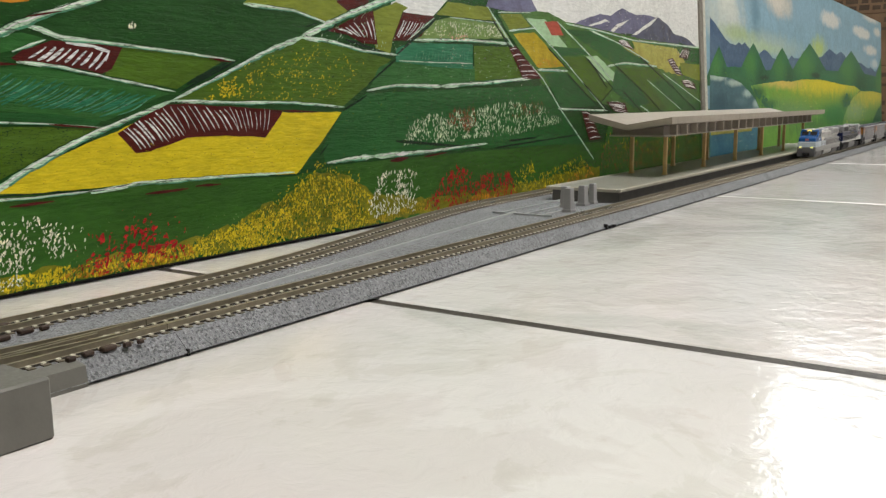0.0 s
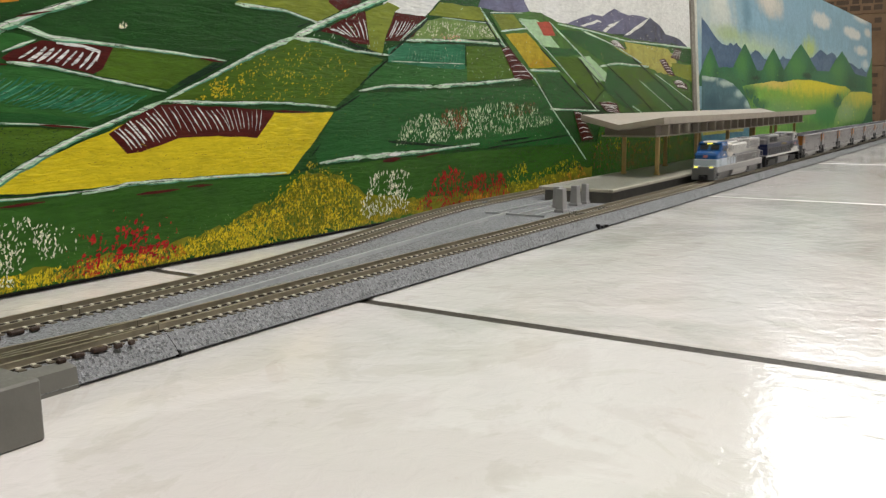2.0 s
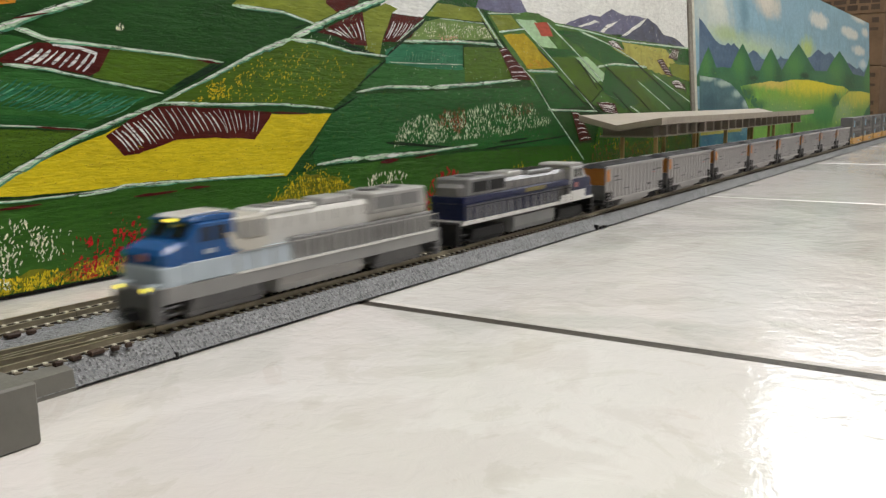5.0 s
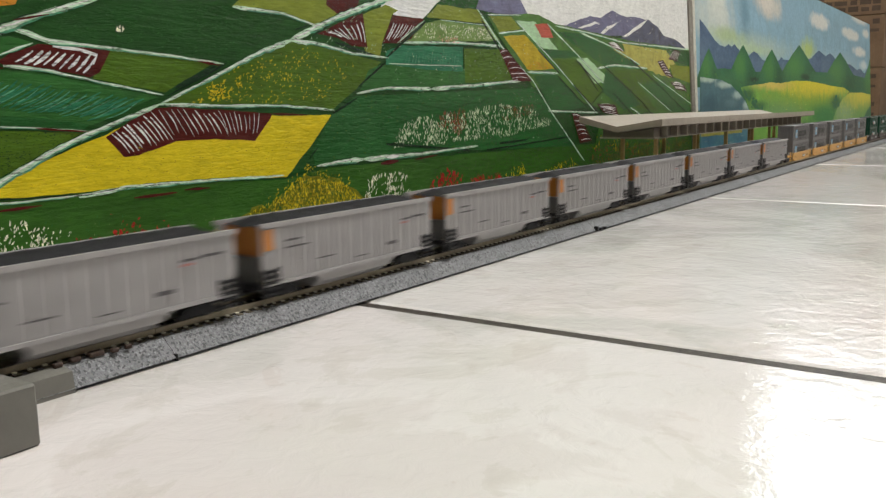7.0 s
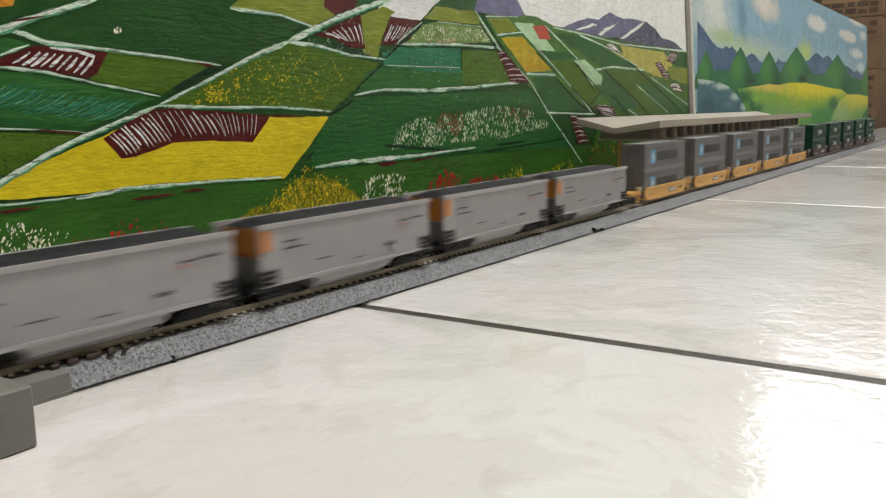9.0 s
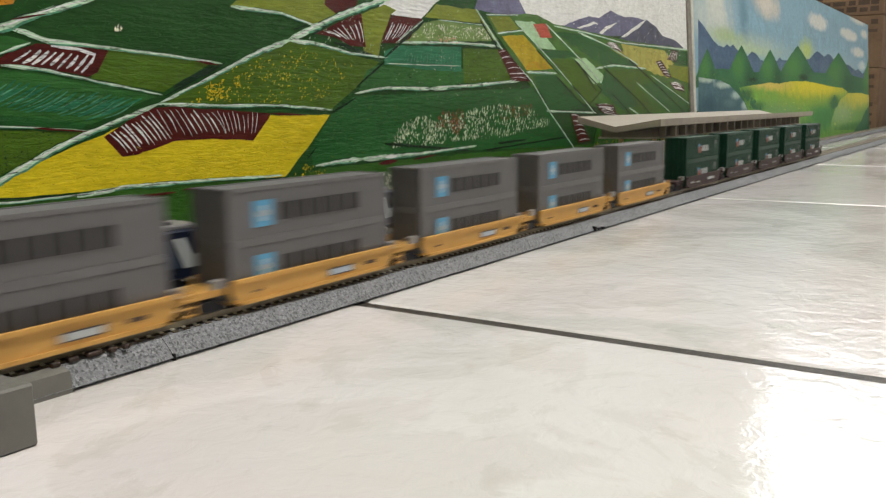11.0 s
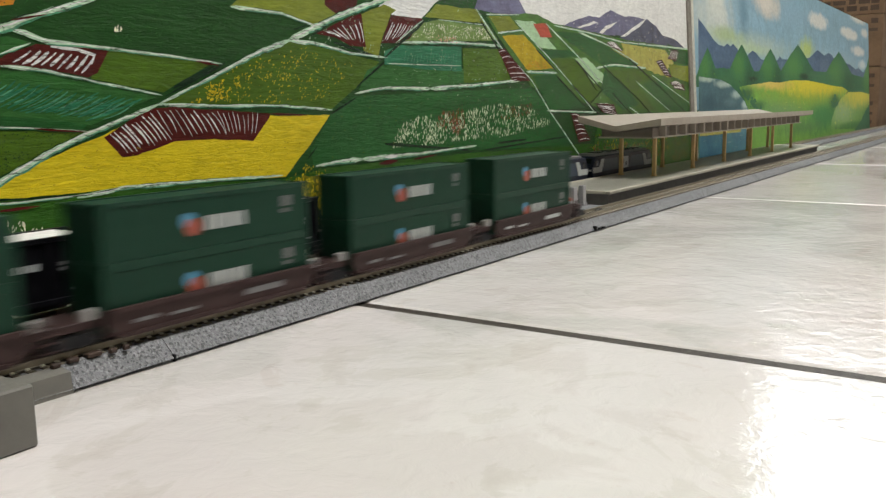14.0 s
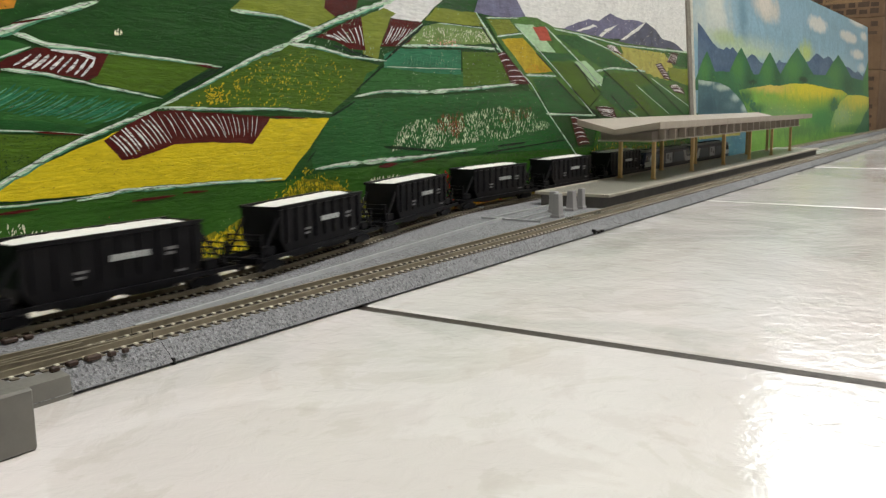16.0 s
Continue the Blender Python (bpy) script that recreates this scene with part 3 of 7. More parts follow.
def hatch(board, name, mat, layer, count, width, quad):
    """Brush lines side by side, from the edge of the first two corners to that of the last two."""
    rnd = random.Random(count * 7 + len(board.children))
    a, b, c, d = quad
    bm = bmesh.new()
    off = layer_off(layer)
    for k in range(count):
        s = (k + 0.5 + rnd.uniform(-0.12, 0.12)) / count
        p = (a[0] + (b[0] - a[0]) * s, a[1] + (b[1] - a[1]) * s)
        q = (c[0] + (d[0] - c[0]) * s, c[1] + (d[1] - c[1]) * s)
        g, h = rnd.uniform(0.0, 0.16), rnd.uniform(0.80, 1.0)
        w = width * rnd.uniform(0.5, 1.15) * 0.5
        dx, dy = q[0] - p[0], q[1] - p[1]
        m = math.hypot(dx, dy) or 1
        nx, ny = -dy / m, dx / m
        n = 6
        pts = []
        bend = rnd.uniform(0.0, 0.06) * m
        for i in range(n + 1):
            e = g + (h - g) * i / n
            ww = w * math.sin(math.pi * (0.12 + 0.8 * i / n)) ** 0.6 * rnd.uniform(0.6, 1.15)
            x, y = p[0] + dx * e + nx * bend * math.sin(math.pi * i / n), p[1] + dy * e + ny * bend * math.sin(math.pi * i / n)
            pts.append(((x + nx * ww, y + ny * ww), (x - nx * ww, y - ny * ww)))
        for (l0, r0), (l1, r1) in zip(pts, pts[1:]):
            f = bm.faces.new([bm.verts.new((u * 0.001, -off, max(1.5, v) * 0.001)) for u, v in (l0, r0, r1, l1)])
            f.normal_update()
            if f.normal.y > 0:
                f.normal_flip()
    tagged(part(name, bm, mat, board), kind="stuff")


SX = (0.25, 1, 1)
FIELD = paint("dark_green_paint", (0.0175, 0.079, 0.0165), 0.3, 0.36, 40, SX)
DEEP = paint("deep_green_paint", (0.018, 0.098, 0.024), 0.35, 0.34, 50, SX)
DARKEST = paint("blackish_green_paint", (0.00924, 0.03432, 0.01452), 0.3, 0.4, 60)
MIDGREEN = paint("mid_green_paint", (0.0264, 0.1162, 0.0264), 0.35, 0.36, 60, SX)
GRASS = paint("grass_green_paint", (0.02904, 0.099, 0.0132), 0.4, 0.36, 45, SX)
OLIVE = paint("olive_green_paint", (0.06072, 0.1254, 0.01056), 0.35, 0.36, 60, SX)
HILL = paint("hill_green_paint", (0.0594, 0.1452, 0.02904), 0.4, 0.4, 60)
YGREEN = paint("yellow_green_paint", (0.1848, 0.2244, 0.02904), 0.4, 0.4, 60, SX)
LIGHTGREEN = paint("light_green_paint", (0.1584, 0.2508, 0.0792), 0.4, 0.4, 80)
PALEGREEN = paint("pale_green_paint", (0.3696, 0.5544, 0.3564), 0.3, 0.4, 80)
TEAL = paint("teal_paint", (0.02376, 0.1518, 0.08184), 0.4, 0.38, 80, SX)
TEAL_L = paint("light_teal_paint", (0.0792, 0.2772, 0.1716), 0.4, 0.38, 80, dry=0.8)
YELLOW_P = paint("ochre_yellow_paint", (0.6072, 0.4818, 0.01584), 0.20, 0.36, 50, SX)
MUSTARD = paint("mustard_paint", (0.4356, 0.3234, 0.01848), 0.35, 0.4, 70)
FLOWERGROUND = paint("yellow_olive_paint", (0.165, 0.165, 0.012), 0.5, 0.4, 90)
MAROON = paint("maroon_paint", (0.085, 0.0105, 0.0085), 0.35, 0.38, 80)
RED_D = paint("crimson_paint", (0.3564, 0.01848, 0.01848), 0.3, 0.38, 80)
RED_P = paint("brick_red_paint", (0.396, 0.0726, 0.0462), 0.3, 0.4, 80)
BROWN_P = paint("red_brown_paint", (0.198, 0.066, 0.02904), 0.4, 0.4, 80)
ORANGE_P = paint("orange_paint", (0.528, 0.2244, 0.0198), 0.3, 0.4, 80)
PINK_P = paint("pink_paint", (0.6864, 0.3696, 0.2904), 0.2, 0.4, 80)
PALE = paint("pale_green_white_paint", (0.4752, 0.66, 0.528), 0.5, 0.42, 90, SX, dry=0.85)
PALEFLOWER = paint("pale_flower_paint", (0.50, 0.62, 0.46), 0.3, 0.42, 90)
CREAM = paint("cream_paint", (0.70, 0.78, 0.56), 0.25, 0.42, 90)
WHITE_P = paint("white_line_paint", (0.85, 0.8448, 0.8184), 0.15, 0.42, 90, dry=0.8)
SAND = paint("sandy_paint", (0.396, 0.3696, 0.099), 0.4, 0.42, 90)
MOUNTAIN = paint("violet_grey_paint", (0.1386, 0.1386, 0.2508), 0.45, 0.42, 70)
MOUNTAIN_D = paint("slate_violet_paint", (0.08184, 0.08976, 0.1518), 0.4, 0.42, 70)
SKY_W = paint("pale_sky_paint", (0.7392, 0.792, 0.8052), 0.12, 0.42, 25)
BLUEHILL = wash("blue_hill_paint", (0.055, 0.11, 0.209), (0.11, 0.18, 0.28), 30)
TREEGREEN = wash("fir_green_paint", (0.0242, 0.1045, 0.055), (0.075, 0.22, 0.055), 26)
ROCK = wash("blue_rock_paint", (0.11, 0.22, 0.275), (0.22, 0.36, 0.40), 26)
WATER_P = wash("water_blue_paint", (0.033, 0.132, 0.231), (0.10, 0.28, 0.34), 24)
YGLOW = paint("pale_yellow_paint", (0.594, 0.7392, 0.2904), 0.3, 0.42, 40)

# loose dabs of the same colours, each a little lighter or darker than the next
DABS = {YELLOW_P: paint("loose_yellow_dabs", (0.58, 0.45, 0.018), 0.15, 0.36, 50, dry=0.35, loose=0.75),
        MUSTARD: paint("loose_mustard_dabs", (0.40, 0.29, 0.018), 0.3, 0.4, 70, dry=0.35, loose=0.7),
        RED_D: paint("loose_crimson_dabs", (0.34, 0.016, 0.016), 0.3, 0.38, 80, dry=0.3, loose=0.75),
        ORANGE_P: paint("loose_orange_dabs", (0.528, 0.2244, 0.0198), 0.3, 0.4, 80, dry=0.35, loose=0.7),
        CREAM: paint("loose_cream_dabs", (0.72, 0.79, 0.60), 0.25, 0.42, 90, dry=0.5, loose=0.5),
        PALEFLOWER: paint("loose_pale_dabs", (0.54, 0.65, 0.50), 0.3, 0.42, 90, dry=0.5, loose=0.6),
        BROWN_P: paint("loose_brown_dabs", (0.19, 0.06, 0.028), 0.4, 0.4, 80, dry=0.4, loose=0.6)}

SKY_B2 = blended("blended_sky_paint", (0.25, 0.42, 0.53), 14, [
    (280, 144, 234, 20, (0.4, 0.53, 0.5), 0.9),
    (874, 141, 308, 27, (0.34, 0.48, 0.55), 0.9),
    (488, 206, 119, 26, (0.27, 0.44, 0.56), 0.9),
    (81, 173, 105, 40, (0.56, 0.63, 0.6), 0.8),
    (95, 181, 51, 30, (0.66, 0.7, 0.66), 0.9),
    (214, 185, 28, 37, (0.15, 0.29, 0.4), 0.9),
    (138, 150, 85, 12, (0.42, 0.55, 0.3), 0.9),
    (253, 139, 118, 9, (0.46, 0.6, 0.4), 0.9),
    (345, 205, 83, 24, (0.62, 0.6, 0.54), 0.6),
    (332, 207, 52, 14, (0.72, 0.68, 0.62), 0.7),
    (712, 209, 97, 15, (0.7, 0.7, 0.66), 0.45),
    (1039, 206, 112, 13, (0.7, 0.7, 0.66), 0.45),
    (1148, 175, 93, 12, (0.7, 0.7, 0.66), 0.5),
    (1158, 245, 117, 11, (0.7, 0.7, 0.66), 0.6),
    (1246, 219, 59, 11, (0.7, 0.7, 0.66), 0.6),
    (1211, 148, 65, 12, (0.6, 0.66, 0.68), 0.6),
    (608, 154, 69, 22, (0.46, 0.58, 0.17), 0.8)])
FIR = blended("blended_fir_paint", (0.034, 0.16, 0.075), 24, [
    (72, 94, 25, 17, (0.022, 0.105, 0.045), 0.9),
    (38, 106, 27, 23, (0.075, 0.245, 0.06), 0.9),
    (235, 99, 40, 19, (0.022, 0.105, 0.045), 0.9),
    (180, 113, 41, 26, (0.075, 0.245, 0.06), 0.9),
    (394, 103, 45, 21, (0.022, 0.105, 0.045), 0.9),
    (332, 115, 46, 29, (0.075, 0.245, 0.06), 0.9),
    (614, 108, 83, 24, (0.022, 0.105, 0.045), 0.9),
    (503, 123, 81, 32, (0.075, 0.245, 0.06), 0.9),
    (1019, 105, 116, 30, (0.022, 0.105, 0.045), 0.9),
    (865, 122, 111, 38, (0.075, 0.245, 0.06), 0.9),
    (1422, 88, 96, 36, (0.022, 0.105, 0.045), 0.9),
    (1291, 115, 96, 47, (0.075, 0.245, 0.06), 0.9),
    (111, 95, 62, 9, (0.05, 0.18, 0.075), 0.8),
    (706, 108, 154, 14, (0.05, 0.19, 0.085), 0.8),
    (578, 109, 40, 6, (0.02, 0.055, 0.03), 0.6),
    (250, 99, 26, 4, (0.02, 0.055, 0.03), 0.6)])
HILLS = blended("blended_hill_paint", (0.18, 0.4, 0.065), 20, [
    (744, 41, 183, 37, (0.04, 0.24, 0.06), 0.8),
    (402, 54, 183, 22, (0.17, 0.35, 0.12), 0.9),
    (631, 86, 352, 27, (0.33, 0.46, 0.045), 0.8),
    (695, 96, 377, 20, (0.74, 0.64, 0.03), 0.75),
    (353, 94, 143, 11, (0.66, 0.52, 0.12), 0.8),
    (214, 78, 45, 12, (0.05, 0.16, 0.05), 0.9),
    (276, 63, 55, 9, (0.06, 0.19, 0.06), 0.9),
    (864, 66, 78, 19, (0.035, 0.16, 0.045), 0.9),
    (559, 25, 177, 13, (0.09, 0.24, 0.06), 0.9)])
KNOLL = blended("blended_knoll_paint", (0.18, 0.38, 0.09), 20, [
    (945, 46, 144, 27, (0.3, 0.46, 0.2), 0.9),
    (1184, 80, 327, 30, (0.66, 0.6, 0.06), 0.85),
    (1422, 37, 176, 41, (0.03, 0.17, 0.055), 0.7),
    (1104, 15, 306, 11, (0.06, 0.22, 0.05), 0.8)])
BOULDER = blended("blended_rock_paint", (0.075, 0.165, 0.2), 30, [
    (52, 68, 31, 13, (0.045, 0.115, 0.16), 0.9),
    (39, 95, 43, 4, (0.46, 0.58, 0.52), 0.8),
    (111, 90, 43, 5, (0.46, 0.58, 0.54), 0.8),
    (165, 78, 29, 6, (0.42, 0.55, 0.54), 0.8),
    (207, 64, 19, 8, (0.44, 0.57, 0.56), 0.8),
    (138, 68, 30, 6, (0.13, 0.24, 0.28), 0.9)])

board_1 = board_frame("upright board painted with green fields, hedges and flowers", -0.60, 0.958, 0.30, FIELD)
board_2 = board_frame("upright board painted with firs, hills and blue sky", 0.978, 2.285, 0.245, TREEGREEN)
patch(board_1, "sky", SKY_W, 1, [(1145.5, 150.9), (1557.5, 200.4), (1557.5, 118.7), (1474.6, 135.9), (1344.9, 142.8), (1216.5, 126.8), (1185.1, 132.8)], 0.1)
patch(board_1, "pale_slope", SKY_W, 1, [(1006.8, 123.7), (1016.5, 137.2), (1093.5, 145.4), (1065.5, 131.5), (1048.8, 120.6), (1020, 121)], 0.35)
patch(board_1, "mountain", MOUNTAIN, 2, [(1113, 132), (1123.8, 148.6), (1166, 153), (1187, 134.2), (1147.2, 131)], 0.35)
patch(board_1, "mountain", MOUNTAIN, 2, [(1221.3, 127.1), (1251.8, 131.4), (1279.2, 137.9), (1298.8, 141.7), (1320, 141.9), (1345.7, 150.2), (1378.2, 146.8), (1399.3, 149), (1428.5, 148), (1430, 133.2), (1272.2, 123.8)], 0.35)
patch(board_1, "mountain", MOUNTAIN_D, 3, [(1366.9, 128.4), (1398.3, 139.1), (1433.2, 149.5), (1462.3, 143.4), (1477.9, 136.1), (1517.2, 133.8), (1547.7, 126), (1557.5, 123.2), (1557.5, 110.7), (1456.3, 115.6), (1342.6, 120.6)], 0.35)
patch(board_1, "snow", SKY_W, 4, [(1366.9, 128.4), (1420.8, 145.9), (1434.7, 149), (1412.8, 139.5), (1377.8, 129.1)], 0.35)
patch(board_1, "snow", SKY_W, 4, [(1272.9, 130.6), (1307.7, 137.7), (1317.1, 136.9), (1278.4, 130.1)], 0.35)
patch(board_1, "snow", SKY_W, 4, [(1318.6, 129), (1334.1, 136.2), (1360.2, 141), (1341.5, 134.8), (1324.7, 128.4)], 0.35)
patch(board_1, "hill", HILL, 3, [(1185.3, 134.9), (1203.4, 135.5), (1231.5, 130.8), (1295.1, 128.9), (1383, 126.3), (1557.5, 125.9), (1557.5, 45.8), (1465.4, 42.9), (1188.2, 81.6), (1141.5, 116), (1127.4, 128.4)], 0.35)
patch(board_1, "orange_field", ORANGE_P, 1, [(765.9, 112.6), (793.3, 115.7), (787.6, 106.6), (781, 105.4), (764.7, 104.2)], 0.35)
patch(board_1, "olive_field", OLIVE, 1, [(822.6, 91.6), (857.9, 90.6), (879.5, 88.7), (850.5, 75.3), (816.2, 80.3)], 0.35)
patch(board_1, "green_field", MIDGREEN, 1, [(763.3, 93.4), (783.9, 95), (792.5, 93.5), (778.7, 87.9), (762.2, 85.3)], 0.35)
patch(board_1, "striped_field", MIDGREEN, 1, [(761.8, 82.2), (788.9, 83), (846.7, 73.6), (813.6, 62.3), (793.4, 65.3), (759.8, 67.3)], 0.35)
patch(board_1, "olive_field", OLIVE, 1, [(759, 61.9), (810.7, 59.5), (796.5, 53.5), (768.5, 42.6), (756, 39.3)], 0.35)
patch(board_1, "dark_hedge", DEEP, 2, [(759.7, 67.1), (793.4, 65.3), (812.4, 62.6), (808.2, 59.6), (759.2, 63.1)], 0.35)
patch(board_1, "meadow", GRASS, 1, [(755.9, 38.3), (780.4, 36.1), (857, 35.9), (917.2, 33), (951.9, 36.5), (1060.7, 36.9), (1221, 36.2), (1557.5, 29.9), (1557.5, 1.6), (1214.9, 1.6), (902.8, 1.6), (749.2, 1.6)], 0.2)
patch(board_1, "olive_field", OLIVE, 2, [(846.2, 70), (874.1, 80.8), (909.5, 94.6), (929.9, 101.4), (959.7, 98.7), (1004.2, 93.5), (981.9, 78.9), (958.5, 67.3), (906.2, 69.3)], 0.35)
patch(board_1, "dark_field", DEEP, 2, [(958.2, 64.9), (980.3, 74.3), (1188.1, 80.8), (1219, 62.5), (1251.7, 34.9), (1102.1, 38.6), (1001.7, 38.3), (940.9, 37.8), (939.8, 46)], 0.35)
patch(board_1, "yellow_field", YELLOW_P, 3, [(759.3, 34.6), (768, 39), (781.7, 45.4), (803.7, 53.8), (819.1, 58.4), (845.9, 67.6), (913.3, 64.6), (956.7, 64.1), (940.2, 49.5), (919.4, 34), (880.2, 35.7), (841.9, 37.1), (808.9, 36.2), (780.5, 36.5), (761.7, 37.8)], 0.35)
patch(board_1, "roof", MAROON, 4, [(818.9, 57.2), (831.1, 63.6), (843.1, 68.6), (855.1, 69), (884.3, 67.3), (913.4, 65.4), (911.5, 62.7), (900.4, 52.7), (875.8, 54.6), (853.2, 54.2), (833.4, 49.5), (826.4, 49.1)], 0.35)
patch(board_1, "green_field", MIDGREEN, 2, [(992.1, 88.4), (1002.9, 91.9), (1094.1, 92.1), (1162.4, 85.3), (1099.9, 81.6), (1006.6, 78.6), (983.2, 77.4)], 0.35)
patch(board_1, "teal_field", TEAL, 3, [(1009.2, 99.8), (1023.4, 103.7), (1093, 106.2), (1091.1, 90.2), (1054.3, 90.2), (1008.3, 92.1)], 0.35)
patch(board_1, "olive_field", OLIVE, 3, [(1094.2, 105.2), (1145.2, 106.9), (1155.8, 86), (1093, 82.6)], 0.35)
patch(board_1, "flower_field", LIGHTGREEN, 3, [(1022.1, 106.2), (1050.4, 118.6), (1070.8, 121.9), (1130.4, 121.4), (1142.7, 113), (1096.2, 109.6)], 0.35)
patch(board_1, "yellow_green_field", YGREEN, 3, [(1053.2, 122.2), (1066.7, 130.9), (1114.5, 131.8), (1126.9, 123.4), (1077.3, 122.4)], 0.35)
patch(board_1, "olive_field", YGREEN, 2, [(988.3, 118.4), (1012.4, 126.1), (1024.2, 123.9), (1018.3, 120.8), (1006.6, 104.1), (1003.5, 96.4), (990.7, 97.7)], 0.35)
patch(board_1, "roof", MAROON, 3, [(951.6, 105.8), (980.7, 116.9), (990.9, 119.6), (992.6, 100.9), (978.8, 101.4), (967.4, 105)], 0.35)
patch(board_1, "roof", MAROON, 3, [(1018.9, 120.9), (1050.6, 120.7), (1035.4, 108), (1021.9, 104.6), (1006.6, 104.1), (1013, 113.1)], 0.35)
patch(board_1, "olive_field", YGREEN, 1, [(893.9, 115.1), (913.8, 129), (1008.8, 139.5), (981.5, 123), (961.6, 114), (953.8, 109.4), (937.5, 112.2), (919.7, 115.2)], 0.35)
patch(board_1, "roof", MAROON, 2, [(960.2, 121.2), (963.8, 131.7), (992.8, 134.7), (986.2, 121.9), (968.9, 117.5)], 0.35)
patch(board_1, "yellow_green_field", YGREEN, 4, [(1130.5, 129), (1160.9, 130.6), (1173.5, 123.1), (1143.3, 118.4)], 0.35)
patch(board_1, "yellow_field", MUSTARD, 4, [(1147.9, 116.4), (1179.2, 119.4), (1225.6, 96), (1182.4, 93.5)], 0.35)
patch(board_1, "pale_field", PALEGREEN, 4, [(1169, 128.4), (1198.1, 129.7), (1233.3, 111), (1202.4, 110.4)], 0.35)
patch(board_1, "red_roof", RED_P, 5, [(1195.3, 128.3), (1217.8, 129.9), (1226.3, 119.8), (1206.1, 118.6)], 0.35)
patch(board_1, "green_field", DEEP, 4, [(1204.2, 109.7), (1264.4, 111.6), (1272.5, 106.5), (1220.6, 103.6)], 0.35)
patch(board_1, "olive_field", OLIVE, 4, [(1220.6, 103.2), (1263.6, 104.4), (1315.9, 80.4), (1290.8, 67.9), (1251.8, 84.2)], 0.35)
patch(board_1, "green_field", DEEP, 4, [(1190.9, 89.6), (1230.1, 91.8), (1283.7, 65.1), (1216.2, 63.8)], 0.35)
patch(board_1, "pale_field", PALEGREEN, 5, [(1265.8, 104.9), (1288.2, 106.7), (1334.2, 89.4), (1302.1, 85.5)], 0.35)
patch(board_1, "green_field", DEEP, 4, [(1230.8, 124.8), (1283.5, 126.3), (1409.2, 104.6), (1330.3, 100.1), (1284.1, 110.7)], 0.35)
patch(board_1, "olive_field", OLIVE, 4, [(1330, 97.6), (1426.8, 101.5), (1447.5, 91.6), (1401.6, 87), (1454, 60), (1365.9, 67.6)], 0.35)
patch(board_1, "green_field", MIDGREEN, 5, [(1416.3, 86.7), (1470.2, 91.5), (1557.5, 64.4), (1557.5, 58.2), (1487.4, 60.3)], 0.35)
patch(board_1, "sand_field", SAND, 5, [(1366.2, 122.4), (1483.2, 121.8), (1509.5, 109.1), (1470.9, 98.8), (1381.2, 108.8)], 0.35)
patch(board_1, "olive_field", YGREEN, 5, [(1492, 107.9), (1557.5, 107.7), (1557.5, 89.8), (1499.5, 96.1)], 0.35)
patch(board_1, "green_field", DEEP, 4, [(1490.6, 128.4), (1557.5, 122.7), (1557.5, 109.1), (1509.6, 110.3)], 0.35)
patch(board_1, "olive_field", GRASS, 4, [(1311.2, 59.1), (1450.7, 59.5), (1557.5, 56.9), (1557.5, 1.6), (1282.5, 12.2)], 0.35)
patch(board_1, "roof", MAROON, 6, [(1140.3, 106.3), (1150.1, 107.9), (1186.9, 85.7), (1158.2, 85.2)], 0.15)
hatch(board_1, "roof_line", WHITE_P, 7, 6, 0.75, [(1140.3, 106.3), (1158.2, 85.2), (1150.1, 107.9), (1186.9, 85.7)])
patch(board_1, "roof", MAROON, 6, [(1332.6, 121.6), (1355.6, 121.8), (1370.9, 115), (1342.2, 117.7)], 0.15)
hatch(board_1, "roof_line", WHITE_P, 7, 6, 1.00, [(1332.6, 121.6), (1342.2, 117.7), (1355.6, 121.8), (1370.9, 115)])
patch(board_1, "roof", MAROON, 6, [(1455.7, 109.5), (1472.2, 111.8), (1502.8, 94.4), (1479, 96.2)], 0.15)
hatch(board_1, "roof_line", WHITE_P, 7, 6, 1.10, [(1455.7, 109.5), (1479, 96.2), (1472.2, 111.8), (1502.8, 94.4)])
patch(board_1, "roof", MAROON, 6, [(1492, 90.2), (1536.5, 87.4), (1543.4, 80.9), (1508.8, 82.9)], 0.15)
hatch(board_1, "roof_line", WHITE_P, 7, 6, 1.15, [(1492, 90.2), (1508.8, 82.9), (1536.5, 87.4), (1543.4, 80.9)])
patch(board_1, "roof", MAROON, 6, [(1302.6, 68.8), (1343.4, 67.7), (1351.5, 57.6), (1317.5, 61)], 0.15)
hatch(board_1, "roof_line", WHITE_P, 7, 6, 0.95, [(1302.6, 68.8), (1317.5, 61), (1343.4, 67.7), (1351.5, 57.6)])
patch(board_1, "roof", MAROON, 6, [(1252.5, 61.7), (1267.5, 60.2), (1289.9, 37.6), (1265, 37.1)], 0.15)
hatch(board_1, "roof_line", WHITE_P, 7, 6, 0.90, [(1252.5, 61.7), (1265, 37.1), (1267.5, 60.2), (1289.9, 37.6)])
patch(board_1, "roof", MAROON, 6, [(1489.1, 113), (1507.4, 123.5), (1525.2, 122.5), (1516.9, 111.7)], 0.15)
hatch(board_1, "roof_line", WHITE_P, 7, 6, 1.15, [(1489.1, 113), (1516.9, 111.7), (1507.4, 123.5), (1525.2, 122.5)])
stroke(board_1, "pale_hedge", PALE, 6, 3.50, 1.80, [(762.6, 88.5), (779.8, 96.4), (789, 100.6), (801, 105.1), (824.1, 112.5)])
stroke(board_1, "pale_hedge", PALE, 6, 2.00, 1.00, [(783.3, 98.2), (790.7, 96.6), (799.5, 93.9), (825.4, 92.6), (857.9, 90.6), (885.2, 88.4)])
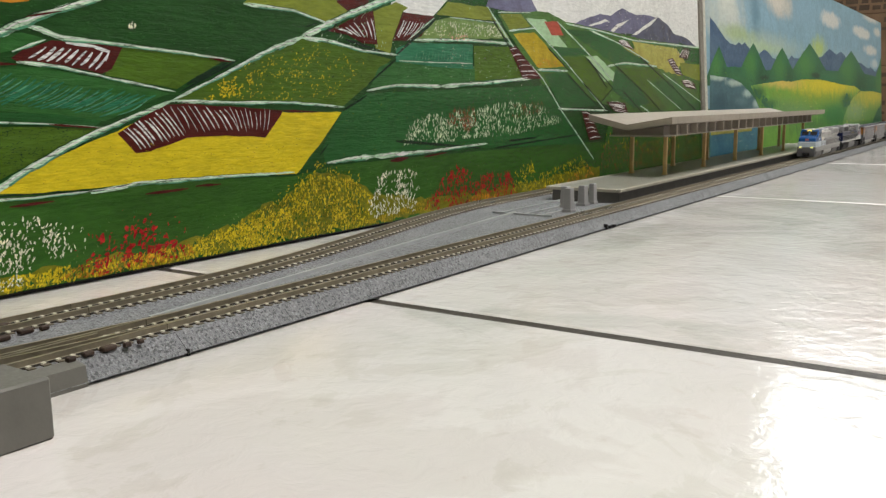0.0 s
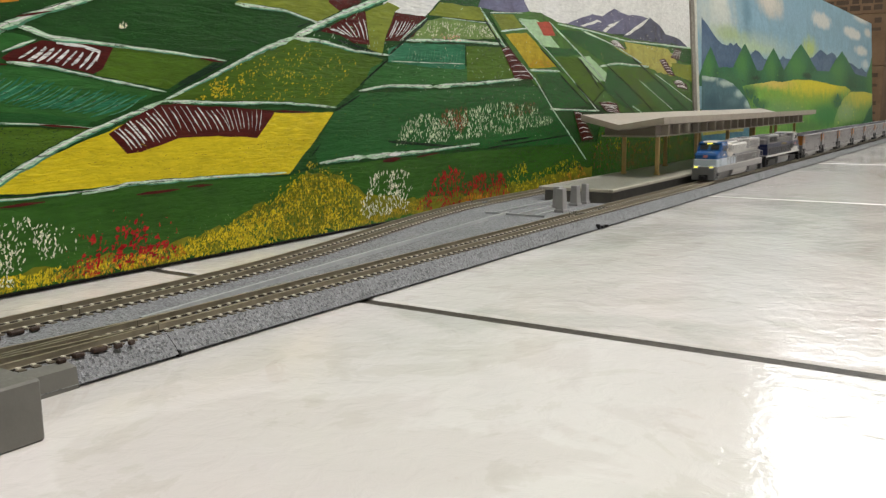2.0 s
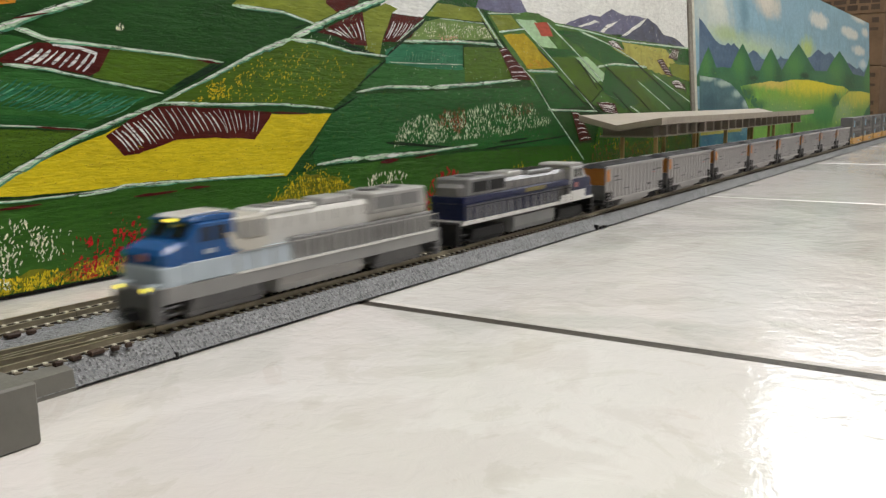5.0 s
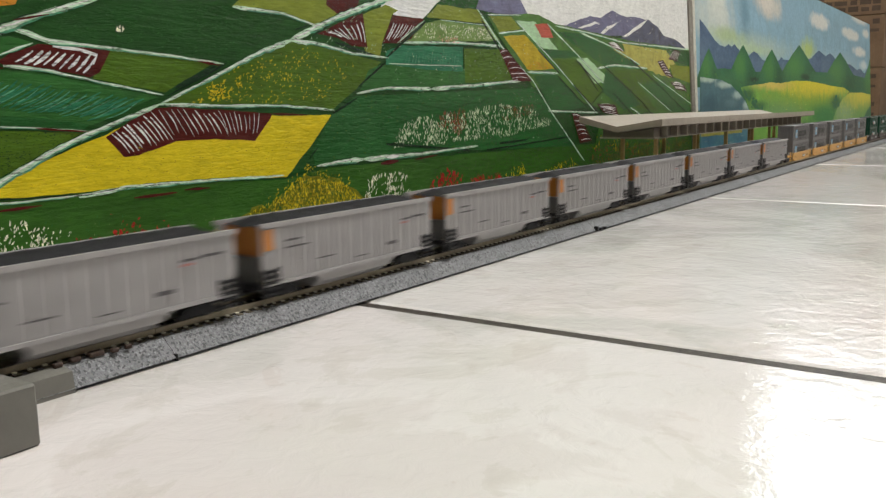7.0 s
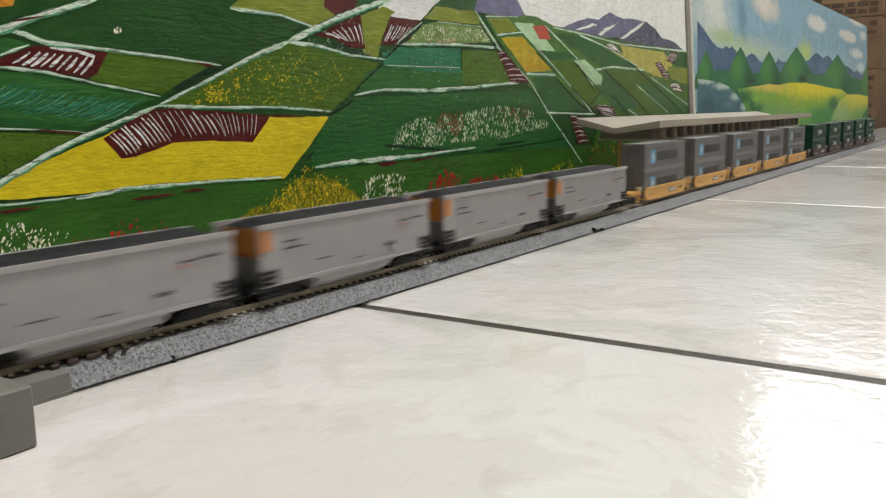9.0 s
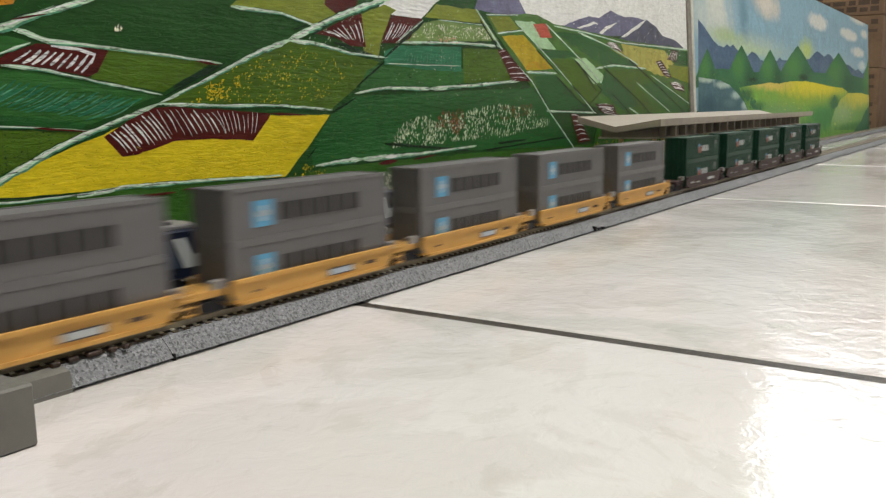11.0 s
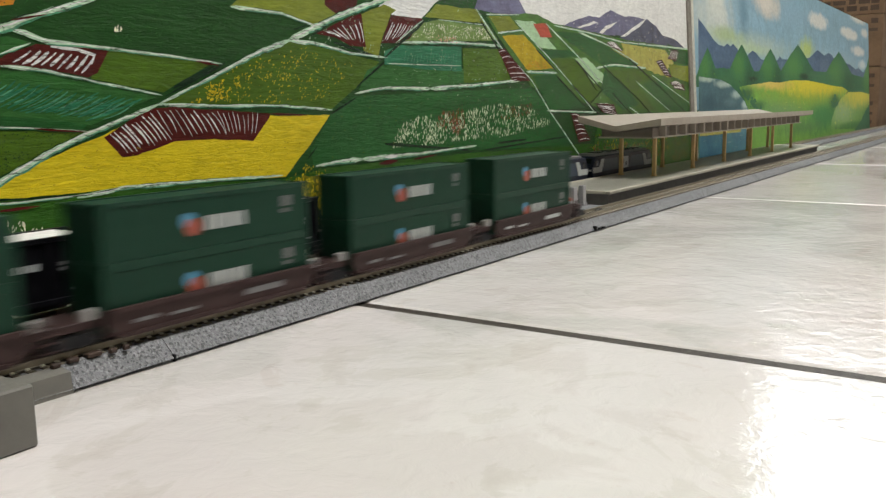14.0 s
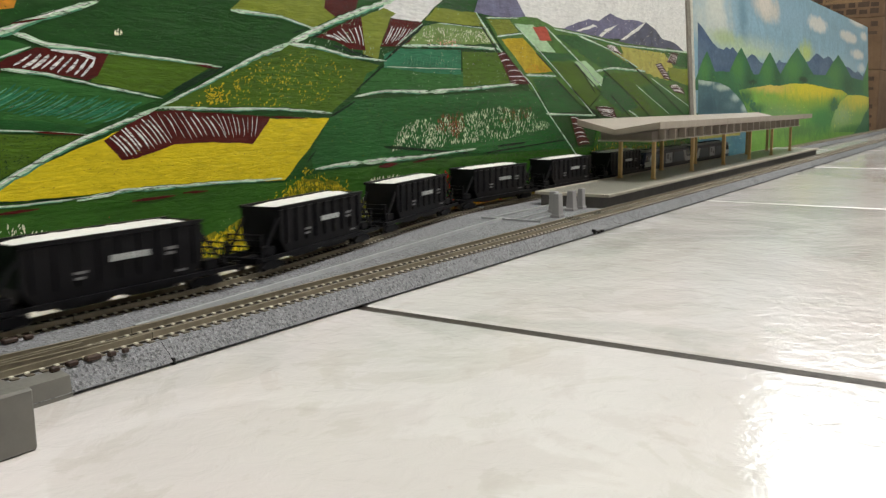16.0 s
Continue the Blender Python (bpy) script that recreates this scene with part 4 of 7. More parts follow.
stroke(board_1, "pale_hedge", PALE, 6, 1.60, 0.68, [(779.9, 84.3), (795.7, 83.2), (822.3, 78.6), (849.7, 74.1)])
stroke(board_1, "pale_hedge", PALE, 6, 0.88, 0.67, [(759.2, 63.3), (788.3, 61.8), (811.5, 59.9)])
stroke(board_1, "pale_hedge", PALE, 6, 2.60, 1.80, [(759.4, 35.4), (768.1, 39.6), (781.9, 46.8), (804.1, 56.4), (828.4, 64.1), (846.8, 70.2)])
stroke(board_1, "pale_hedge", PALE, 6, 1.13, 2.75, [(846.8, 70.2), (875.9, 81.3), (905.6, 93.4), (930.7, 101.4)])
stroke(board_1, "pale_hedge", PALE, 6, 3.30, 2.93, [(930.7, 101.4), (954.4, 110.6), (981.1, 119.7), (1024.1, 132.3)])
stroke(board_1, "pale_hedge", PALE, 6, 2.00, 1.10, [(893.8, 114.8), (927.5, 114.2), (954.7, 109.4)])
stroke(board_1, "pale_hedge", PALE, 6, 2.48, 0.97, [(930, 101.7), (955.4, 100.5), (978.3, 97.1), (1011.5, 96)])
stroke(board_1, "pale_hedge", PALE, 6, 1.58, 1.20, [(846.2, 70.2), (877.7, 69.4), (921.8, 69.2), (959.4, 66.7)])
stroke(board_1, "pale_hedge", PALE, 6, 1.00, 0.90, [(759.4, 35.4), (780.3, 35), (801.3, 35.3), (817.9, 35.4)])
stroke(board_1, "pale_hedge", PALE, 6, 1.80, 1.10, [(803.7, 34.6), (827.6, 36.7), (873.4, 36), (917.5, 35)])
stroke(board_1, "pale_hedge", PALE, 6, 1.80, 3.00, [(942.3, 38), (961.5, 39), (981, 39.4)])
stroke(board_1, "pale_hedge", PALE, 6, 3.00, 1.12, [(981, 39.4), (1036, 39.5), (1103.9, 41.5)])
stroke(board_1, "pale_hedge", PALE, 6, 1.20, 2.45, [(979.5, 75.5), (1006.7, 78.9), (1053, 78.8)])
stroke(board_1, "pale_hedge", PALE, 6, 2.45, 2.13, [(1053, 78.8), (1099.9, 81.2), (1171, 85.9)])
stroke(board_1, "pale_hedge", PALE, 6, 1.62, 2.00, [(1023.6, 105.4), (1089.1, 108.5), (1144.6, 109.2)])
stroke(board_1, "pale_hedge", PALE, 6, 0.65, 0.70, [(1011.1, 92.8), (1048.5, 93.1), (1090.8, 93.8)])
stroke(board_1, "pale_hedge", PALE, 6, 1.50, 1.43, [(1114.5, 132.1), (1144.5, 108.4), (1188.7, 85.8), (1214.2, 63.9), (1272.2, 21.4)])
stroke(board_1, "pale_hedge", PALE, 6, 1.27, 1.65, [(1216.8, 129.8), (1265.3, 109.9), (1314.3, 88.1), (1363.4, 69.7), (1404.5, 57.9)])
stroke(board_1, "pale_hedge", PALE, 6, 1.20, 1.42, [(1167.3, 128.3), (1228, 99.5), (1277.8, 73.5), (1299.5, 61.7)])
stroke(board_1, "pale_hedge", PALE, 6, 2.00, 1.70, [(1180.5, 92.2), (1231.2, 92.7)])
stroke(board_1, "pale_hedge", PALE, 6, 1.90, 2.20, [(1305.8, 98.4), (1347.1, 102.6), (1426.9, 102)])
stroke(board_1, "pale_hedge", PALE, 6, 1.80, 1.05, [(1274.8, 127.1), (1342.3, 118.2), (1409.2, 104.6)])
stroke(board_1, "pale_hedge", PALE, 6, 1.70, 1.42, [(1210.3, 63.5), (1305.4, 61.1)])
stroke(board_1, "pale_hedge", PALE, 6, 1.10, 1.15, [(1400.3, 88.6), (1490.8, 60.2)])
stroke(board_1, "pale_hedge", PALE, 6, 1.10, 1.25, [(1441.7, 95.9), (1574.8, 63.1)])
stroke(board_1, "pale_hedge", PALE, 6, 1.20, 0.80, [(1127.6, 129.5), (1174.6, 132.8)])
stroke(board_1, "pale_hedge", PALE, 6, 1.60, 1.20, [(1141.7, 117.9), (1182.1, 122.5)])
stroke(board_1, "pale_hedge", PALE, 6, 0.70, 0.75, [(1067.5, 121.6), (1130.5, 122.2)])
stroke(board_1, "pale_hedge", PALE, 6, 1.35, 1.88, [(1231.3, 129.1), (1295, 127.5), (1369, 123.5), (1582.7, 126.4)])
stroke(board_1, "pale_hedge", PALE, 6, 1.05, 0.65, [(1050.5, 120), (1020.8, 104.9)])
stroke(board_1, "pale_hedge", PALE, 6, 1.20, 1.13, [(778.7, 87.9), (792.5, 93)])
stroke(board_1, "maroon_dash", MAROON, 7, 0.90, 0.60, [(789.4, 61.6), (811.5, 59.7)])
stroke(board_1, "maroon_dash", MAROON, 7, 1.20, 1.12, [(770.2, 32.5), (787.9, 33)])
stroke(board_1, "maroon_dash", MAROON, 7, 1.35, 1.00, [(828.6, 32), (851, 32.4)])
stroke(board_1, "maroon_dash", MAROON, 7, 1.25, 1.00, [(855.1, 33.1), (869.6, 32.9)])
stroke(board_1, "maroon_dash", MAROON, 7, 1.25, 1.00, [(869.7, 89.1), (882.8, 87.8)])
stroke(board_1, "maroon_dash", MAROON, 7, 1.20, 1.00, [(767.8, 83.3), (779.8, 83.5)])
stroke(board_1, "maroon_dash", MAROON, 7, 0.80, 0.90, [(785.8, 100.8), (800.4, 104)])
stroke(board_1, "maroon_dash", MAROON, 7, 1.37, 0.60, [(913.4, 65.4), (939.9, 64.3)])
stroke(board_1, "maroon_dash", MAROON, 7, 1.30, 0.70, [(1029.7, 36.5), (1054.4, 37.9)])
stroke(board_1, "maroon_dash", MAROON, 7, 2.60, 1.95, [(996.1, 36), (1013.6, 36.7)])
stroke(board_1, "dark_hedge", DARKEST, 6, 0.75, 1.25, [(851.1, 73.6), (879.8, 85.7), (887, 89)])
stroke(board_1, "dark_hedge", DARKEST, 6, 2.25, 1.50, [(856.2, 77.3), (880, 87.2)])
stroke(board_1, "dark_hedge", DARKEST, 6, 1.50, 0.97, [(958.2, 64.9), (980.2, 73.3)])
stroke(board_1, "dark_hedge", DARKEST, 6, 0.90, 1.30, [(980.9, 78.9), (1008.5, 93.7)])
stroke(board_1, "dark_hedge", DARKEST, 6, 1.95, 1.05, [(1002.8, 47), (1094.9, 38.9)])
stroke(board_1, "dark_hedge", DARKEST, 6, 0.60, 0.45, [(759.6, 36.6), (771.9, 36.6), (808.8, 35.3), (824.8, 37)])
stroke(board_1, "dark_hedge", DARKEST, 6, 1.37, 0.82, [(934.7, 107), (945.6, 110)])
stroke(board_1, "dark_hedge", DARKEST, 6, 1.30, 2.10, [(1008.8, 95.9), (1023.5, 104), (1051.7, 119.4)])
stroke(board_1, "dark_hedge", DARKEST, 6, 1.37, 0.83, [(961.2, 111.1), (947.1, 104.4)])
stroke(board_1, "dark_hedge", DARKEST, 6, 1.50, 1.20, [(1118.2, 125.8), (1144.1, 104.5), (1179.7, 85.6)])
stroke(board_1, "dark_hedge", DARKEST, 6, 1.12, 0.90, [(1113.2, 38.1), (1247.3, 42.8)])
stroke(board_1, "dark_hedge", DARKEST, 6, 1.80, 1.63, [(964.7, 102.5), (1003.4, 95.7)])
stroke(board_1, "dark_hedge", DARKEST, 6, 1.35, 1.42, [(1270, 103.7), (1307.3, 79.3)])
stroke(board_1, "dark_hedge", DARKEST, 6, 1.60, 1.20, [(1132.9, 41.9), (1174.9, 43.1)])
stroke(board_1, "dark_hedge", DARKEST, 6, 1.38, 0.83, [(937.2, 42.4), (944.4, 47.9)])
hatch(board_1, "roof_line", WHITE_P, 6, 11, 1.03, [(820.1, 58.3), (843, 68.1), (828.2, 49.8), (853.3, 55.4)])
hatch(board_1, "roof_line", WHITE_P, 6, 10, 0.72, [(843.7, 68.6), (877.4, 67.4), (851, 56.4), (886.2, 55.3)])
hatch(board_1, "roof_line", WHITE_P, 6, 9, 0.55, [(877.4, 67.4), (905.8, 66.1), (882.7, 55.4), (902.3, 55.9)])
patch(board_1, "roof", MAROON, 4, [(778, 85.5), (783.1, 88.5), (794.7, 92.8), (821.5, 92.4), (825.5, 91.3), (819.2, 83), (814.8, 81.1), (795.8, 83.6), (780.4, 84.4)], 0.35)
hatch(board_1, "roof_line", WHITE_P, 6, 9, 1.60, [(791, 90.5), (821.1, 89.7), (782.2, 85.6), (813.7, 82)])
stroke(board_1, "roof_ridge", WHITE_P, 6, 1.60, 1.35, [(800.4, 92.2), (811.2, 91.5), (819, 89.6), (817, 86)])
hatch(board_1, "roof_line", WHITE_P, 6, 7, 1.20, [(956.2, 107.2), (990.6, 116.8), (972.1, 105.3), (992.7, 101.5)])
hatch(board_1, "roof_line", WHITE_P, 6, 9, 0.97, [(1017.8, 116.9), (1045.3, 116.9), (1008.3, 105.5), (1029.6, 107.3)])
hatch(board_1, "teal_stripe", TEAL_L, 5, 17, 0.62, [(773.4, 79.8), (837.6, 70.9), (760.5, 73.1), (817.6, 62.9)])
hatch(board_1, "teal_stripe", TEAL, 4, 20, 1.10, [(773.7, 81.3), (840.7, 72.4), (756.3, 70.2), (812.6, 63.9)])
hatch(board_1, "teal_line", TEAL_L, 5, 18, 0.52, [(1028.6, 99.4), (1088.4, 102), (1024.8, 92), (1086, 93.3)])
dabs(board_1, "yellow_dab", YELLOW_P, 5, 60, 1.68, 3.0, 30, [(863.1, 70.4), (869.4, 77.4), (882.6, 81.4), (904.9, 88.6), (899, 70.9)], 50)
dabs(board_1, "yellow_dab", YELLOW_P, 5, 60, 1.68, 2.7, 30, [(866.3, 70.9), (870.4, 77.4), (885.9, 80.2), (886.6, 72)], 50)
dabs(board_1, "yellow_dab", YELLOW_P, 5, 330, 1.26, 2.6, 40, [(868.8, 72.4), (894, 88.2), (942, 98.4), (982.4, 91.2), (956.4, 72.7), (906.4, 70.4)], 38)
dabs(board_1, "grass_blade", LIGHTGREEN, 3, 420, 0.96, 4.0, 80, [(761.7, 22.7), (799.9, 24.4), (871.5, 21.4), (934.1, 35.3), (1035.1, 32), (1261.2, 22.9), (1259.2, 4.5), (1031.8, 4.7), (905.1, 2), (762.7, 2)], 38)
patch(board_1, "flower_ground", FLOWERGROUND, 2, [(750.6, 1.6), (752, 9.8), (776.6, 7.7), (797.8, 8.7), (823.7, 7), (847.3, 9), (870.4, 13.2), (890.5, 18.9), (908.1, 23.1), (933.8, 32.4), (960.5, 30.5), (978.4, 18.2), (1032.6, 10.9), (1129.3, 10.5), (1282.8, 14.6), (1280.3, 1.6), (1056.3, 1.6), (956.6, 1.6), (905, 1.6), (837, 1.6), (762.7, 1.6)], 2.6)
dabs(board_1, "yellow_dab", YELLOW_P, 6, 1120, 1.89, 2.25, 70, [(759.6, 6.9), (797.7, 8), (844, 7), (877.3, 12.9), (907.4, 17.6), (905, 2), (837, 2), (758.6, 2)], 50)
dabs(board_1, "yellow_dab", YELLOW_P, 6, 992, 2.08, 2.25, 70, [(869.9, 8.6), (899.8, 18.4), (925.4, 33), (960.3, 29), (978.2, 16.6), (971.4, 2), (905, 2), (872.1, 2)], 50)
dabs(board_1, "mustard_dab", MUSTARD, 7, 416, 1.68, 2.25, 70, [(876.6, 7.7), (916.3, 25.2), (960.1, 27.5), (966.9, 5.2), (905.3, 2)], 50)
dabs(board_1, "yellow_dab", YELLOW_P, 6, 192, 1.51, 2.7, 75, [(840.1, 2), (847.3, 9), (877.6, 15.5), (908.1, 23.1), (899.4, 15.7), (869.2, 3.4)], 50)
dabs(board_1, "white_dab", CREAM, 7, 192, 1.90, 2.85, 75, [(762.2, 26.7), (779.3, 27.8), (799.4, 21.1), (798.4, 13.5), (777, 10.2), (760.1, 10.8)], 50)
dabs(board_1, "white_dab", CREAM, 7, 80, 1.63, 2.85, 75, [(760.4, 12.8), (777.5, 14.3), (774, 4.3), (758.9, 2)], 50)
dabs(board_1, "red_dab", RED_D, 7, 110, 3.0, 1.8, 30, [(792.5, 5.5), (799, 15.7), (816, 22.1), (830.6, 21.3), (844, 9.8), (847, 3.4), (826.7, 4.2), (802.4, 2.5)], 50)
dabs(board_1, "red_dab", RED_D, 7, 90, 1.78, 3.3, 60, [(785, 2.4), (797.8, 9.1), (811.4, 16.2), (831.1, 20.8), (838.7, 12.6), (849.7, 3.7), (822.9, 2), (804.2, 2)], 50)
dabs(board_1, "orange_dab", ORANGE_P, 7, 192, 2.04, 2.7, 60, [(782.8, 2.8), (797.7, 8), (850.4, 8.6), (850.8, 2), (809.2, 2)], 50)
dabs(board_1, "white_dab", CREAM, 7, 272, 2.46, 3.0, 80, [(971.6, 23.5), (990.1, 30), (1020.1, 29.6), (1023.9, 12.4), (1017.2, 5.6), (974.1, 3.8)], 50)
dabs(board_1, "red_dab", RED_D, 6, 512, 3.07, 2.4, 80, [(1023, 5), (1039.3, 16.2), (1059.9, 30.5), (1092.8, 21), (1130.6, 22.3), (1140.6, 3.5), (1090.5, 2), (1050, 2)], 50)
dabs(board_1, "orange_dab", ORANGE_P, 7, 272, 2.44, 2.7, 80, [(1056.5, 2.2), (1091.5, 9.9), (1144.4, 2), (1217.8, 7.7), (1260.7, 18.3), (1270.7, 8.3), (1128.3, 2)], 50)
dabs(board_1, "yellow_dab", YELLOW_P, 6, 352, 2.59, 3.3, 85, [(1132.8, 6.2), (1140.2, 21.6), (1164.2, 26.2), (1171.8, 15.4), (1250.7, 25.8), (1265.7, 13.3), (1179.5, 4.3)], 50)
dabs(board_1, "olive_dab", MUSTARD, 6, 320, 1.78, 3.3, 85, [(966.7, 3.7), (1032.7, 11.6), (1031.7, 4), (976.1, 2)], 50)
dabs(board_1, "white_dab", PALEFLOWER, 5, 480, 2.17, 2.8, 75, [(1009.1, 44.8), (1015.8, 54.8), (1031.5, 61.1), (1057.3, 62.4), (1090.8, 63.8), (1095.9, 47.1), (1048.9, 44.5)], 38)
dabs(board_1, "white_dab", PALEFLOWER, 5, 480, 2.48, 2.8, 80, [(1087.2, 45.5), (1094.4, 64.9), (1140, 69.2), (1186.3, 64.9), (1222.9, 53.7), (1184.7, 50.3), (1133.4, 45.8)], 38)
dabs(board_1, "brown_dab", BROWN_P, 6, 192, 2.29, 3.0, 80, [(1056.4, 54.8), (1060.7, 64.2), (1089.7, 66.4), (1091.3, 56.5), (1082.1, 49.4)], 50)
dabs(board_1, "brown_dab", BROWN_P, 6, 144, 1.90, 3.6, 80, [(1138.7, 57.4), (1139.8, 67.3), (1186.8, 69.1), (1185.8, 60.8)], 50)
dabs(board_1, "pale_dab", CREAM, 5, 256, 1.83, 3.0, 60, [(1035.5, 109), (1054.6, 118.3), (1126.5, 120.4), (1137.2, 113.4)], 50)
dabs(board_1, "pink_dab", PINK_P, 6, 40, 1.65, 2.25, 20, [(1053.4, 108), (1063.1, 111.3), (1092.9, 111.6), (1089.1, 108.5)], 50)
dabs(board_1, "white_fleck", CREAM, 6, 14, 1.65, 1.95, 50, [(828.1, 99), (831.2, 102.4), (833.8, 101), (831.7, 97.9)], 50)
dabs(board_1, "orange_dab", ORANGE_P, 5, 112, 1.50, 2.7, 70, [(1176.3, 94.5), (1190.3, 100.3), (1213.5, 99.9), (1219.7, 95.8)], 50)
dabs(board_1, "orange_dab", BROWN_P, 5, 240, 2.88, 3.0, 85, [(1282.5, 12.2), (1296.5, 33), (1553.5, 25.2), (1551.5, 3.7)], 50)
dabs(board_1, "olive_dab", LIGHTGREEN, 5, 192, 2.28, 3.0, 80, [(1282.5, 12.2), (1297.5, 42.6), (1555, 40.6), (1552.1, 9.9)], 50)
dabs(board_1, "sand_dab", LIGHTGREEN, 6, 60, 1.67, 3.0, 60, [(1375.5, 120.8), (1473, 120.2), (1488.5, 107.2), (1409.6, 108.3)], 50)
dabs(board_1, "green_fleck", DEEP, 8, 300, 1.75, 3.0, 80, [(759.6, 6.9), (797.8, 9.1), (844.1, 8), (877.4, 13.9), (925.2, 31.6), (969.4, 25.2), (971.4, 2), (905.1, 2), (837.1, 2), (758.6, 2)], 38)
dabs(board_1, "green_fleck", OLIVE, 8, 380, 1.50, 3.0, 60, [(759.6, 6.9), (797.8, 9.1), (844.1, 8), (877.4, 13.9), (925.2, 31.6), (969.4, 25.2), (971.4, 2), (905.1, 2), (837.1, 2), (758.6, 2)], 38)
dabs(board_1, "green_fleck", GRASS, 8, 520, 1.35, 3.0, 70, [(759.4, 5.9), (797.7, 8), (844, 7), (877.3, 12.9), (925.1, 30.2), (969.2, 23.7), (971.4, 2), (905.1, 2), (837.1, 2), (758.6, 2)], 38)
dabs(board_1, "green_fleck", DEEP, 8, 160, 1.88, 3.0, 75, [(1023, 5), (1039.3, 16.2), (1059.5, 27), (1130.4, 20.3), (1260.7, 18.3), (1265.5, 11), (1128.4, 2.6)], 38)
dabs(board_1, "grass_blade", MIDGREEN, 3, 300, 1.37, 4.0, 85, [(762.2, 26.7), (800.1, 26.6), (872, 25.2), (933.8, 32.4), (1034.7, 28.6), (1261.5, 25.2), (1260.2, 13.7), (1032.7, 11.6), (906.3, 9.4), (764.4, 12.2)], 38)
# pale flecks: fine brush strokes, with glints off the ridges put in as colour
dabs(board_1, "brush_fleck", PALEGREEN, 8, 260, 1.27, 4.5, 15, [(1010.3, 108.1), (1065.4, 130.4), (1143.2, 131.5), (1226.6, 86.5), (1252.5, 41.7), (1166.3, 44.7), (1007.1, 82.4)], 38)
dabs(board_1, "brush_fleck", DARKEST, 8, 420, 1.46, 4.5, 10, [(879.7, 85.2), (934.3, 103.6), (1022.9, 121.8), (1127.2, 126.5), (1214.8, 69), (1133.4, 45.8), (963.1, 51.6), (960.7, 69.7)], 38)
dabs(board_1, "brush_fleck", OLIVE, 8, 300, 1.75, 5, 5, [(955.3, 63.8), (985.5, 75.8), (1188, 79.5), (1242, 42.1), (1094.9, 38.9), (947.7, 38.8)], 38)
dabs(board_1, "brush_fleck", MIDGREEN, 8, 420, 1.35, 5, 5, [(773.6, 111.5), (895.1, 124.4), (934.7, 106.4), (886.9, 88), (826.7, 92.7), (797.9, 99.6), (770.2, 86)], 38)
dabs(board_1, "brush_fleck", DARKEST, 8, 260, 1.00, 5, 10, [(766.9, 61.3), (809.4, 59.1), (768.4, 42.2), (764.1, 40.6)], 38)
dabs(board_1, "brush_fleck", DARKEST, 8, 260, 1.50, 3.5, 50, [(1220.6, 120.7), (1368.1, 114.4), (1567.3, 68.1), (1551.8, 6.8), (1294.7, 16.3), (1224.1, 64.6)], 38)
dabs(board_1, "brush_fleck", LIGHTGREEN, 8, 200, 1.30, 3.5, 50, [(1220.6, 120.7), (1368.1, 114.4), (1567.3, 68.1), (1554.1, 31.4), (1297.2, 40.2), (1224.1, 64.6)], 38)
dabs(board_1, "brush_fleck", MUSTARD, 8, 200, 1.25, 5, 5, [(774.3, 38.7), (816.6, 55.5), (843.7, 50.9), (903.9, 50.9), (936.3, 52.5), (917.5, 35), (814.2, 37.6)], 38)
dabs(board_1, "brush_fleck", PALEGREEN, 8, 70, 1.50, 4, 40, [(954.4, 110.6), (980.9, 118.5), (1009.9, 104.9), (1008.7, 95.3), (942.4, 101.2)], 38)
dabs(board_1, "red_fleck", RED_D, 8, 46, 1.5, 2.0, 50, [(786, 4), (796, 22), (820, 28), (846, 20), (852, 6), (820, 12)], 60)
dabs(board_1, "yellow_fleck", YELLOW_P, 7, 90, 1.6, 2.6, 60, [(903, 24), (934, 40), (968, 30), (974, 14), (940, 31)], 50)
dabs(board_1, "olive_fleck", OLIVE, 7, 160, 1.9, 3.0, 70, [(880, 12), (908, 27), (936, 38), (962, 34), (975, 16), (940, 30), (905, 18)], 45)
dabs(board_1, "brown_fleck", BROWN_P, 7, 420, 3.2, 2.4, 85, [(1284, 22), (1300, 34), (1420, 30), (1548, 30), (1552, 8), (1440, 6), (1300, 8)], 40)
dabs(board_1, "mustard_fleck", MUSTARD, 7, 150, 3.0, 2.6, 80, [(1284, 30), (1304, 44), (1440, 34), (1540, 38), (1548, 24), (1400, 20)], 40)
dabs(board_1, "white_fleck", CREAM, 8, 60, 1.1, 3.0, 40, [(1040, 86), (1060, 104), (1140, 108), (1180, 84), (1220, 64), (1100, 80)], 60)
stroke(board_1, "grey_block", SKY_W, 7, 1.95, 2.10, [(1001.8, 39.3), (1013.9, 39.3)])
# pale flecks: white paint streaks, and glints of thick paint given as colour
dabs(board_1, "rock_fleck", SKY_W, 8, 90, 2.10, 4.5, 40, [(1226.2, 127.5), (1345.5, 148.7), (1428.4, 147.5), (1474.6, 135.9), (1581.9, 117.7), (1456.5, 117.2), (1272.3, 124.7)], 38)
dabs(board_1, "rock_fleck", MOUNTAIN_D, 8, 110, 2.62, 4, 40, [(1226.2, 127.5), (1345.5, 148.7), (1428.4, 147.5), (1474.6, 135.9), (1581.6, 114.6), (1456.5, 117.2), (1272.3, 124.7)], 38)
dabs(board_1, "rock_fleck", DARKEST, 8, 60, 2.62, 4, 35, [(1251.4, 127.9), (1370.7, 139.7), (1473.7, 127.5), (1581.2, 110.3), (1456.1, 113.9), (1272.1, 122.9)], 38)
dabs(board_1, "slope_fleck", SAND, 8, 110, 2.00, 3.5, 40, [(1230.3, 120.4), (1368.9, 122), (1570.2, 98.9), (1556.4, 55.9), (1407.7, 89.8), (1259.9, 109.6)], 38)
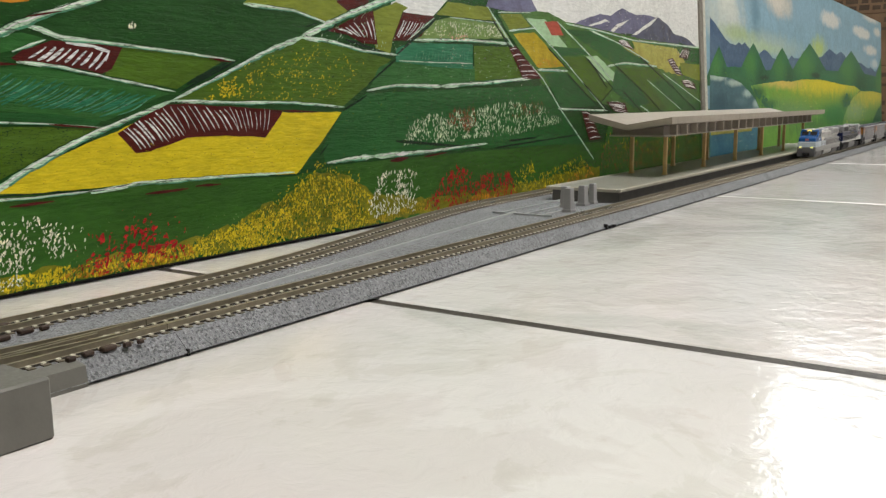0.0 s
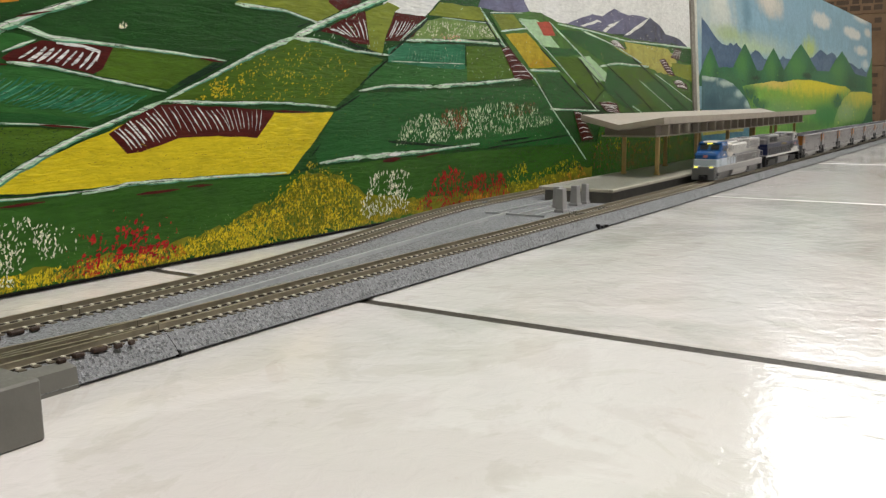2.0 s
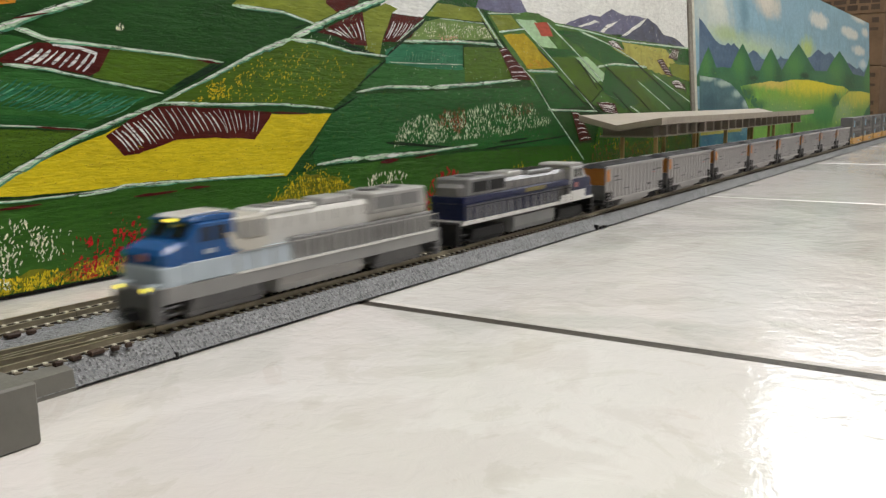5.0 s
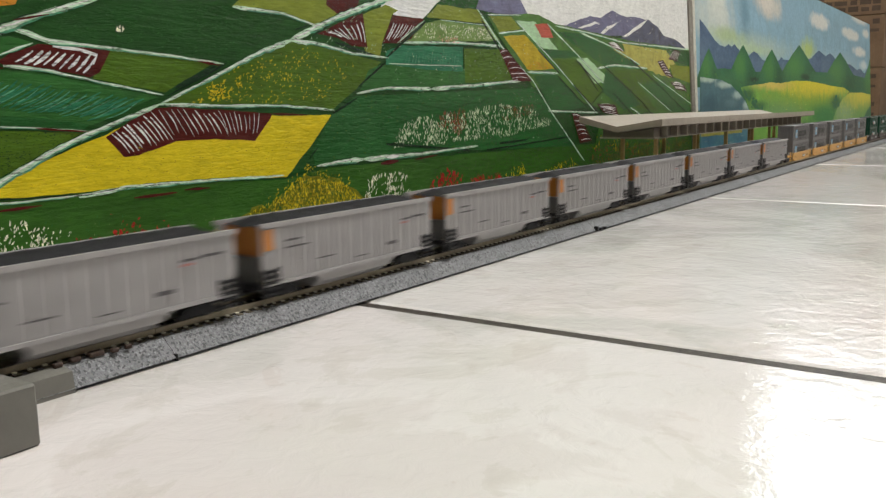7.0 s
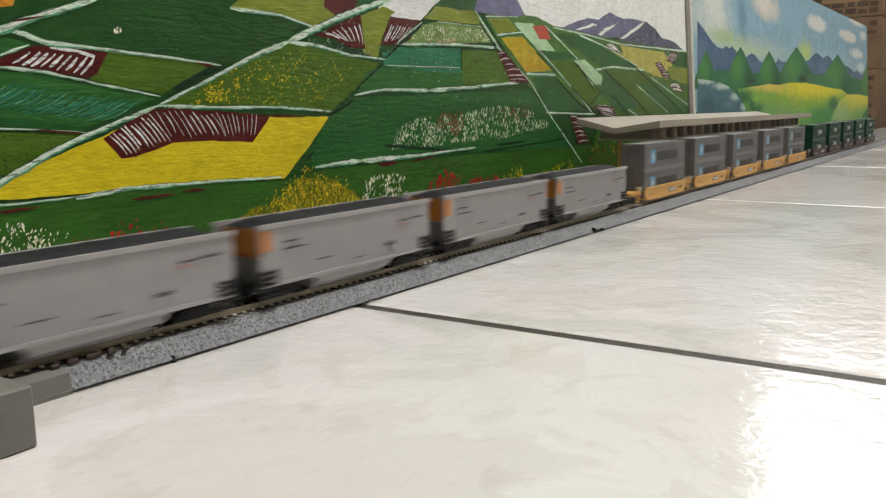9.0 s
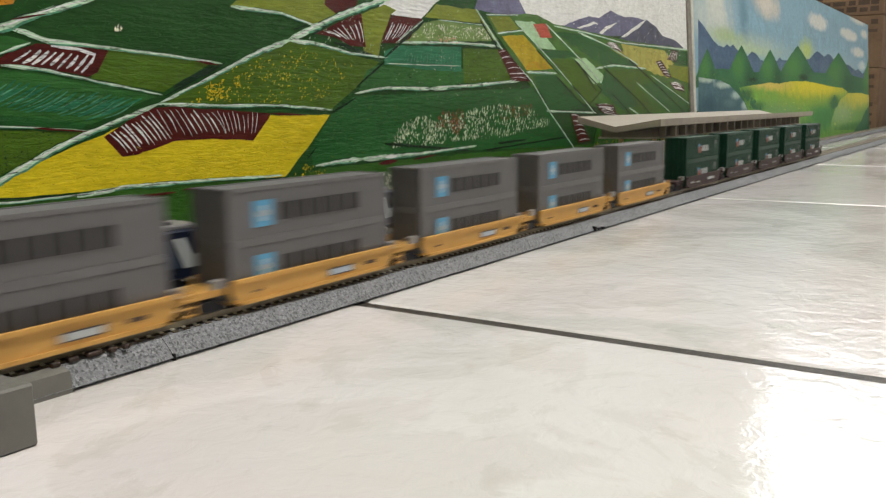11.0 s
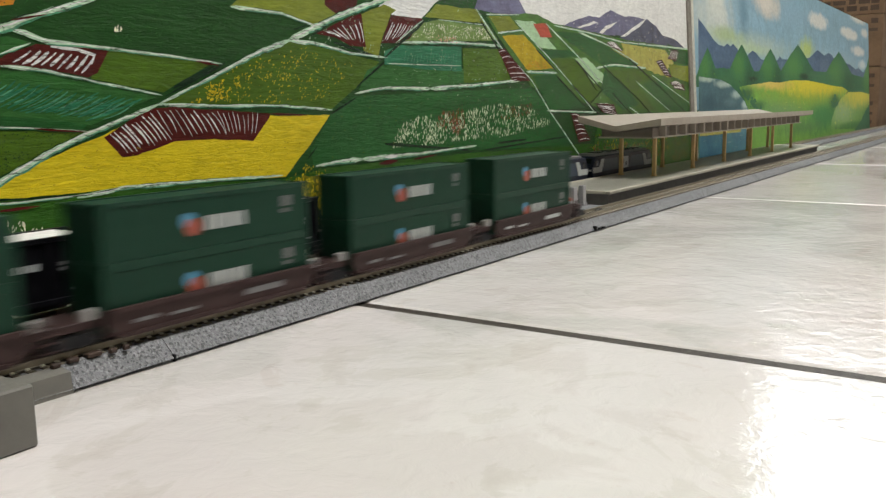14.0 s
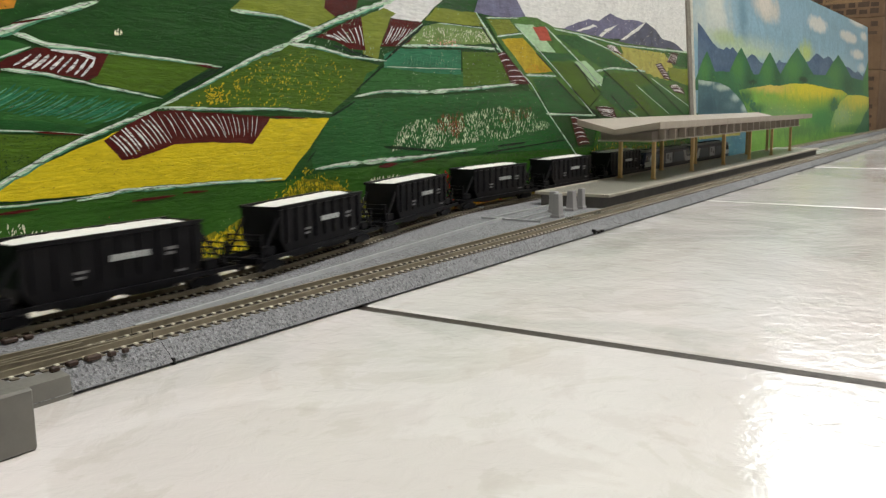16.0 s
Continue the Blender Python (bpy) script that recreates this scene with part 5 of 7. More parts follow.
dabs(board_1, "slope_fleck", PALEGREEN, 8, 90, 2.00, 4.5, 40, [(1230.3, 120.4), (1368.9, 122), (1570.2, 98.9), (1554.7, 37.5), (1334.5, 43.9), (1259.4, 105.1)], 38)
stroke(board_1, "hedge_line", DARKEST, 8, 1.36, 0.90, [(1229, 90.9), (1283.7, 65.1)])
stroke(board_1, "hedge_line", DARKEST, 8, 1.44, 0.90, [(1264.7, 104.4), (1318.3, 80.4), (1290.8, 67.9)])
stroke(board_1, "hedge_line", DARKEST, 8, 1.52, 1.15, [(1320.6, 101.7), (1405.8, 71.2), (1465.6, 44.6)])
stroke(board_1, "hedge_line", DARKEST, 8, 1.68, 1.25, [(1381.3, 109.9), (1461.4, 85.2), (1556.1, 52.8)])
stroke(board_1, "hedge_line", DARKEST, 8, 1.44, 1.00, [(1290.8, 67.9), (1347.3, 42.5)])
stroke(board_1, "hedge_line", DARKEST, 8, 1.28, 0.85, [(1198.6, 109.4), (1237.1, 91.1)])
stroke(board_1, "hedge_line", DARKEST, 8, 1.60, 1.10, [(1338.1, 78.6), (1403.7, 49.9)])
stroke(board_1, "hedge_line", DARKEST, 8, 1.44, 0.95, [(1257.1, 84.3), (1295.3, 66)])
patch(board_1, "dark_field", DEEP, 7, [(1325, 97), (1362.7, 88), (1405.5, 67.5), (1362.7, 62.5), (1315.8, 79.4)], 0.6)
patch(board_1, "tan_slope", SAND, 3, [(1342.2, 117.2), (1410.3, 115.2), (1488.2, 103.8), (1495.8, 94.3), (1408.9, 101.5)], 1.0)
patch(board_2, "sky", SKY_B2, 1, [(0.6, 60), (1306.4, 60), (1306.4, 244.4), (0.6, 244.4)], 0.0)
patch(board_2, "far_hill", BLUEHILL, 2, [(20.1, 161.9), (36.2, 156.8), (59, 148.2), (76.1, 141.4), (96.2, 136.6), (119.7, 135.8), (132.2, 139.8), (146.9, 137.1), (159.9, 141.2), (172.4, 137), (217.4, 126.1), (237.7, 132.8), (252.5, 136.4), (270.1, 134.9), (297, 126.9), (355.2, 125.1), (397, 129.8), (411.7, 135.3), (426.1, 131.7), (523.8, 133.6), (629.9, 141.3), (668.7, 151.4), (698.8, 157.6), (724.1, 154.8), (760.7, 150.4), (805, 157.3), (839.1, 153.5), (874, 143.2), (1029.5, 144.1), (1116.1, 134.9), (1154.6, 139.7), (1218.3, 130.3), (1306.5, 155.2), (1306.5, 37.2), (10.3, 55.5)], 0.2)
patch(board_2, "wood", FIR, 3, [(14.8, 104.4), (112.7, 109.8), (215.9, 108.5), (565.3, 117.9), (1001.2, 124.9), (1306.5, 118.3), (1306.5, 16.8), (9.4, 46)], 0.5)
patch(board_2, "fir_tree", FIR, 4, [(50.9, 131.1), (65.3, 120.9), (79.3, 108.6), (92.8, 98.3), (103.5, 86.7), (0.5, 85.4), (3.4, 96.4), (16.1, 106.7), (32.8, 119.6)], 0.35)
patch(board_2, "fir_tree", FIR, 4, [(199.5, 142.6), (222.4, 130.8), (245.2, 116.4), (267.1, 104.2), (284.8, 90.5), (115.6, 88.2), (128, 101.1), (146.8, 113.3), (171.9, 128.7)], 0.35)
patch(board_2, "fir_tree", FIR, 4, [(353.2, 144.1), (379.1, 132.9), (404.8, 119.1), (429.5, 107.5), (449.6, 94.3), (260.7, 91.6), (274.3, 104), (295, 115.8), (322.8, 130.7)], 0.35)
patch(board_2, "fir_tree", FIR, 4, [(538, 159.1), (585.6, 145.9), (633.9, 129.2), (681.3, 114.9), (720.9, 98.2), (380.2, 93.3), (402.6, 108.4), (437.3, 123), (484.7, 141.7)], 0.35)
patch(board_2, "fir_tree", FIR, 4, [(911.8, 164.1), (977.8, 148.7), (1045.5, 129.1), (1112.3, 112.1), (1168.7, 92.2), (699.8, 88), (729.3, 105.3), (775.8, 122.1), (839.5, 143.8)], 0.35)
patch(board_2, "fir_tree", FIR, 4, [(1306.5, 169.6), (1306.5, 147.8), (1306.5, 120.7), (1306.5, 97.6), (1306.5, 71.2), (1144.5, 71.2), (1171.1, 94.4), (1212.6, 116.4), (1268.7, 144.3)], 0.35)
patch(board_2, "lower_green", HILLS, 5, [(9.4, 46), (1306.5, 19.8), (1306.5, 1.6), (4.5, 1.6)], 0.35)
patch(board_2, "yellow_hill", HILLS, 6, [(181.5, 87.7), (228.5, 90.5), (288.2, 93.6), (346.3, 96.9), (405.3, 96.2), (481.1, 100.9), (609.1, 103.1), (731.4, 100.3), (813.2, 97.4), (946.8, 95.8), (1013.4, 88.5), (870, 60.4), (809.1, 18.7), (559, 20.7), (268.1, 32.9), (225.8, 56.4), (201.9, 73.4)], 0.4)
patch(board_2, "round_hill", KNOLL, 7, [(809, 15.5), (827.3, 36.3), (869.9, 57.2), (933, 74.6), (1013.3, 86.2), (1184.5, 87.4), (1306.5, 83.3), (1306.5, 16), (1306.5, 1.6)], 0.4)
patch(board_2, "water", WATER_P, 6, [(10.3, 55.5), (225.8, 56.4), (201.2, 1.6), (5.3, 1.9)], 0.35)
patch(board_2, "rock", BOULDER, 7, [(14.2, 97.5), (54.3, 96.5), (99.5, 95.4), (135.4, 90.6), (172.9, 80.5), (204.3, 69), (220.3, 58.7), (219.5, 49), (10, 52.3)], 0.4)
patch(board_2, "tan_edge", SAND, 8, [(11.5, 46), (183, 42.4), (182, 30.1), (10, 30.2)], 0.35)
patch(board_2, "knoll_shade", FIR, 8, [(1306.5, 75.4), (1306.5, 59.4), (1240.7, 44.5), (1182.4, 25.1), (1066.6, 1.6), (1306.5, 1.6)], 1.0)
dabs(board_2, "bush_dab", FIR, 8, 34, 13.65, 2.6, 0, [(192, 84.9), (219.2, 80.8), (276.6, 64.3), (307.2, 54.7), (240.4, 58.5), (207.5, 73.4)], 4)
dabs(board_2, "bush_dab", FIR, 8, 16, 23.70, 3.67, 0, [(823.5, 74.4), (907.9, 81.1), (869.8, 55), (810.5, 45)], 4)
dabs(board_2, "knoll_fleck", YGLOW, 9, 16, 13.40, 2.91, 0, [(869.8, 55), (1144.5, 71.2), (1067.5, 23.8), (856.1, 22.9)], 4)
dabs(board_2, "leaf_dab", TREEGREEN, 5, 60, 9.44, 2.78, 0, [(26.9, 101), (1312.1, 123.5), (1311.3, 93.5), (871.9, 98.2), (405.5, 98.7), (186.9, 89.2), (26.3, 94.7)], 4)
dabs(board_2, "grass_dab", YGLOW, 8, 14, 11.62, 8.86, 0, [(334.7, 75.2), (608, 85.3), (605.6, 47.7), (332.9, 51.3)], 4)
dabs(board_2, "water_light", ROCK, 7, 40, 14.25, 8.8, 0, [(22.4, 51.5), (197.1, 48.7), (193.3, 2), (18, 4.3)], 4)

batten = thing("wooden_batten", "worn grey-white batten covering the joint between painted boards", "batten", at=pose(0.956, 0.3010, 0.0002, -LEAN, 0, 0))
part("batten_board", box(0, 0.0115, -0.0005, 0.0035, 0, 0.298, 0.0003), paint("worn_grey_paint", (0.21, 0.19, 0.18), 0.75, 0.6, 30), batten)
part("batten_edge", box(0.0118, 0.0205, -0.0005, 0.0035, 0, 0.298, 0.0003), paint("chipped_white_paint", (0.55, 0.54, 0.52), 0.6, 0.55, 40), batten, "chipped pale batten")


# ---- cardboard boxes beyond the boards ----
def carton(x, y, z, w, d, h, turn):
    c = thing("cardboard_box", "brown cardboard carton with dark printing in a stack", "cardboard box", group="stacked cartons", at=pose(x, y, z, 0, 0, turn))
    part("carton_body", box(0, d, 0, w, 0, h, 0.002), CARD, c)
    part("tape", box(-0.0012, -0.0002, 0.05, w - 0.05, h * 0.5 - 0.018, h * 0.5 + 0.018), plastic_tape, c, "glossy brown packing tape")
    rnd = random.Random(int(z * 1000) + 3)
    for k in range(6):
        u = 0.012
        while u < w - 0.03:
            wide = rnd.uniform(0.012, 0.034)
            if rnd.random() < 0.75 and abs(h * (0.08 + 0.15 * k) - h * 0.5) > 0.012:
                part("print", box(-0.0012, -0.0002, u, u + wide, h * (0.08 + 0.15 * k), h * (0.08 + 0.15 * k) + rnd.uniform(0.006, 0.013)), CARD_INK, c)
            u += wide + rnd.uniform(0.003, 0.008)


plastic_tape = plastic("packing_tape", (0.30, 0.20, 0.11), 0.2, 0.1)
for z, h, turn in ((0, 0.150, 0), (0.151, 0.125, 0.8), (0.277, 0.11, -0.6)):
    carton(2.40, 0.302, z, 0.19, 0.36, h, turn)


# ---- rolling stock ----
SILVER = plastic("silver_grey_hopper", (0.335, 0.326, 0.33), 0.42, 0.06)
ORANGE = plastic("orange_panel", (0.50, 0.19, 0.035), 0.45, 0.08)
COAL = plastic("coal_load", (0.014, 0.014, 0.016), 0.65, 0.6, 0, 900, 0.2)
INK = plastic("dark_lettering", (0.085, 0.08, 0.085), 0.5, 0.1)
INK_RED = plastic("red_lettering", (0.42, 0.16, 0.15), 0.5, 0.1)
WHEEL = plastic("dark_wheel", (0.09, 0.085, 0.08), 0.35, 0.2, 0.5)
LOCO_BLUE = plastic("bright_blue_paint", (0.014, 0.082, 0.26), 0.22, 0.10)
LOCO_WHITE = plastic("white_paint", (0.66, 0.66, 0.65), 0.2, 0.05)
LOCO_PALE = plastic("pale_blue_grey_paint", (0.43, 0.50, 0.57), 0.32, 0.06)
LOCO_GREY = plastic("grey_paint", (0.175, 0.175, 0.18), 0.4, 0.1)
LOCO_NAVY = plastic("navy_paint", (0.009, 0.014, 0.058), 0.3, 0.1, spec=0.25)
LOCO_SILVER = plastic("silver_loco_paint", (0.36, 0.355, 0.35), 0.35, 0.07)
LOCO_BLACK = plastic("black_underframe", (0.012, 0.012, 0.014), 0.5, 0.2, spec=0.2)
LOCO_CREAM = plastic("cream_cab_paint", (0.50, 0.485, 0.44), 0.35, 0.06)
LETTER_GOLD = plastic("dull_gold_lettering", (0.24, 0.20, 0.07), 0.45, 0.08)
LOCO_HOOD = plastic("pale_hood_paint", (0.54, 0.535, 0.52), 0.2, 0.07)
LOCO_UNDER = plastic("dark_grey_underframe", (0.13, 0.13, 0.135), 0.45, 0.15)
SILL_GREY = plastic("grey_sill_paint", (0.25, 0.248, 0.25), 0.35, 0.08)
LOCO_DUSK = plastic("dusky_grey_hood_paint", (0.17, 0.165, 0.165), 0.2, 0.08)
SLATE = plastic("slate_blue_panel", (0.045, 0.065, 0.10), 0.35, 0.08, spec=0.25)
GLASS = plastic("dark_cab_glass", (0.012, 0.014, 0.018), 0.08, 0.1)
HEADLIGHT = flat_glow("headlight", (1.0, 0.84, 0.10), 1.5)
YELLOW = plastic("yellow_well_car", (0.60, 0.335, 0.085), 0.45, 0.07)
BROWN = plastic("dark_brown_well_car", (0.045, 0.024, 0.023), 0.5, 0.12, spec=0.25)
LETTER_DARK = plastic("black_brown_lettering", (0.028, 0.026, 0.027), 0.5, 0.1)
BOX_GREY = plastic("grey_container", (0.150, 0.147, 0.150), 0.5, 0.06)
BOX_GREEN = plastic("dark_green_container", (0.007, 0.044, 0.025), 0.42, 0.08, spec=0.25)
SIGN_BLUE = plastic("light_blue_square", (0.10, 0.33, 0.53), 0.4, 0.05)
SIGN_WHITE = plastic("white_sign", (0.48, 0.51, 0.51), 0.4, 0.05)
SIGN_RED = plastic("red_sign", (0.40, 0.09, 0.06), 0.4, 0.05)
ORE_BLACK = plastic("black_ore_car", (0.0045, 0.0045, 0.0065), 0.42, 0.25, spec=0.15)
ORE_LOAD = plastic("white_ore_load", (0.74, 0.74, 0.70), 0.8, 0.12, 0, 700)
E_NAVY = plastic("dark_navy_body", (0.009, 0.014, 0.032), 0.35, 0.1, spec=0.2)
E_SILVER = plastic("silver_body_band", (0.40, 0.43, 0.47), 0.35, 0.06)
MID = RAIL_TOP        # wheels stand on the rails


def truck(parent, x, length=0.0150, axles=2, mat=None):
    """A bogie with side frames and wheels, centred at x."""
    mat = mat or LOCO_BLACK
    z = MID
    fb = bmesh.new()
    for s in (-1, 1):
        profile([(x - length / 2, z + 0.0022), (x - length * 0.42, z + 0.0008), (x - length * 0.2, z + 0.0013), (x, z + 0.0005), (x + length * 0.2, z + 0.0013), (x + length * 0.42, z + 0.0008),
                 (x + length / 2, z + 0.0022), (x + length * 0.3, z + 0.0040), (x - length * 0.3, z + 0.0040)], s * 0.0066 - 0.0006, s * 0.0066 + 0.0006, 0, fb)
    box_into(fb, x - 0.0014, x + 0.0014, -0.0062, 0.0062, z + 0.0016, z + 0.0042)
    t = part("bogie", fb, mat, parent)
    for k in range(axles):
        wx = x + (k - (axles - 1) / 2) * length * 0.62 / max(1, axles - 1) if axles > 1 else x
        wb = bmesh.new()
        for s in (-1, 1):
            disc_into(wb, wx, s * 0.0046 - 0.0008, s * 0.0046 + 0.0008, z + 0.0027, 0.0026)
        box_into(wb, wx - 0.0005, wx + 0.0005, -0.0038, 0.0038, z + 0.0022, z + 0.0032)
        part("wheelset", wb, WHEEL, t)
    return t


def marks(name, bars, side_y, mat, parent, label=""):
    """Flat printed bars (x0, x1, z0, z1) on both sides of a body."""
    for x0, x1, z0, z1 in bars:
        for s in (-1, 1):
            a, b = sorted((s * side_y, s * (side_y + 0.00012)))
            part(name, box(x0, x1, a, b, z0, z1), mat, parent, label)


def hopper():
    car = thing("coal_hopper", "silver-grey ribbed coal hopper with orange ends and a black coal load", "hopper wagon", group="coal train")
    L, w = 0.0940, 0.0098
    z0, z1 = 0.0138, 0.0326
    shell = bmesh.new()
    # tub: side walls, ends, and the rounded belly between the bogies
    for s in (-1, 1):
        a, b = sorted((s * w, s * (w - 0.0008)))
        profile([(0.001, z0), (0.024, z0), (0.028, z0 - 0.0030), (L - 0.028, z0 - 0.0030), (L - 0.024, z0), (L - 0.001, z0), (L - 0.001, z1), (0.001, z1)], a, b, 0, shell)
    extrude([(-w + 0.0006, z0), (-w * 0.62, z0 - 0.0052), (w * 0.62, z0 - 0.0052), (w - 0.0006, z0), (w - 0.0010, z0 + 0.002), (-w + 0.0010, z0 + 0.002)], 0.028, L - 0.028, shell)
    body = part("tub", shell, SILVER, car)
    for s in (-1, 1):
        rim = extrude([(s * w - 0.0007, z1 - 0.0009), (s * w + 0.0007, z1 - 0.0009), (s * w + 0.0007, z1 + 0.0005), (s * w - 0.0007, z1 + 0.0005)], 0.0004, L - 0.0004)
        part("top_rail", rim, SILVER, body)
        sill = extrude([(s * w - 0.0007, z0 - 0.0004), (s * w + 0.0006, z0 - 0.0004), (s * w + 0.0006, z0 + 0.0007), (s * w - 0.0007, z0 + 0.0007)], 0.0008, L - 0.0008)
        part("side_sill", sill, SILVER, body)
    rib0 = None
    for k in range(15):
        x = 0.0062 + k * (L - 0.0124) / 14
        for s in (-1, 1):
            if rib0 is None:
                rib0 = part("rib", box(-0.0006, 0.0006, -0.00035, 0.00035, z0 + 0.0008, z1 - 0.001), SILVER, body)
                rib0.location = (x, s * (w + 0.0002), 0)
            else:
                share("rib", rib0, (x, s * (w + 0.0002), 0), body)
    for x0, x1 in ((0.0008, 0.0018), (L - 0.0018, L - 0.0008)):
        part("end_wall", box(x0 + (0.003 if x0 < 0.01 else -0.003), x1 + (0.003 if x0 < 0.01 else -0.003), -w + 0.0009, w - 0.0009, z0 + 0.0085, z1 - 0.0006), ORANGE, car, "orange end panel")
        part("end_slope", box(x0 + (0.0012 if x0 < 0.01 else -0.004), x1 + (0.004 if x0 < 0.01 else -0.0012), -w + 0.0012, w - 0.0012, z0 - 0.002, z0 + 0.0084), LOCO_UNDER, car)
    marks("orange_panel", [(0.0016, 0.0056, z0 + 0.0108, z1 - 0.0014)], w + 0.0003, ORANGE, car)
    marks("lettering", [(0.0110, 0.0180, z0 + 0.0128, z0 + 0.0135), (0.0110, 0.0215, z0 + 0.0106, z0 + 0.0112), (0.0730, 0.0790, z0 + 0.0125, z0 + 0.0132), (0.0800, 0.0880, z0 + 0.0128, z0 + 0.0136),
                        (0.026, 0.034, z0 + 0.0050, z0 + 0.0055), (0.064, 0.070, z0 + 0.0044, z0 + 0.0056), (0.046, 0.052, z0 + 0.0026, z0 + 0.0030)], w + 0.0006, INK, car)
    marks("red_lettering", [(0.0730, 0.0765, z0 + 0.0112, z0 + 0.0119)], w + 0.0006, INK_RED, car)
    load = bmesh.new()
    nx, ny = 44, 8
    grid = [[load.verts.new((0.0022 + (L - 0.0044) * i / nx, (-1 + 2 * j / ny) * (w - 0.0011),
             z1 - 0.0008 + 0.0024 * (1 - abs(-1 + 2 * j / ny) ** 2) * min(1, min(i, nx - i) / 3) + 0.0009 * noise.noise((i * 0.9, j * 0.9, 3)))) for j in range(ny + 1)] for i in range(nx + 1)]
    for i in range(nx):
        for j in range(ny):
            load.faces.new((grid[i][j], grid[i + 1][j], grid[i + 1][j + 1], grid[i][j + 1]))
    part("coal_load", load, COAL, car, "heaped black coal", True)
    for x in (0.0125, L - 0.0125):
        truck(car, x)
    fr = box(0.0, L, -0.0018, 0.0018, MID + 0.0030, MID + 0.0060)
    for x in (0.0015, L - 0.0015):
        box_into(fr, x - 0.0012, x + 0.0012, -0.0088, 0.0088, MID + 0.0044, MID + 0.0062)
    part("underframe", fr, LOCO_BLACK, car)
    part("coupler", box(L, L + 0.0090, -0.0010, 0.0010, MID + 0.0032, MID + 0.0048), LOCO_BLACK, car)
    for x in (0.0042, L - 0.0042):
        for s in (-1, 1):
            lad = bmesh.new()
            for k in range(5):
                box_into(lad, x - 0.0034, x + 0.0034, s * 0.0103 - 0.0004, s * 0.0103 + 0.0004, z0 - 0.0034 + 0.0018 * k, z0 - 0.0026 + 0.0018 * k)
            for dx in (-0.0034, 0.0028):
                box_into(lad, x + dx, x + dx + 0.0006, s * 0.0103 - 0.0004, s * 0.0103 + 0.0004, z0 - 0.0040, z0 + 0.0052)
            tagged(part("ladder", lad, LOCO_BLACK, car), kind="stuff")
    return car


def diesel(first):
    """A six-axle road diesel; its cab end is at x = 0."""
    if first:
        lo = thing("diesel_locomotive", "blue, white and grey model diesel locomotive with lit headlights", "locomotive", group="coal train")
        cab, nose, hood, low, frame_m, under = LOCO_BLUE, LOCO_BLUE, LOCO_HOOD, LOCO_GREY, SILL_GREY, LOCO_UNDER
    else:
        lo = thing("diesel_locomotive", "grey and navy model diesel locomotive with a white stripe", "locomotive", group="coal train")
        cab, nose, hood, low, frame_m, under = LOCO_SILVER, LOCO_NAVY, LOCO_DUSK, LOCO_NAVY, LOCO_WHITE, LOCO_BLACK
    L, w, zf, KZ = (0.1405 if first else 0.1385), 0.0096, 0.0192, 0.85
    # frame, pilots, steps
    part("frame", box(0.003, L - 0.003, -w, w, zf - (0.0046 if first else 0.0014), zf, 0.0002), frame_m, lo)
    for x0, x1 in ((0.0, 0.0032), (L - 0.0032, L)):
        pl = profile([(x0, MID + 0.0012), (x1, MID + 0.0012), (x1, zf + KZ * 0.0002), (x0, zf + KZ * 0.0002)], -w + 0.0006, w - 0.0006, 0.0004)
        p = part("pilot", pl, under if first else LOCO_BLACK, lo)
        part("coupler", box(x0 - (0.0036 if x0 == 0 else -0.0032), x0 + (0 if x0 == 0 else 0.0068), -0.0016, 0.0016, MID + 0.0022, MID + 0.0045, 0.0002), LOCO_BLACK, p)
        st = bmesh.new()
        for s in (-1, 1):
            for k in range(3):
                a, b = sorted((s * (w - 0.0022), s * (w + 0.0004)))
                box_into(st, x0 + (0.0034 if x0 == 0 else -0.0034), x0 + (0.0072 if x0 == 0 else -0.0002), a, b, MID + 0.0012 + 0.0021 * k, MID + 0.0017 + 0.0021 * k)
        tagged(part("step", st, under if first else LOCO_BLACK, lo), kind="stuff")
    # nose and cab
    nb = profile([(0.0036, zf), (0.0150, zf), (0.0150, zf + KZ * 0.0142), (0.0092, zf + KZ * 0.0138), (0.0036, zf + KZ * 0.0116)], -w * 0.93, w * 0.93, 0.0012)
    n = part("nose", nb, nose, lo)
    part("nose_band", box(0.0031, 0.0146, -w * 0.96, w * 0.96, zf - 0.0008, zf + KZ * 0.0068, 0.0006), LOCO_PALE if first else LOCO_NAVY, n, "pale band round the nose" if first else "navy band round the nose")
    cb = profile([(0.0118, zf), (0.0300, zf), (0.0300, zf + KZ * 0.0200), (0.0158, zf + KZ * 0.0200), (0.0118, zf + KZ * 0.0142)], -w * 0.98, w * 0.98, 0.0008)
    c = part("cab", cb, cab, lo)
    part("cab_roof", profile([(0.0146, zf + KZ * 0.0196), (0.0308, zf + KZ * 0.0196), (0.0308, zf + KZ * 0.0212), (0.0285, zf + KZ * 0.0218), (0.0172, zf + KZ * 0.0218), (0.0144, zf + KZ * 0.0204)], -w * 0.94, w * 0.94, 0.0005), LOCO_BLUE if first else LOCO_SILVER, c)
    for y0, y1 in ((-0.0076, -0.0010), (0.0010, 0.0076)):
        part("windscreen", profile([(0.01205, zf + KZ * 0.0149), (0.0125, zf + KZ * 0.0146), (0.0152, zf + KZ * 0.0187), (0.01475, zf + KZ * 0.0190)], y0, y1), GLASS, c)
    for s in (-1, 1):
        a, b = sorted((s * w * 0.978, s * (w * 0.98 + 0.00015)))
        part("side_window", box(0.0170, 0.0205, a, b, zf + KZ * 0.0132, zf + KZ * 0.0180), GLASS, c)
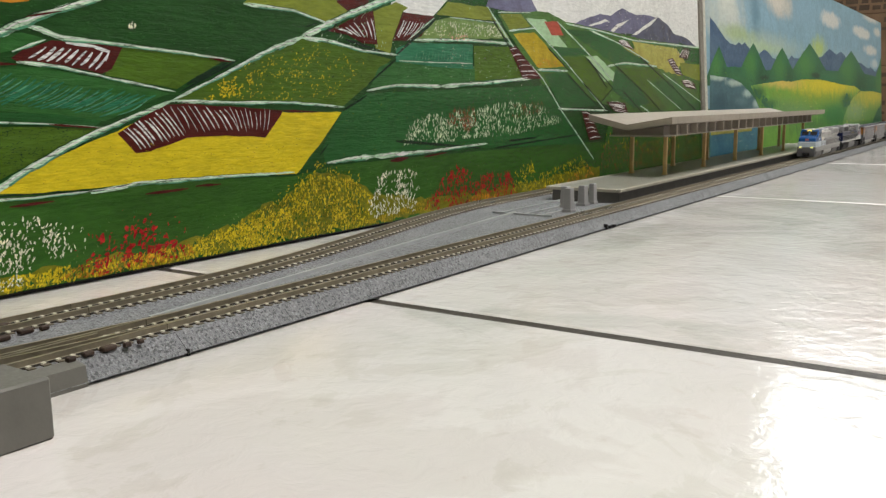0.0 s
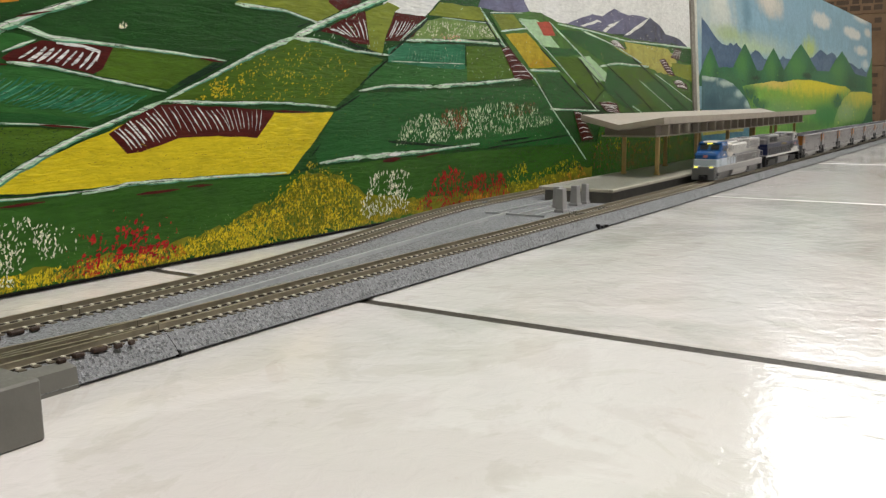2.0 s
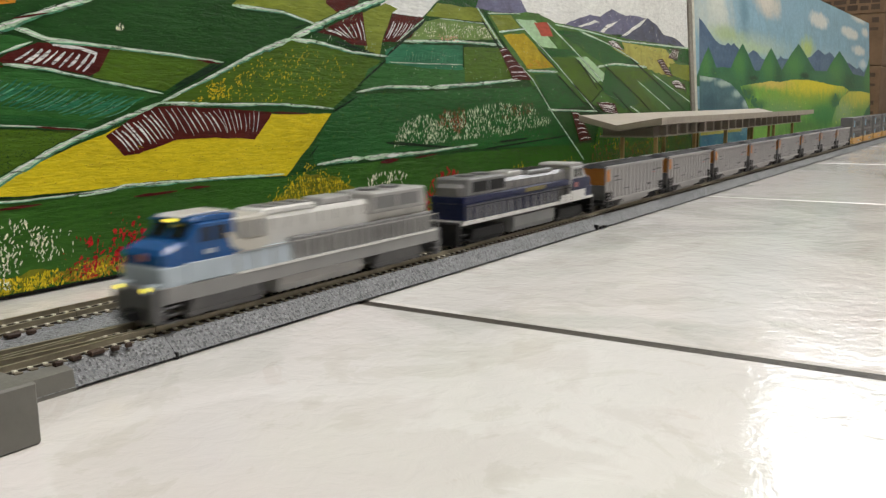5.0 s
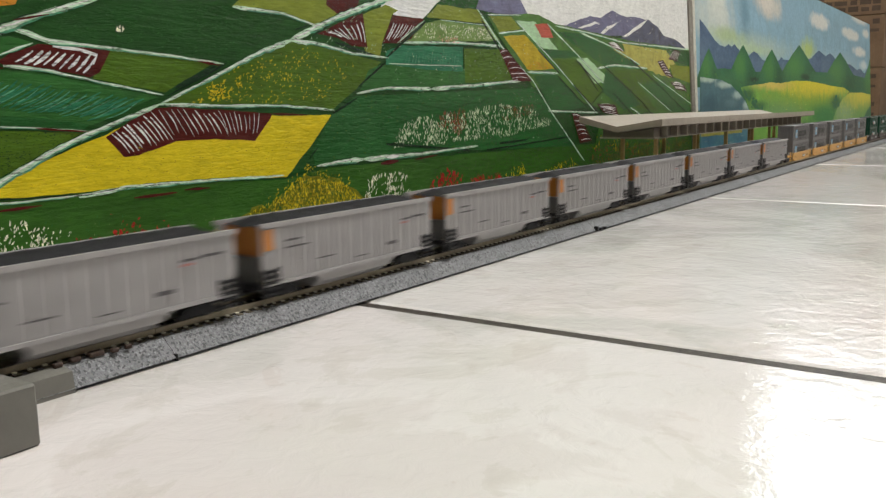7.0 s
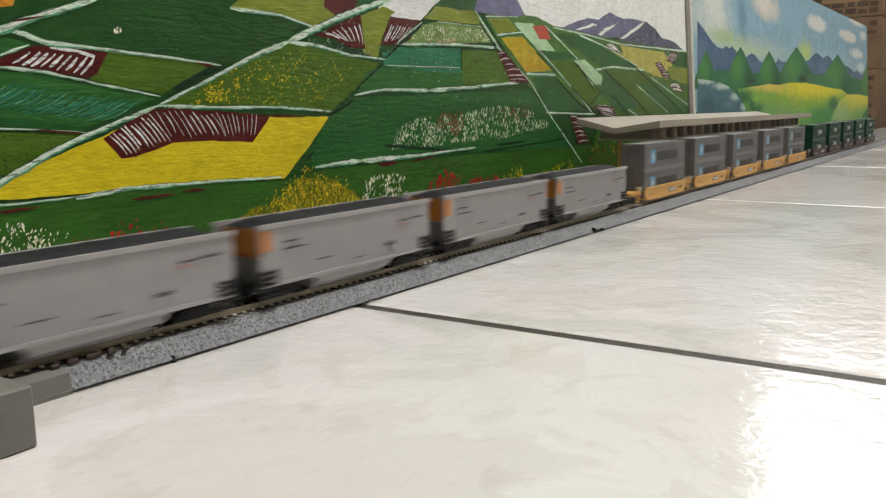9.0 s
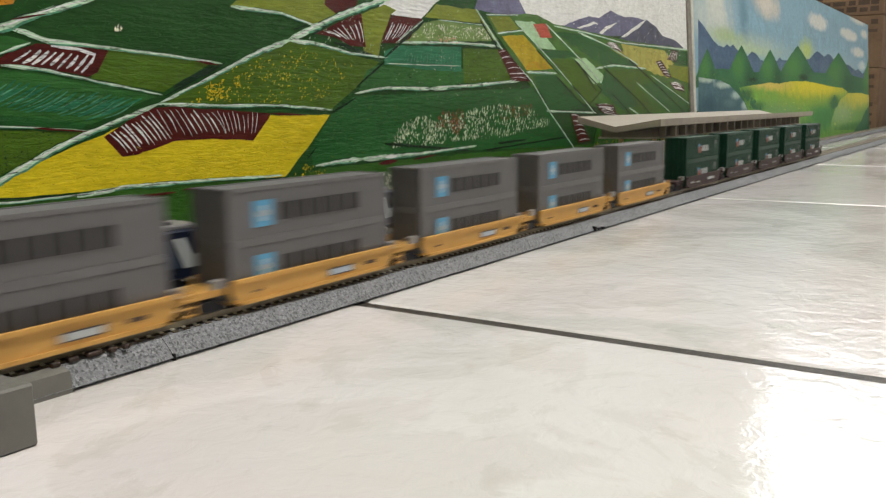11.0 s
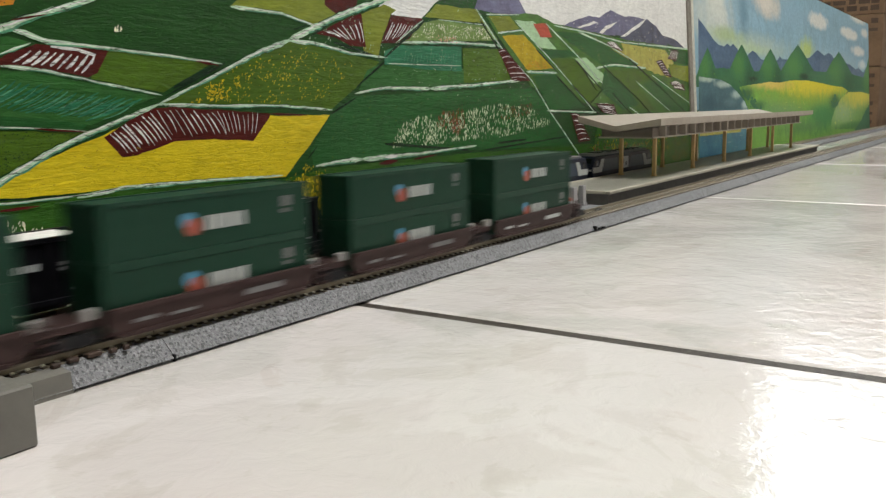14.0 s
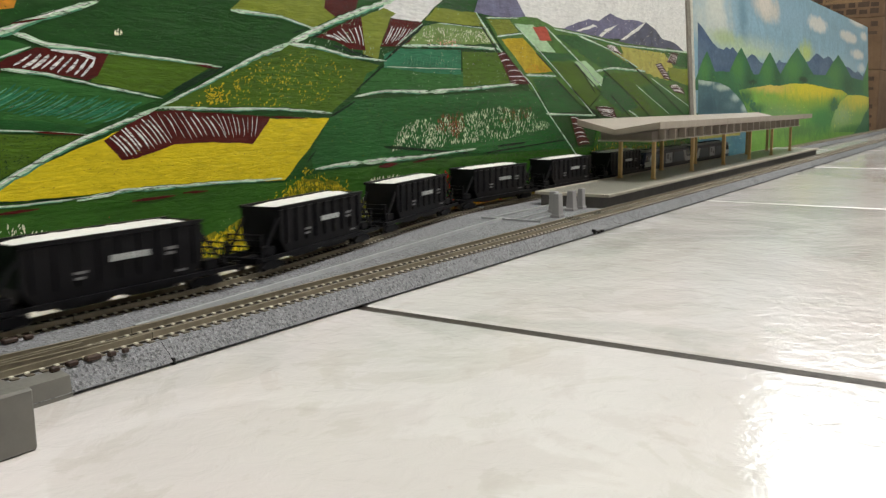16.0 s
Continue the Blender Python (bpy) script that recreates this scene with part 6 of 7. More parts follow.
        part("side_window", box(0.0222, 0.0262, a, b, zf + KZ * 0.0132, zf + KZ * 0.0180), GLASS, c)
    if first:
        for s in (-1, 1):
            part("headlight", box(-0.0004, 0.0004, s * 0.0058 - 0.0012, s * 0.0058 + 0.0012, zf - 0.0006, zf + KZ * 0.0004), HEADLIGHT, lo, "glowing yellow headlight")
        part("headlight", box(0.0136, 0.0143, -0.0020, 0.0020, zf + KZ * 0.0198, zf + KZ * 0.0206), HEADLIGHT, lo, "glowing yellow headlight")
        part("cab_band", box(0.0112, 0.0540, -w * 0.98 - 0.0002, w * 0.98 + 0.0002, zf, zf + KZ * 0.0072, 0.0004), LOCO_PALE, c, "pale grey-blue lower band")
        part("rear_cab", box(0.0302, 0.0440, -w * 0.90, w * 0.90, zf + KZ * 0.0072, zf + KZ * 0.0196, 0.0007), LOCO_CREAM, c, "cream rear cab section")
        for sy in (-1, 1):
            ya, yb = sorted((sy * (w * 0.98 + 0.0001), sy * (w * 0.98 + 0.0003)))
            part("white_sweep", profile([(0.0330, zf + KZ * 0.0072), (0.0400, zf + KZ * 0.0072), (0.0440, zf + KZ * 0.0092), (0.0440, zf + KZ * 0.0112), (0.0320, zf + KZ * 0.0112), (0.0280, zf + KZ * 0.0150), (0.0262, zf + KZ * 0.0150), (0.0280, zf + KZ * 0.0100)], ya, yb), LOCO_CREAM, c, "white curved sweep")
        part("cab_visor", profile([(0.0136, zf + KZ * 0.0212), (0.0300, zf + KZ * 0.0219), (0.0300, zf + KZ * 0.0225), (0.0150, zf + KZ * 0.0222)], -w * 0.55, w * 0.55, 0.0002), LOCO_WHITE, c, "white cab roof panel")
        for sy in (-1, 1):
            part("ditch_light_box", box(-0.0001, 0.0034, sy * 0.0058 - 0.0018, sy * 0.0058 + 0.0018, zf - 0.0016, zf + KZ * 0.0012, 0.0003), LOCO_PALE, lo)
        part("coupler_pocket", box(-0.0004, 0.0006, -0.0036, 0.0036, MID + 0.0014, MID + 0.0052, 0.0004), LOCO_BLACK, lo, "black coupler pocket")
        marks("louvre", [(0.0318 + 0.0042 * k, 0.0342 + 0.0042 * k, zf + KZ * 0.0118, zf + KZ * 0.0178) for k in range(3)], w * 0.90, LOCO_GREY, c)
        marks("blue_edge", [(0.0302, 0.0345, zf + KZ * 0.0072, zf + KZ * 0.0092)], w * 0.90 + 0.0001, LOCO_BLUE, c)
        marks("number_mark", [(0.0180, 0.0215, zf + KZ * 0.0090, zf + KZ * 0.0106)], w * 0.98 + 0.0002, LOCO_PALE, c)
        part("nose_mark", box(0.00345, 0.0037, -0.0016, 0.0016, zf + KZ * 0.0080, zf + KZ * 0.0104), INK_RED, c, "dull red nose mark")
    # long hood with its radiator flare
    hb = box(0.0290, L - 0.0060, -w * 0.70, w * 0.70, zf, zf + KZ * 0.0185, 0.0016)
    h = part("hood", hb, hood, lo)
    part("lower_hood", box(0.0545 if first else 0.0420, L - 0.0058, -w * 0.90, w * 0.90, zf, zf + KZ * 0.0088, 0.0004), low, h, "ribbed lower hood panel")
    rib0 = None
    for k in range(22):
        x = (0.0560 if first else 0.0450) + k * (0.0036 if first else 0.0040)
        for s in (-1, 1):
            if rib0 is None:
                rib0 = part("rib", box(-0.0004, 0.0004, -0.0003, 0.0003, zf + KZ * 0.0008, zf + KZ * 0.0082), LOCO_SILVER, h)
                rib0.location = (x, s * (w * 0.90 + 0.0002), 0)
            else:
                share("rib", rib0, (x, s * (w * 0.90 + 0.0002), 0), h)
    part("radiator", profile([(0.0960, zf + KZ * 0.0120), (L - 0.0085, zf + KZ * 0.0120), (L - 0.0100, zf + KZ * 0.0212), (0.0970, zf + KZ * 0.0212)], -w * 0.88, w * 0.88, 0.0007), LOCO_SILVER if first else LOCO_GREY, h)
    # white on the first engine's hatch puts the roof highlight into the colour
    part("roof_hatch", profile([(0.0440, zf + KZ * 0.0180), (0.0700, zf + KZ * 0.0180), (0.0690, zf + KZ * 0.0206), (0.0450, zf + KZ * 0.0206)], -w * 0.62, w * 0.62, 0.0006), LOCO_WHITE if first else LOCO_GREY, h)
    part("exhaust", profile([(0.0740, zf + KZ * 0.0183), (0.0900, zf + KZ * 0.0183), (0.0890, zf + KZ * 0.0214), (0.0750, zf + KZ * 0.0214)], -w * 0.52, w * 0.52, 0.0005), LOCO_SILVER, h)
    for k in range(2):
        fan = bmesh.new()
        disc_into(fan, 0, -0.0005, 0.0005, 0, 0.0042, 18)
        bmesh.ops.rotate(fan, verts=fan.verts, matrix=Matrix.Rotation(math.pi / 2, 3, "X"))
        f = part("fan", fan, LOCO_GREY, h)
        f.location = (0.1050 + 0.0130 * k, 0, zf + KZ * 0.0216)
    if not first:
        part("navy_band", box(0.0300, L - 0.0057, -w * 0.905 + 0.0, w * 0.905, zf + KZ * 0.0088, zf + KZ * 0.0122, 0.0003), LOCO_NAVY, h)
        marks("yellow_lettering", [(0.0580 + 0.0042 * k, 0.0612 + 0.0042 * k, zf + KZ * 0.0094, zf + KZ * 0.0116) for k in range(5)], w * 0.905, LETTER_GOLD, h)
        marks("cab_band", [(0.0130, 0.0288, zf + KZ * 0.0050, zf + KZ * 0.0122)], w * 0.98 + 0.0001, LOCO_NAVY, c, "navy band")
        marks("white_curve", [(0.0132, 0.0420, zf, zf + KZ * 0.0036), (0.0132, 0.0320, zf + KZ * 0.0036, zf + KZ * 0.0050)], w * 0.98 + 0.0003, LOCO_WHITE, h)
        marks("red_mark", [(0.0225, 0.0262, zf + KZ * 0.0070, zf + KZ * 0.0100)], w * 0.98 + 0.0004, INK_RED, h)
    # hood doors, roof grilles and lift lugs
    marks("door_seam", [(0.0470 + 0.0078 * k, 0.0473 + 0.0078 * k, zf + KZ * 0.0126, zf + KZ * 0.0172) for k in range(7)], w * 0.70 + 0.0001, LOCO_GREY if first else LOCO_BLACK, h)
    marks("vent_grille", [(0.0985, 0.1110, zf + KZ * 0.0140, zf + KZ * 0.0192), (0.1130, 0.1255, zf + KZ * 0.0140, zf + KZ * 0.0192)], w * 0.88 + 0.0001, LOCO_GREY if first else LOCO_BLACK, h, "dark radiator grille")
    for x in (0.0480, 0.0560, 0.0640):
        part("roof_grille", box(x, x + 0.0050, -w * 0.45, w * 0.45, zf + KZ * 0.0206, zf + KZ * 0.0211, 0.0002), LOCO_GREY if first else LOCO_BLACK, h)
    part("walkway_edge", box(0.0300, L - 0.0040, -w - 0.0002, w + 0.0002, zf - 0.0004, zf + KZ * 0.0004), LOCO_WHITE, h, "white walkway edge")
    # handrails
    hr = bmesh.new()
    for s in (-1, 1):
        y = s * (w + 0.0001)
        box_into(hr, 0.0300, L - 0.0040, y - 0.0002, y + 0.0002, zf + KZ * 0.0072, zf + KZ * 0.0076)
        for k in range(15):
            x = 0.0300 + k * (L - 0.0342) / 14
            box_into(hr, x - 0.0002, x + 0.0002, y - 0.0002, y + 0.0002, zf - 0.0002, zf + KZ * 0.0074)
    part("handrail", hr, LOCO_SILVER if first else LOCO_BLACK, lo)
    # tank and bogies
    tk = extrude([(-w * 0.92, MID + 0.0040), (-w * 0.78, MID + 0.0016), (w * 0.78, MID + 0.0016), (w * 0.92, MID + 0.0040), (w * 0.92, zf - 0.0024), (-w * 0.92, zf - 0.0024)], 0.0480, 0.0900)
    part("fuel_tank", tk, LOCO_SILVER if first else LOCO_GREY, lo)
    for x in (0.0270, L - 0.0270):
        t = truck(lo, x, 0.0310, 3, under)
        part("bogie_side", profile([(x - 0.0150, MID + 0.0026), (x + 0.0150, MID + 0.0026), (x + 0.0130, MID + 0.0070), (x - 0.0130, MID + 0.0070)], -0.0082, 0.0082, 0.0003), under, t)
    return lo


def container(colour, mat, group):
    if colour == "grey":
        c = thing("shipping_container", "grey double-ribbed shipping container with a light blue square sign", "container", group=group)
    else:
        c = thing("shipping_container", "dark green shipping container with a white sign and red-blue emblem", "container", group=group)
    L, w, h = 0.0782, 0.0077, 0.0169
    b = box(0.0006, L - 0.0006, -w + 0.0003, w - 0.0003, 0.0003, h - 0.0003)
    body = part("container_body", b, mat, c)
    fr = bmesh.new()
    for x in (0.0, L - 0.0016):
        for y in (-w, w - 0.0014):
            box_into(fr, x, x + 0.0016, y, y + 0.0014, 0, h, 0.0002)
    for z in (0.0, h - 0.0012):
        for y in (-w, w - 0.0010):
            box_into(fr, 0.0016, L - 0.0016, y, y + 0.0010, z, z + 0.0012)
        for x in (0.0001, L - 0.0011):
            box_into(fr, x, x + 0.0010, -w + 0.0014, w - 0.0014, z, z + 0.0012)
    part("corner_frame", fr, mat, c)
    rib0 = None
    for k in range(30):
        x = 0.0028 + k * (L - 0.0056) / 29
        for s in (-1, 1):
            if rib0 is None:
                rib0 = part("rib", box(-0.0006, 0.0006, -0.00018, 0.00018, 0.0014, h - 0.0014), mat, body)
                rib0.location = (x, s * (w - 0.0003), 0)
            else:
                share("rib", rib0, (x, s * (w - 0.0003), 0), body)
    d = bmesh.new()
    for y in (-0.0048, -0.0018, 0.0018, 0.0048):
        box_into(d, 0.0001, 0.0006, y - 0.0002, y + 0.0002, 0.0014, h - 0.0014)
    part("door_bar", d, mat, c)
    y = w + 0.00002
    if colour == "grey":
        marks("emblem", [(0.0105, 0.0187, 0.0044, 0.0126)], y, SIGN_BLUE, c, "light blue square sign")
        marks("emblem_star", [(0.0122, 0.0170, 0.0077, 0.0093), (0.0137, 0.0155, 0.0061, 0.0109)], y + 0.0001, SIGN_WHITE, c, "white star shape")
        marks("lettering", [(0.0222 + 0.0068 * k, 0.0276 + 0.0068 * k, 0.0056, 0.0112) for k in range(6)], y, LETTER_DARK, c, "dark lettering bars")
    else:
        for name, mat_, x, z, r, more in (("emblem", SIGN_BLUE, 0.0288, 0.0096, 0.0024, "blue round emblem"), ("emblem_red", SIGN_RED, 0.0302, 0.0076, 0.0026, "red round emblem")):
            for s in (-1, 1):
                a, b = sorted((s * y, s * (y + (0.00010 if mat_ is SIGN_BLUE else 0.00016))))
                part(name, disc_into(bmesh.new(), x, a, b, z, r, 12), mat_, c, more)
        marks("lettering", [(0.0352 + 0.0031 * k, 0.0374 + 0.0031 * k, 0.0062, 0.0104) for k in range(5)], y, SIGN_WHITE, c, "white lettering bars")
        marks("data_panel", [(0.0665, 0.0700, 0.0100, 0.0132), (0.0665, 0.0690, 0.0080, 0.0092)], y, LOCO_GREY, c)
    return c


def well_car(mat, yellow, ends):
    nm = "yellow" if yellow else "dark brown"
    car = thing("well_wagon", nm + " double-stack container well wagon with end platforms", "well wagon", group="container train")
    L, w = 0.0782, 0.0088
    zb, zt = MID + 0.0012, MID + 0.0086
    sides = []
    for s in (-1, 1):
        a, b = sorted((s * w, s * (w - 0.0009)))
        sd = profile([(-0.0010, zb + 0.0034), (0.0030, zb), (L - 0.0030, zb), (L + 0.0010, zb + 0.0034), (L + 0.0010, zt - 0.0006), (L - 0.0040, zt), (0.0040, zt), (-0.0010, zt - 0.0006)], a, b, 0.0001)
        body = part("well_side", sd, mat, car)
        part("top_chord", box(-0.0004, L + 0.0004, s * w - 0.0007, s * w + 0.0007, zt - 0.0008, zt + 0.0004), mat, body)
        part("bottom_chord", box(0.0032, L - 0.0032, s * w - 0.0006, s * w + 0.0006, zb - 0.0002, zb + 0.0009), mat, body)
    part("well_floor", box(0.0, L, -w + 0.0009, w - 0.0009, zb + 0.0004, zb + 0.0014), mat, car)
    if yellow:
        marks("sign_panel", [(0.0430, 0.0560, zb + 0.0020, zb + 0.0046)], w + 0.0001, INK, car, "dark sign panel")
        marks("sign_face", [(0.0437, 0.0553, zb + 0.0024, zb + 0.0042)], w + 0.00024, SIGN_WHITE if ends else LOCO_PALE, car)
        marks("lettering", [(0.0080, 0.0120, zb + 0.0030, zb + 0.0036), (0.0630, 0.0690, zb + 0.0030, zb + 0.0042)], w + 0.0001, CARD_INK, car)
    else:
        marks("lettering", [(0.0080, 0.0150, zb + 0.0030, zb + 0.0040), (0.0200, 0.0290, zb + 0.0026, zb + 0.0034), (0.0480, 0.0640, zb + 0.0030, zb + 0.0048)], w + 0.0001, LOCO_GREY if not ends else SIGN_WHITE, car)
    for x, d in ((-0.0010, -1), (L + 0.0010, 1)):
        reach = 0.0165 if (d > 0 and ends == 2) or (d < 0 and ends == 1) else 0.0106
        x0, x1 = sorted((x, x + d * reach))
        e = box(x0, x1, -w * 0.72, w * 0.72, MID + 0.0048, MID + 0.0070, 0.0002)
        pf = part("end_platform", e, mat if yellow else BROWN, car)
        if d > 0 or ends == 1:
            lad = bmesh.new()
            for s in (-1, 1):
                for k in range(4):
                    box_into(lad, x0 + 0.002, x0 + 0.0062, s * w - 0.0003, s * w + 0.0003, MID + 0.0016 + 0.0022 * k, MID + 0.0021 + 0.0022 * k)
                for dx in (0.0018, 0.0060):
                    box_into(lad, x0 + dx, x0 + dx + 0.0005, s * w - 0.0003, s * w + 0.0003, MID + 0.0012, MID + 0.0104)
            part("ladder", lad, mat, pf)
        part("brake_gear", box(x + d * 0.003 - 0.0014, x + d * 0.003 + 0.0014, -0.0072, -0.0042, MID + 0.0070, MID + 0.0098, 0.0003), LOCO_SILVER, pf, "pale grey brake fitting")
        if d > 0 or ends == 1:
            truck(car, x + d * 0.0122, 0.0150)
    if ends == 2:
        part("red_tail_fitting", box(L + 0.0060, L + 0.0090, -0.0050, -0.0010, MID + 0.0070, MID + 0.0112, 0.0006), SIGN_RED, car, "orange-red end fitting")
    return car


def ore_car():
    car = thing("ore_hopper", "short black ore hopper heaped with white ore", "ore wagon", group="ore train")
    H, w, F = 0.0330, 0.0088, 0.0480       # half lengths of tub and frame; the origin is at the middle
    zt, zm = 0.0322, 0.0168
    # one shell: sloped end sheets between two side plates, hopper chutes beneath
    body = part("tub", profile([(-H + 0.0050, zm - 0.0042), (H - 0.0050, zm - 0.0042), (H, zm + 0.0030), (H, zt - 0.0012), (-H, zt - 0.0012), (-H, zm + 0.0030)], -w, w), ORE_BLACK, car)
    for x in (-0.012, 0.012):
        part("chute", profile([(x - 0.011, zm - 0.0044), (x + 0.011, zm - 0.0044), (x + 0.008, MID + 0.0030), (x - 0.008, MID + 0.0030)], -w * 0.8, w * 0.8), ORE_BLACK, body)
    for sx in (-1, 1):
        part("end_sheet", box(sx * (H - 0.0004) - 0.0004, sx * (H - 0.0004) + 0.0004, -w + 0.0002, w - 0.0002, zt - 0.0012, zt), ORE_BLACK, body)
    rib0 = None
    for k in range(9):
        for s in (-1, 1):
            x = -H + 0.004 + k * (2 * H - 0.008) / 8
            if rib0 is None:
                rib0 = part("rib", box(-0.0005, 0.0005, -0.0004, 0.0004, zm + 0.001, zt), ORE_BLACK, body)
                rib0.location = (x, s * (w + 0.0003), 0)
            else:
                share("rib", rib0, (x, s * (w + 0.0003), 0), body)
    for s in (-1, 1):
        part("top_rail", box(-H, H, s * w - 0.0006, s * w + 0.0008, zt - 0.0009, zt + 0.0004), ORE_BLACK, body)
        part("diagonal_brace", profile([(-H - 0.0004, zt - 0.004), (-H + 0.0010, zt - 0.004), (-F + 0.0044, MID + 0.0064), (-F + 0.0030, MID + 0.0064)], s * (w - 0.001) - 0.0004, s * (w - 0.001) + 0.0004), ORE_BLACK, body)
        part("diagonal_brace", profile([(H - 0.0010, zt - 0.004), (H + 0.0004, zt - 0.004), (F - 0.0030, MID + 0.0064), (F - 0.0044, MID + 0.0064)], s * (w - 0.001) - 0.0004, s * (w - 0.001) + 0.0004), ORE_BLACK, body)
    load = bmesh.new()
    nx, ny = 30, 8
    grid = [[load.verts.new((-H + 0.0012 + (2 * H - 0.0024) * i / nx, (-1 + 2 * j / ny) * (w - 0.0009),
             zt - 0.0006 + 0.0016 * (1 - (-1 + 2 * j / ny) ** 2) * min(1, min(i, nx - i) / 4) + 0.0005 * noise.noise((i * 0.8, j * 0.8, 9)))) for j in range(ny + 1)] for i in range(nx + 1)]
    for i in range(nx):
        for j in range(ny):
            load.faces.new((grid[i][j], grid[i + 1][j], grid[i + 1][j + 1], grid[i][j + 1]))
    part("ore_load", load, ORE_LOAD, car, "heaped white ore", True)
    marks("lettering", [(-0.0038 + 0.0021 * k, -0.0020 + 0.0021 * k, 0.0236, 0.0256) for k in range(7)], w + 0.0008, SIGN_WHITE, car)
    marks("data_lettering", [(-0.0165, -0.0120, 0.0215, 0.0223), (-0.0165, -0.0130, 0.0198, 0.0206), (0.0168, 0.0212, 0.0243, 0.0253), (0.0168, 0.0206, 0.0227, 0.0236), (0.0205, 0.0250, 0.0165, 0.0172)], w + 0.0008, LOCO_GREY, car)
    fr = box(-F - 0.002, F + 0.002, -0.0016, 0.0016, MID + 0.0034, MID + 0.0058)
    for s in (-1, 1):
        box_into(fr, -F, F, s * w - 0.0012, s * w - 0.0002, MID + 0.0052, MID + 0.0066)
        box_into(fr, s * F - 0.0008, s * F + 0.0008, -w, w, MID + 0.0046, MID + 0.0068)
    part("underframe", fr, ORE_BLACK, car)
    for sx in (-1, 1):
        gear = bmesh.new()
        x = sx * (F - 0.004)
        for y in (-0.0078, 0.0070):
            box_into(gear, x - 0.0006, x + 0.0006, y, y + 0.0008, MID + 0.0060, MID + 0.0150)
        for k in range(4):
            box_into(gear, x - 0.0004, x + 0.0004, -0.0070, 0.0070, MID + 0.0078 + 0.0022 * k, MID + 0.0083 + 0.0022 * k)
        box_into(gear, x - sx * 0.006 - 0.0030, x - sx * 0.006 + 0.0030, -0.0075, -0.0035, MID + 0.0066, MID + 0.0096)
        tagged(part("end_ladder", gear, ORE_BLACK, car), kind="stuff")
    part("coupler", box(F + 0.002, F + 0.0085, -0.0010, 0.0010, MID + 0.0036, MID + 0.0050), ORE_BLACK, car)
    for x in (-F + 0.0120, F - 0.0120):
        truck(car, x, 0.0150, 2, ORE_BLACK)
    return car


def electric():
    """A boxy electric locomotive; cabs at both ends, the origin at the middle."""
    lo = thing("electric_locomotive", "dark navy model electric locomotive with silver bands", "locomotive", group="ore train")
    H, w = 0.0640, 0.0088
    z0, zt = MID + 0.0040, 0.0285
    body = part("body", profile([(-H + 0.0010, z0), (H - 0.0010, z0), (H, z0 + 0.0080), (H - 0.0045, zt), (-H + 0.0045, zt), (-H, z0 + 0.0080)], -w, w, 0.0006), E_NAVY, lo)
    part("roof", profile([(-H + 0.0060, zt - 0.0002), (H - 0.0060, zt - 0.0002), (H - 0.0090, zt + 0.0016), (-H + 0.0090, zt + 0.0016)], -w * 0.8, w * 0.8, 0.0004), LOCO_GREY, lo)
    for x in (-0.040, -0.012, 0.016, 0.040):
        part("roof_box", box(x - 0.006, x + 0.006, -0.0040, 0.0040, zt + 0.0012, zt + 0.0024, 0.0004), LOCO_BLACK, lo)
    for sx in (-1, 1):
        part("side_stripe", stripe_plates(sx, H, w, z0, zt), SIGN_WHITE, body, "white slanting stripe")
        for y0, y1 in ((-0.0070, -0.0006), (0.0006, 0.0070)):
            wb = profile([(sx * (H - 0.0036), zt - 0.0018), (sx * (H - 0.0018), z0 + 0.0110), (sx * (H - 0.0024), z0 + 0.0110), (sx * (H - 0.0042), zt - 0.0018)], y0, y1)
            bmesh.ops.translate(wb, verts=wb.verts, vec=(sx * 0.0016, 0, 0))
            part("windscreen", wb, GLASS, body)
        part("front_band", box(sx * (H - 0.0010) - 0.0008, sx * (H - 0.0010) + 0.0008, -w + 0.001, w - 0.001, z0 + 0.0050, z0 + 0.0076, 0.0002), SIGN_WHITE, body)
        part("buffer_beam", box(sx * (H - 0.001) - 0.0012, sx * (H - 0.001) + 0.0012, -w + 0.0008, w - 0.0008, MID + 0.0012, z0 + 0.0006, 0.0002), LOCO_BLACK, lo)
        part("coupler", box(min(sx * H, sx * (H + 0.0045)), max(sx * H, sx * (H + 0.0045)), -0.001, 0.001, MID + 0.0036, MID + 0.0050), LOCO_BLACK, lo)
    panel = bmesh.new()
    for sx in (-1, 1):
        for s in (-1, 1):
            a, b = sorted((s * w, s * (w + 0.00012)))
            profile([(sx * x, z) for x, z in ((0.0400, zt - 0.0030), (0.0150, zt - 0.0030), (0.0100, z0 + 0.0040), (0.0455, z0 + 0.0040))], a, b, 0, panel)
    part("slate_panel", panel, SLATE, body, "slate-blue side panel")
    marks("white_middle", [(-0.0088, 0.0088, z0 + 0.0040, zt - 0.0030)], w, E_SILVER, body, "silver-white middle panel")
    marks("dark_mark", [(-0.0050, -0.0020, z0 + 0.0080, z0 + 0.0120), (0.0025, 0.0048, z0 + 0.0060, z0 + 0.0090)], w + 0.00014, LOCO_BLACK, body)
    marks("cab_window", [(-0.0585, -0.0535, z0 + 0.0088, z0 + 0.0128), (0.0535, 0.0585, z0 + 0.0088, z0 + 0.0128)], w, GLASS, body)
    for x in (-0.040, 0.0, 0.040):
        t = truck(lo, x, 0.0190, 2, LOCO_BLACK)
    return lo


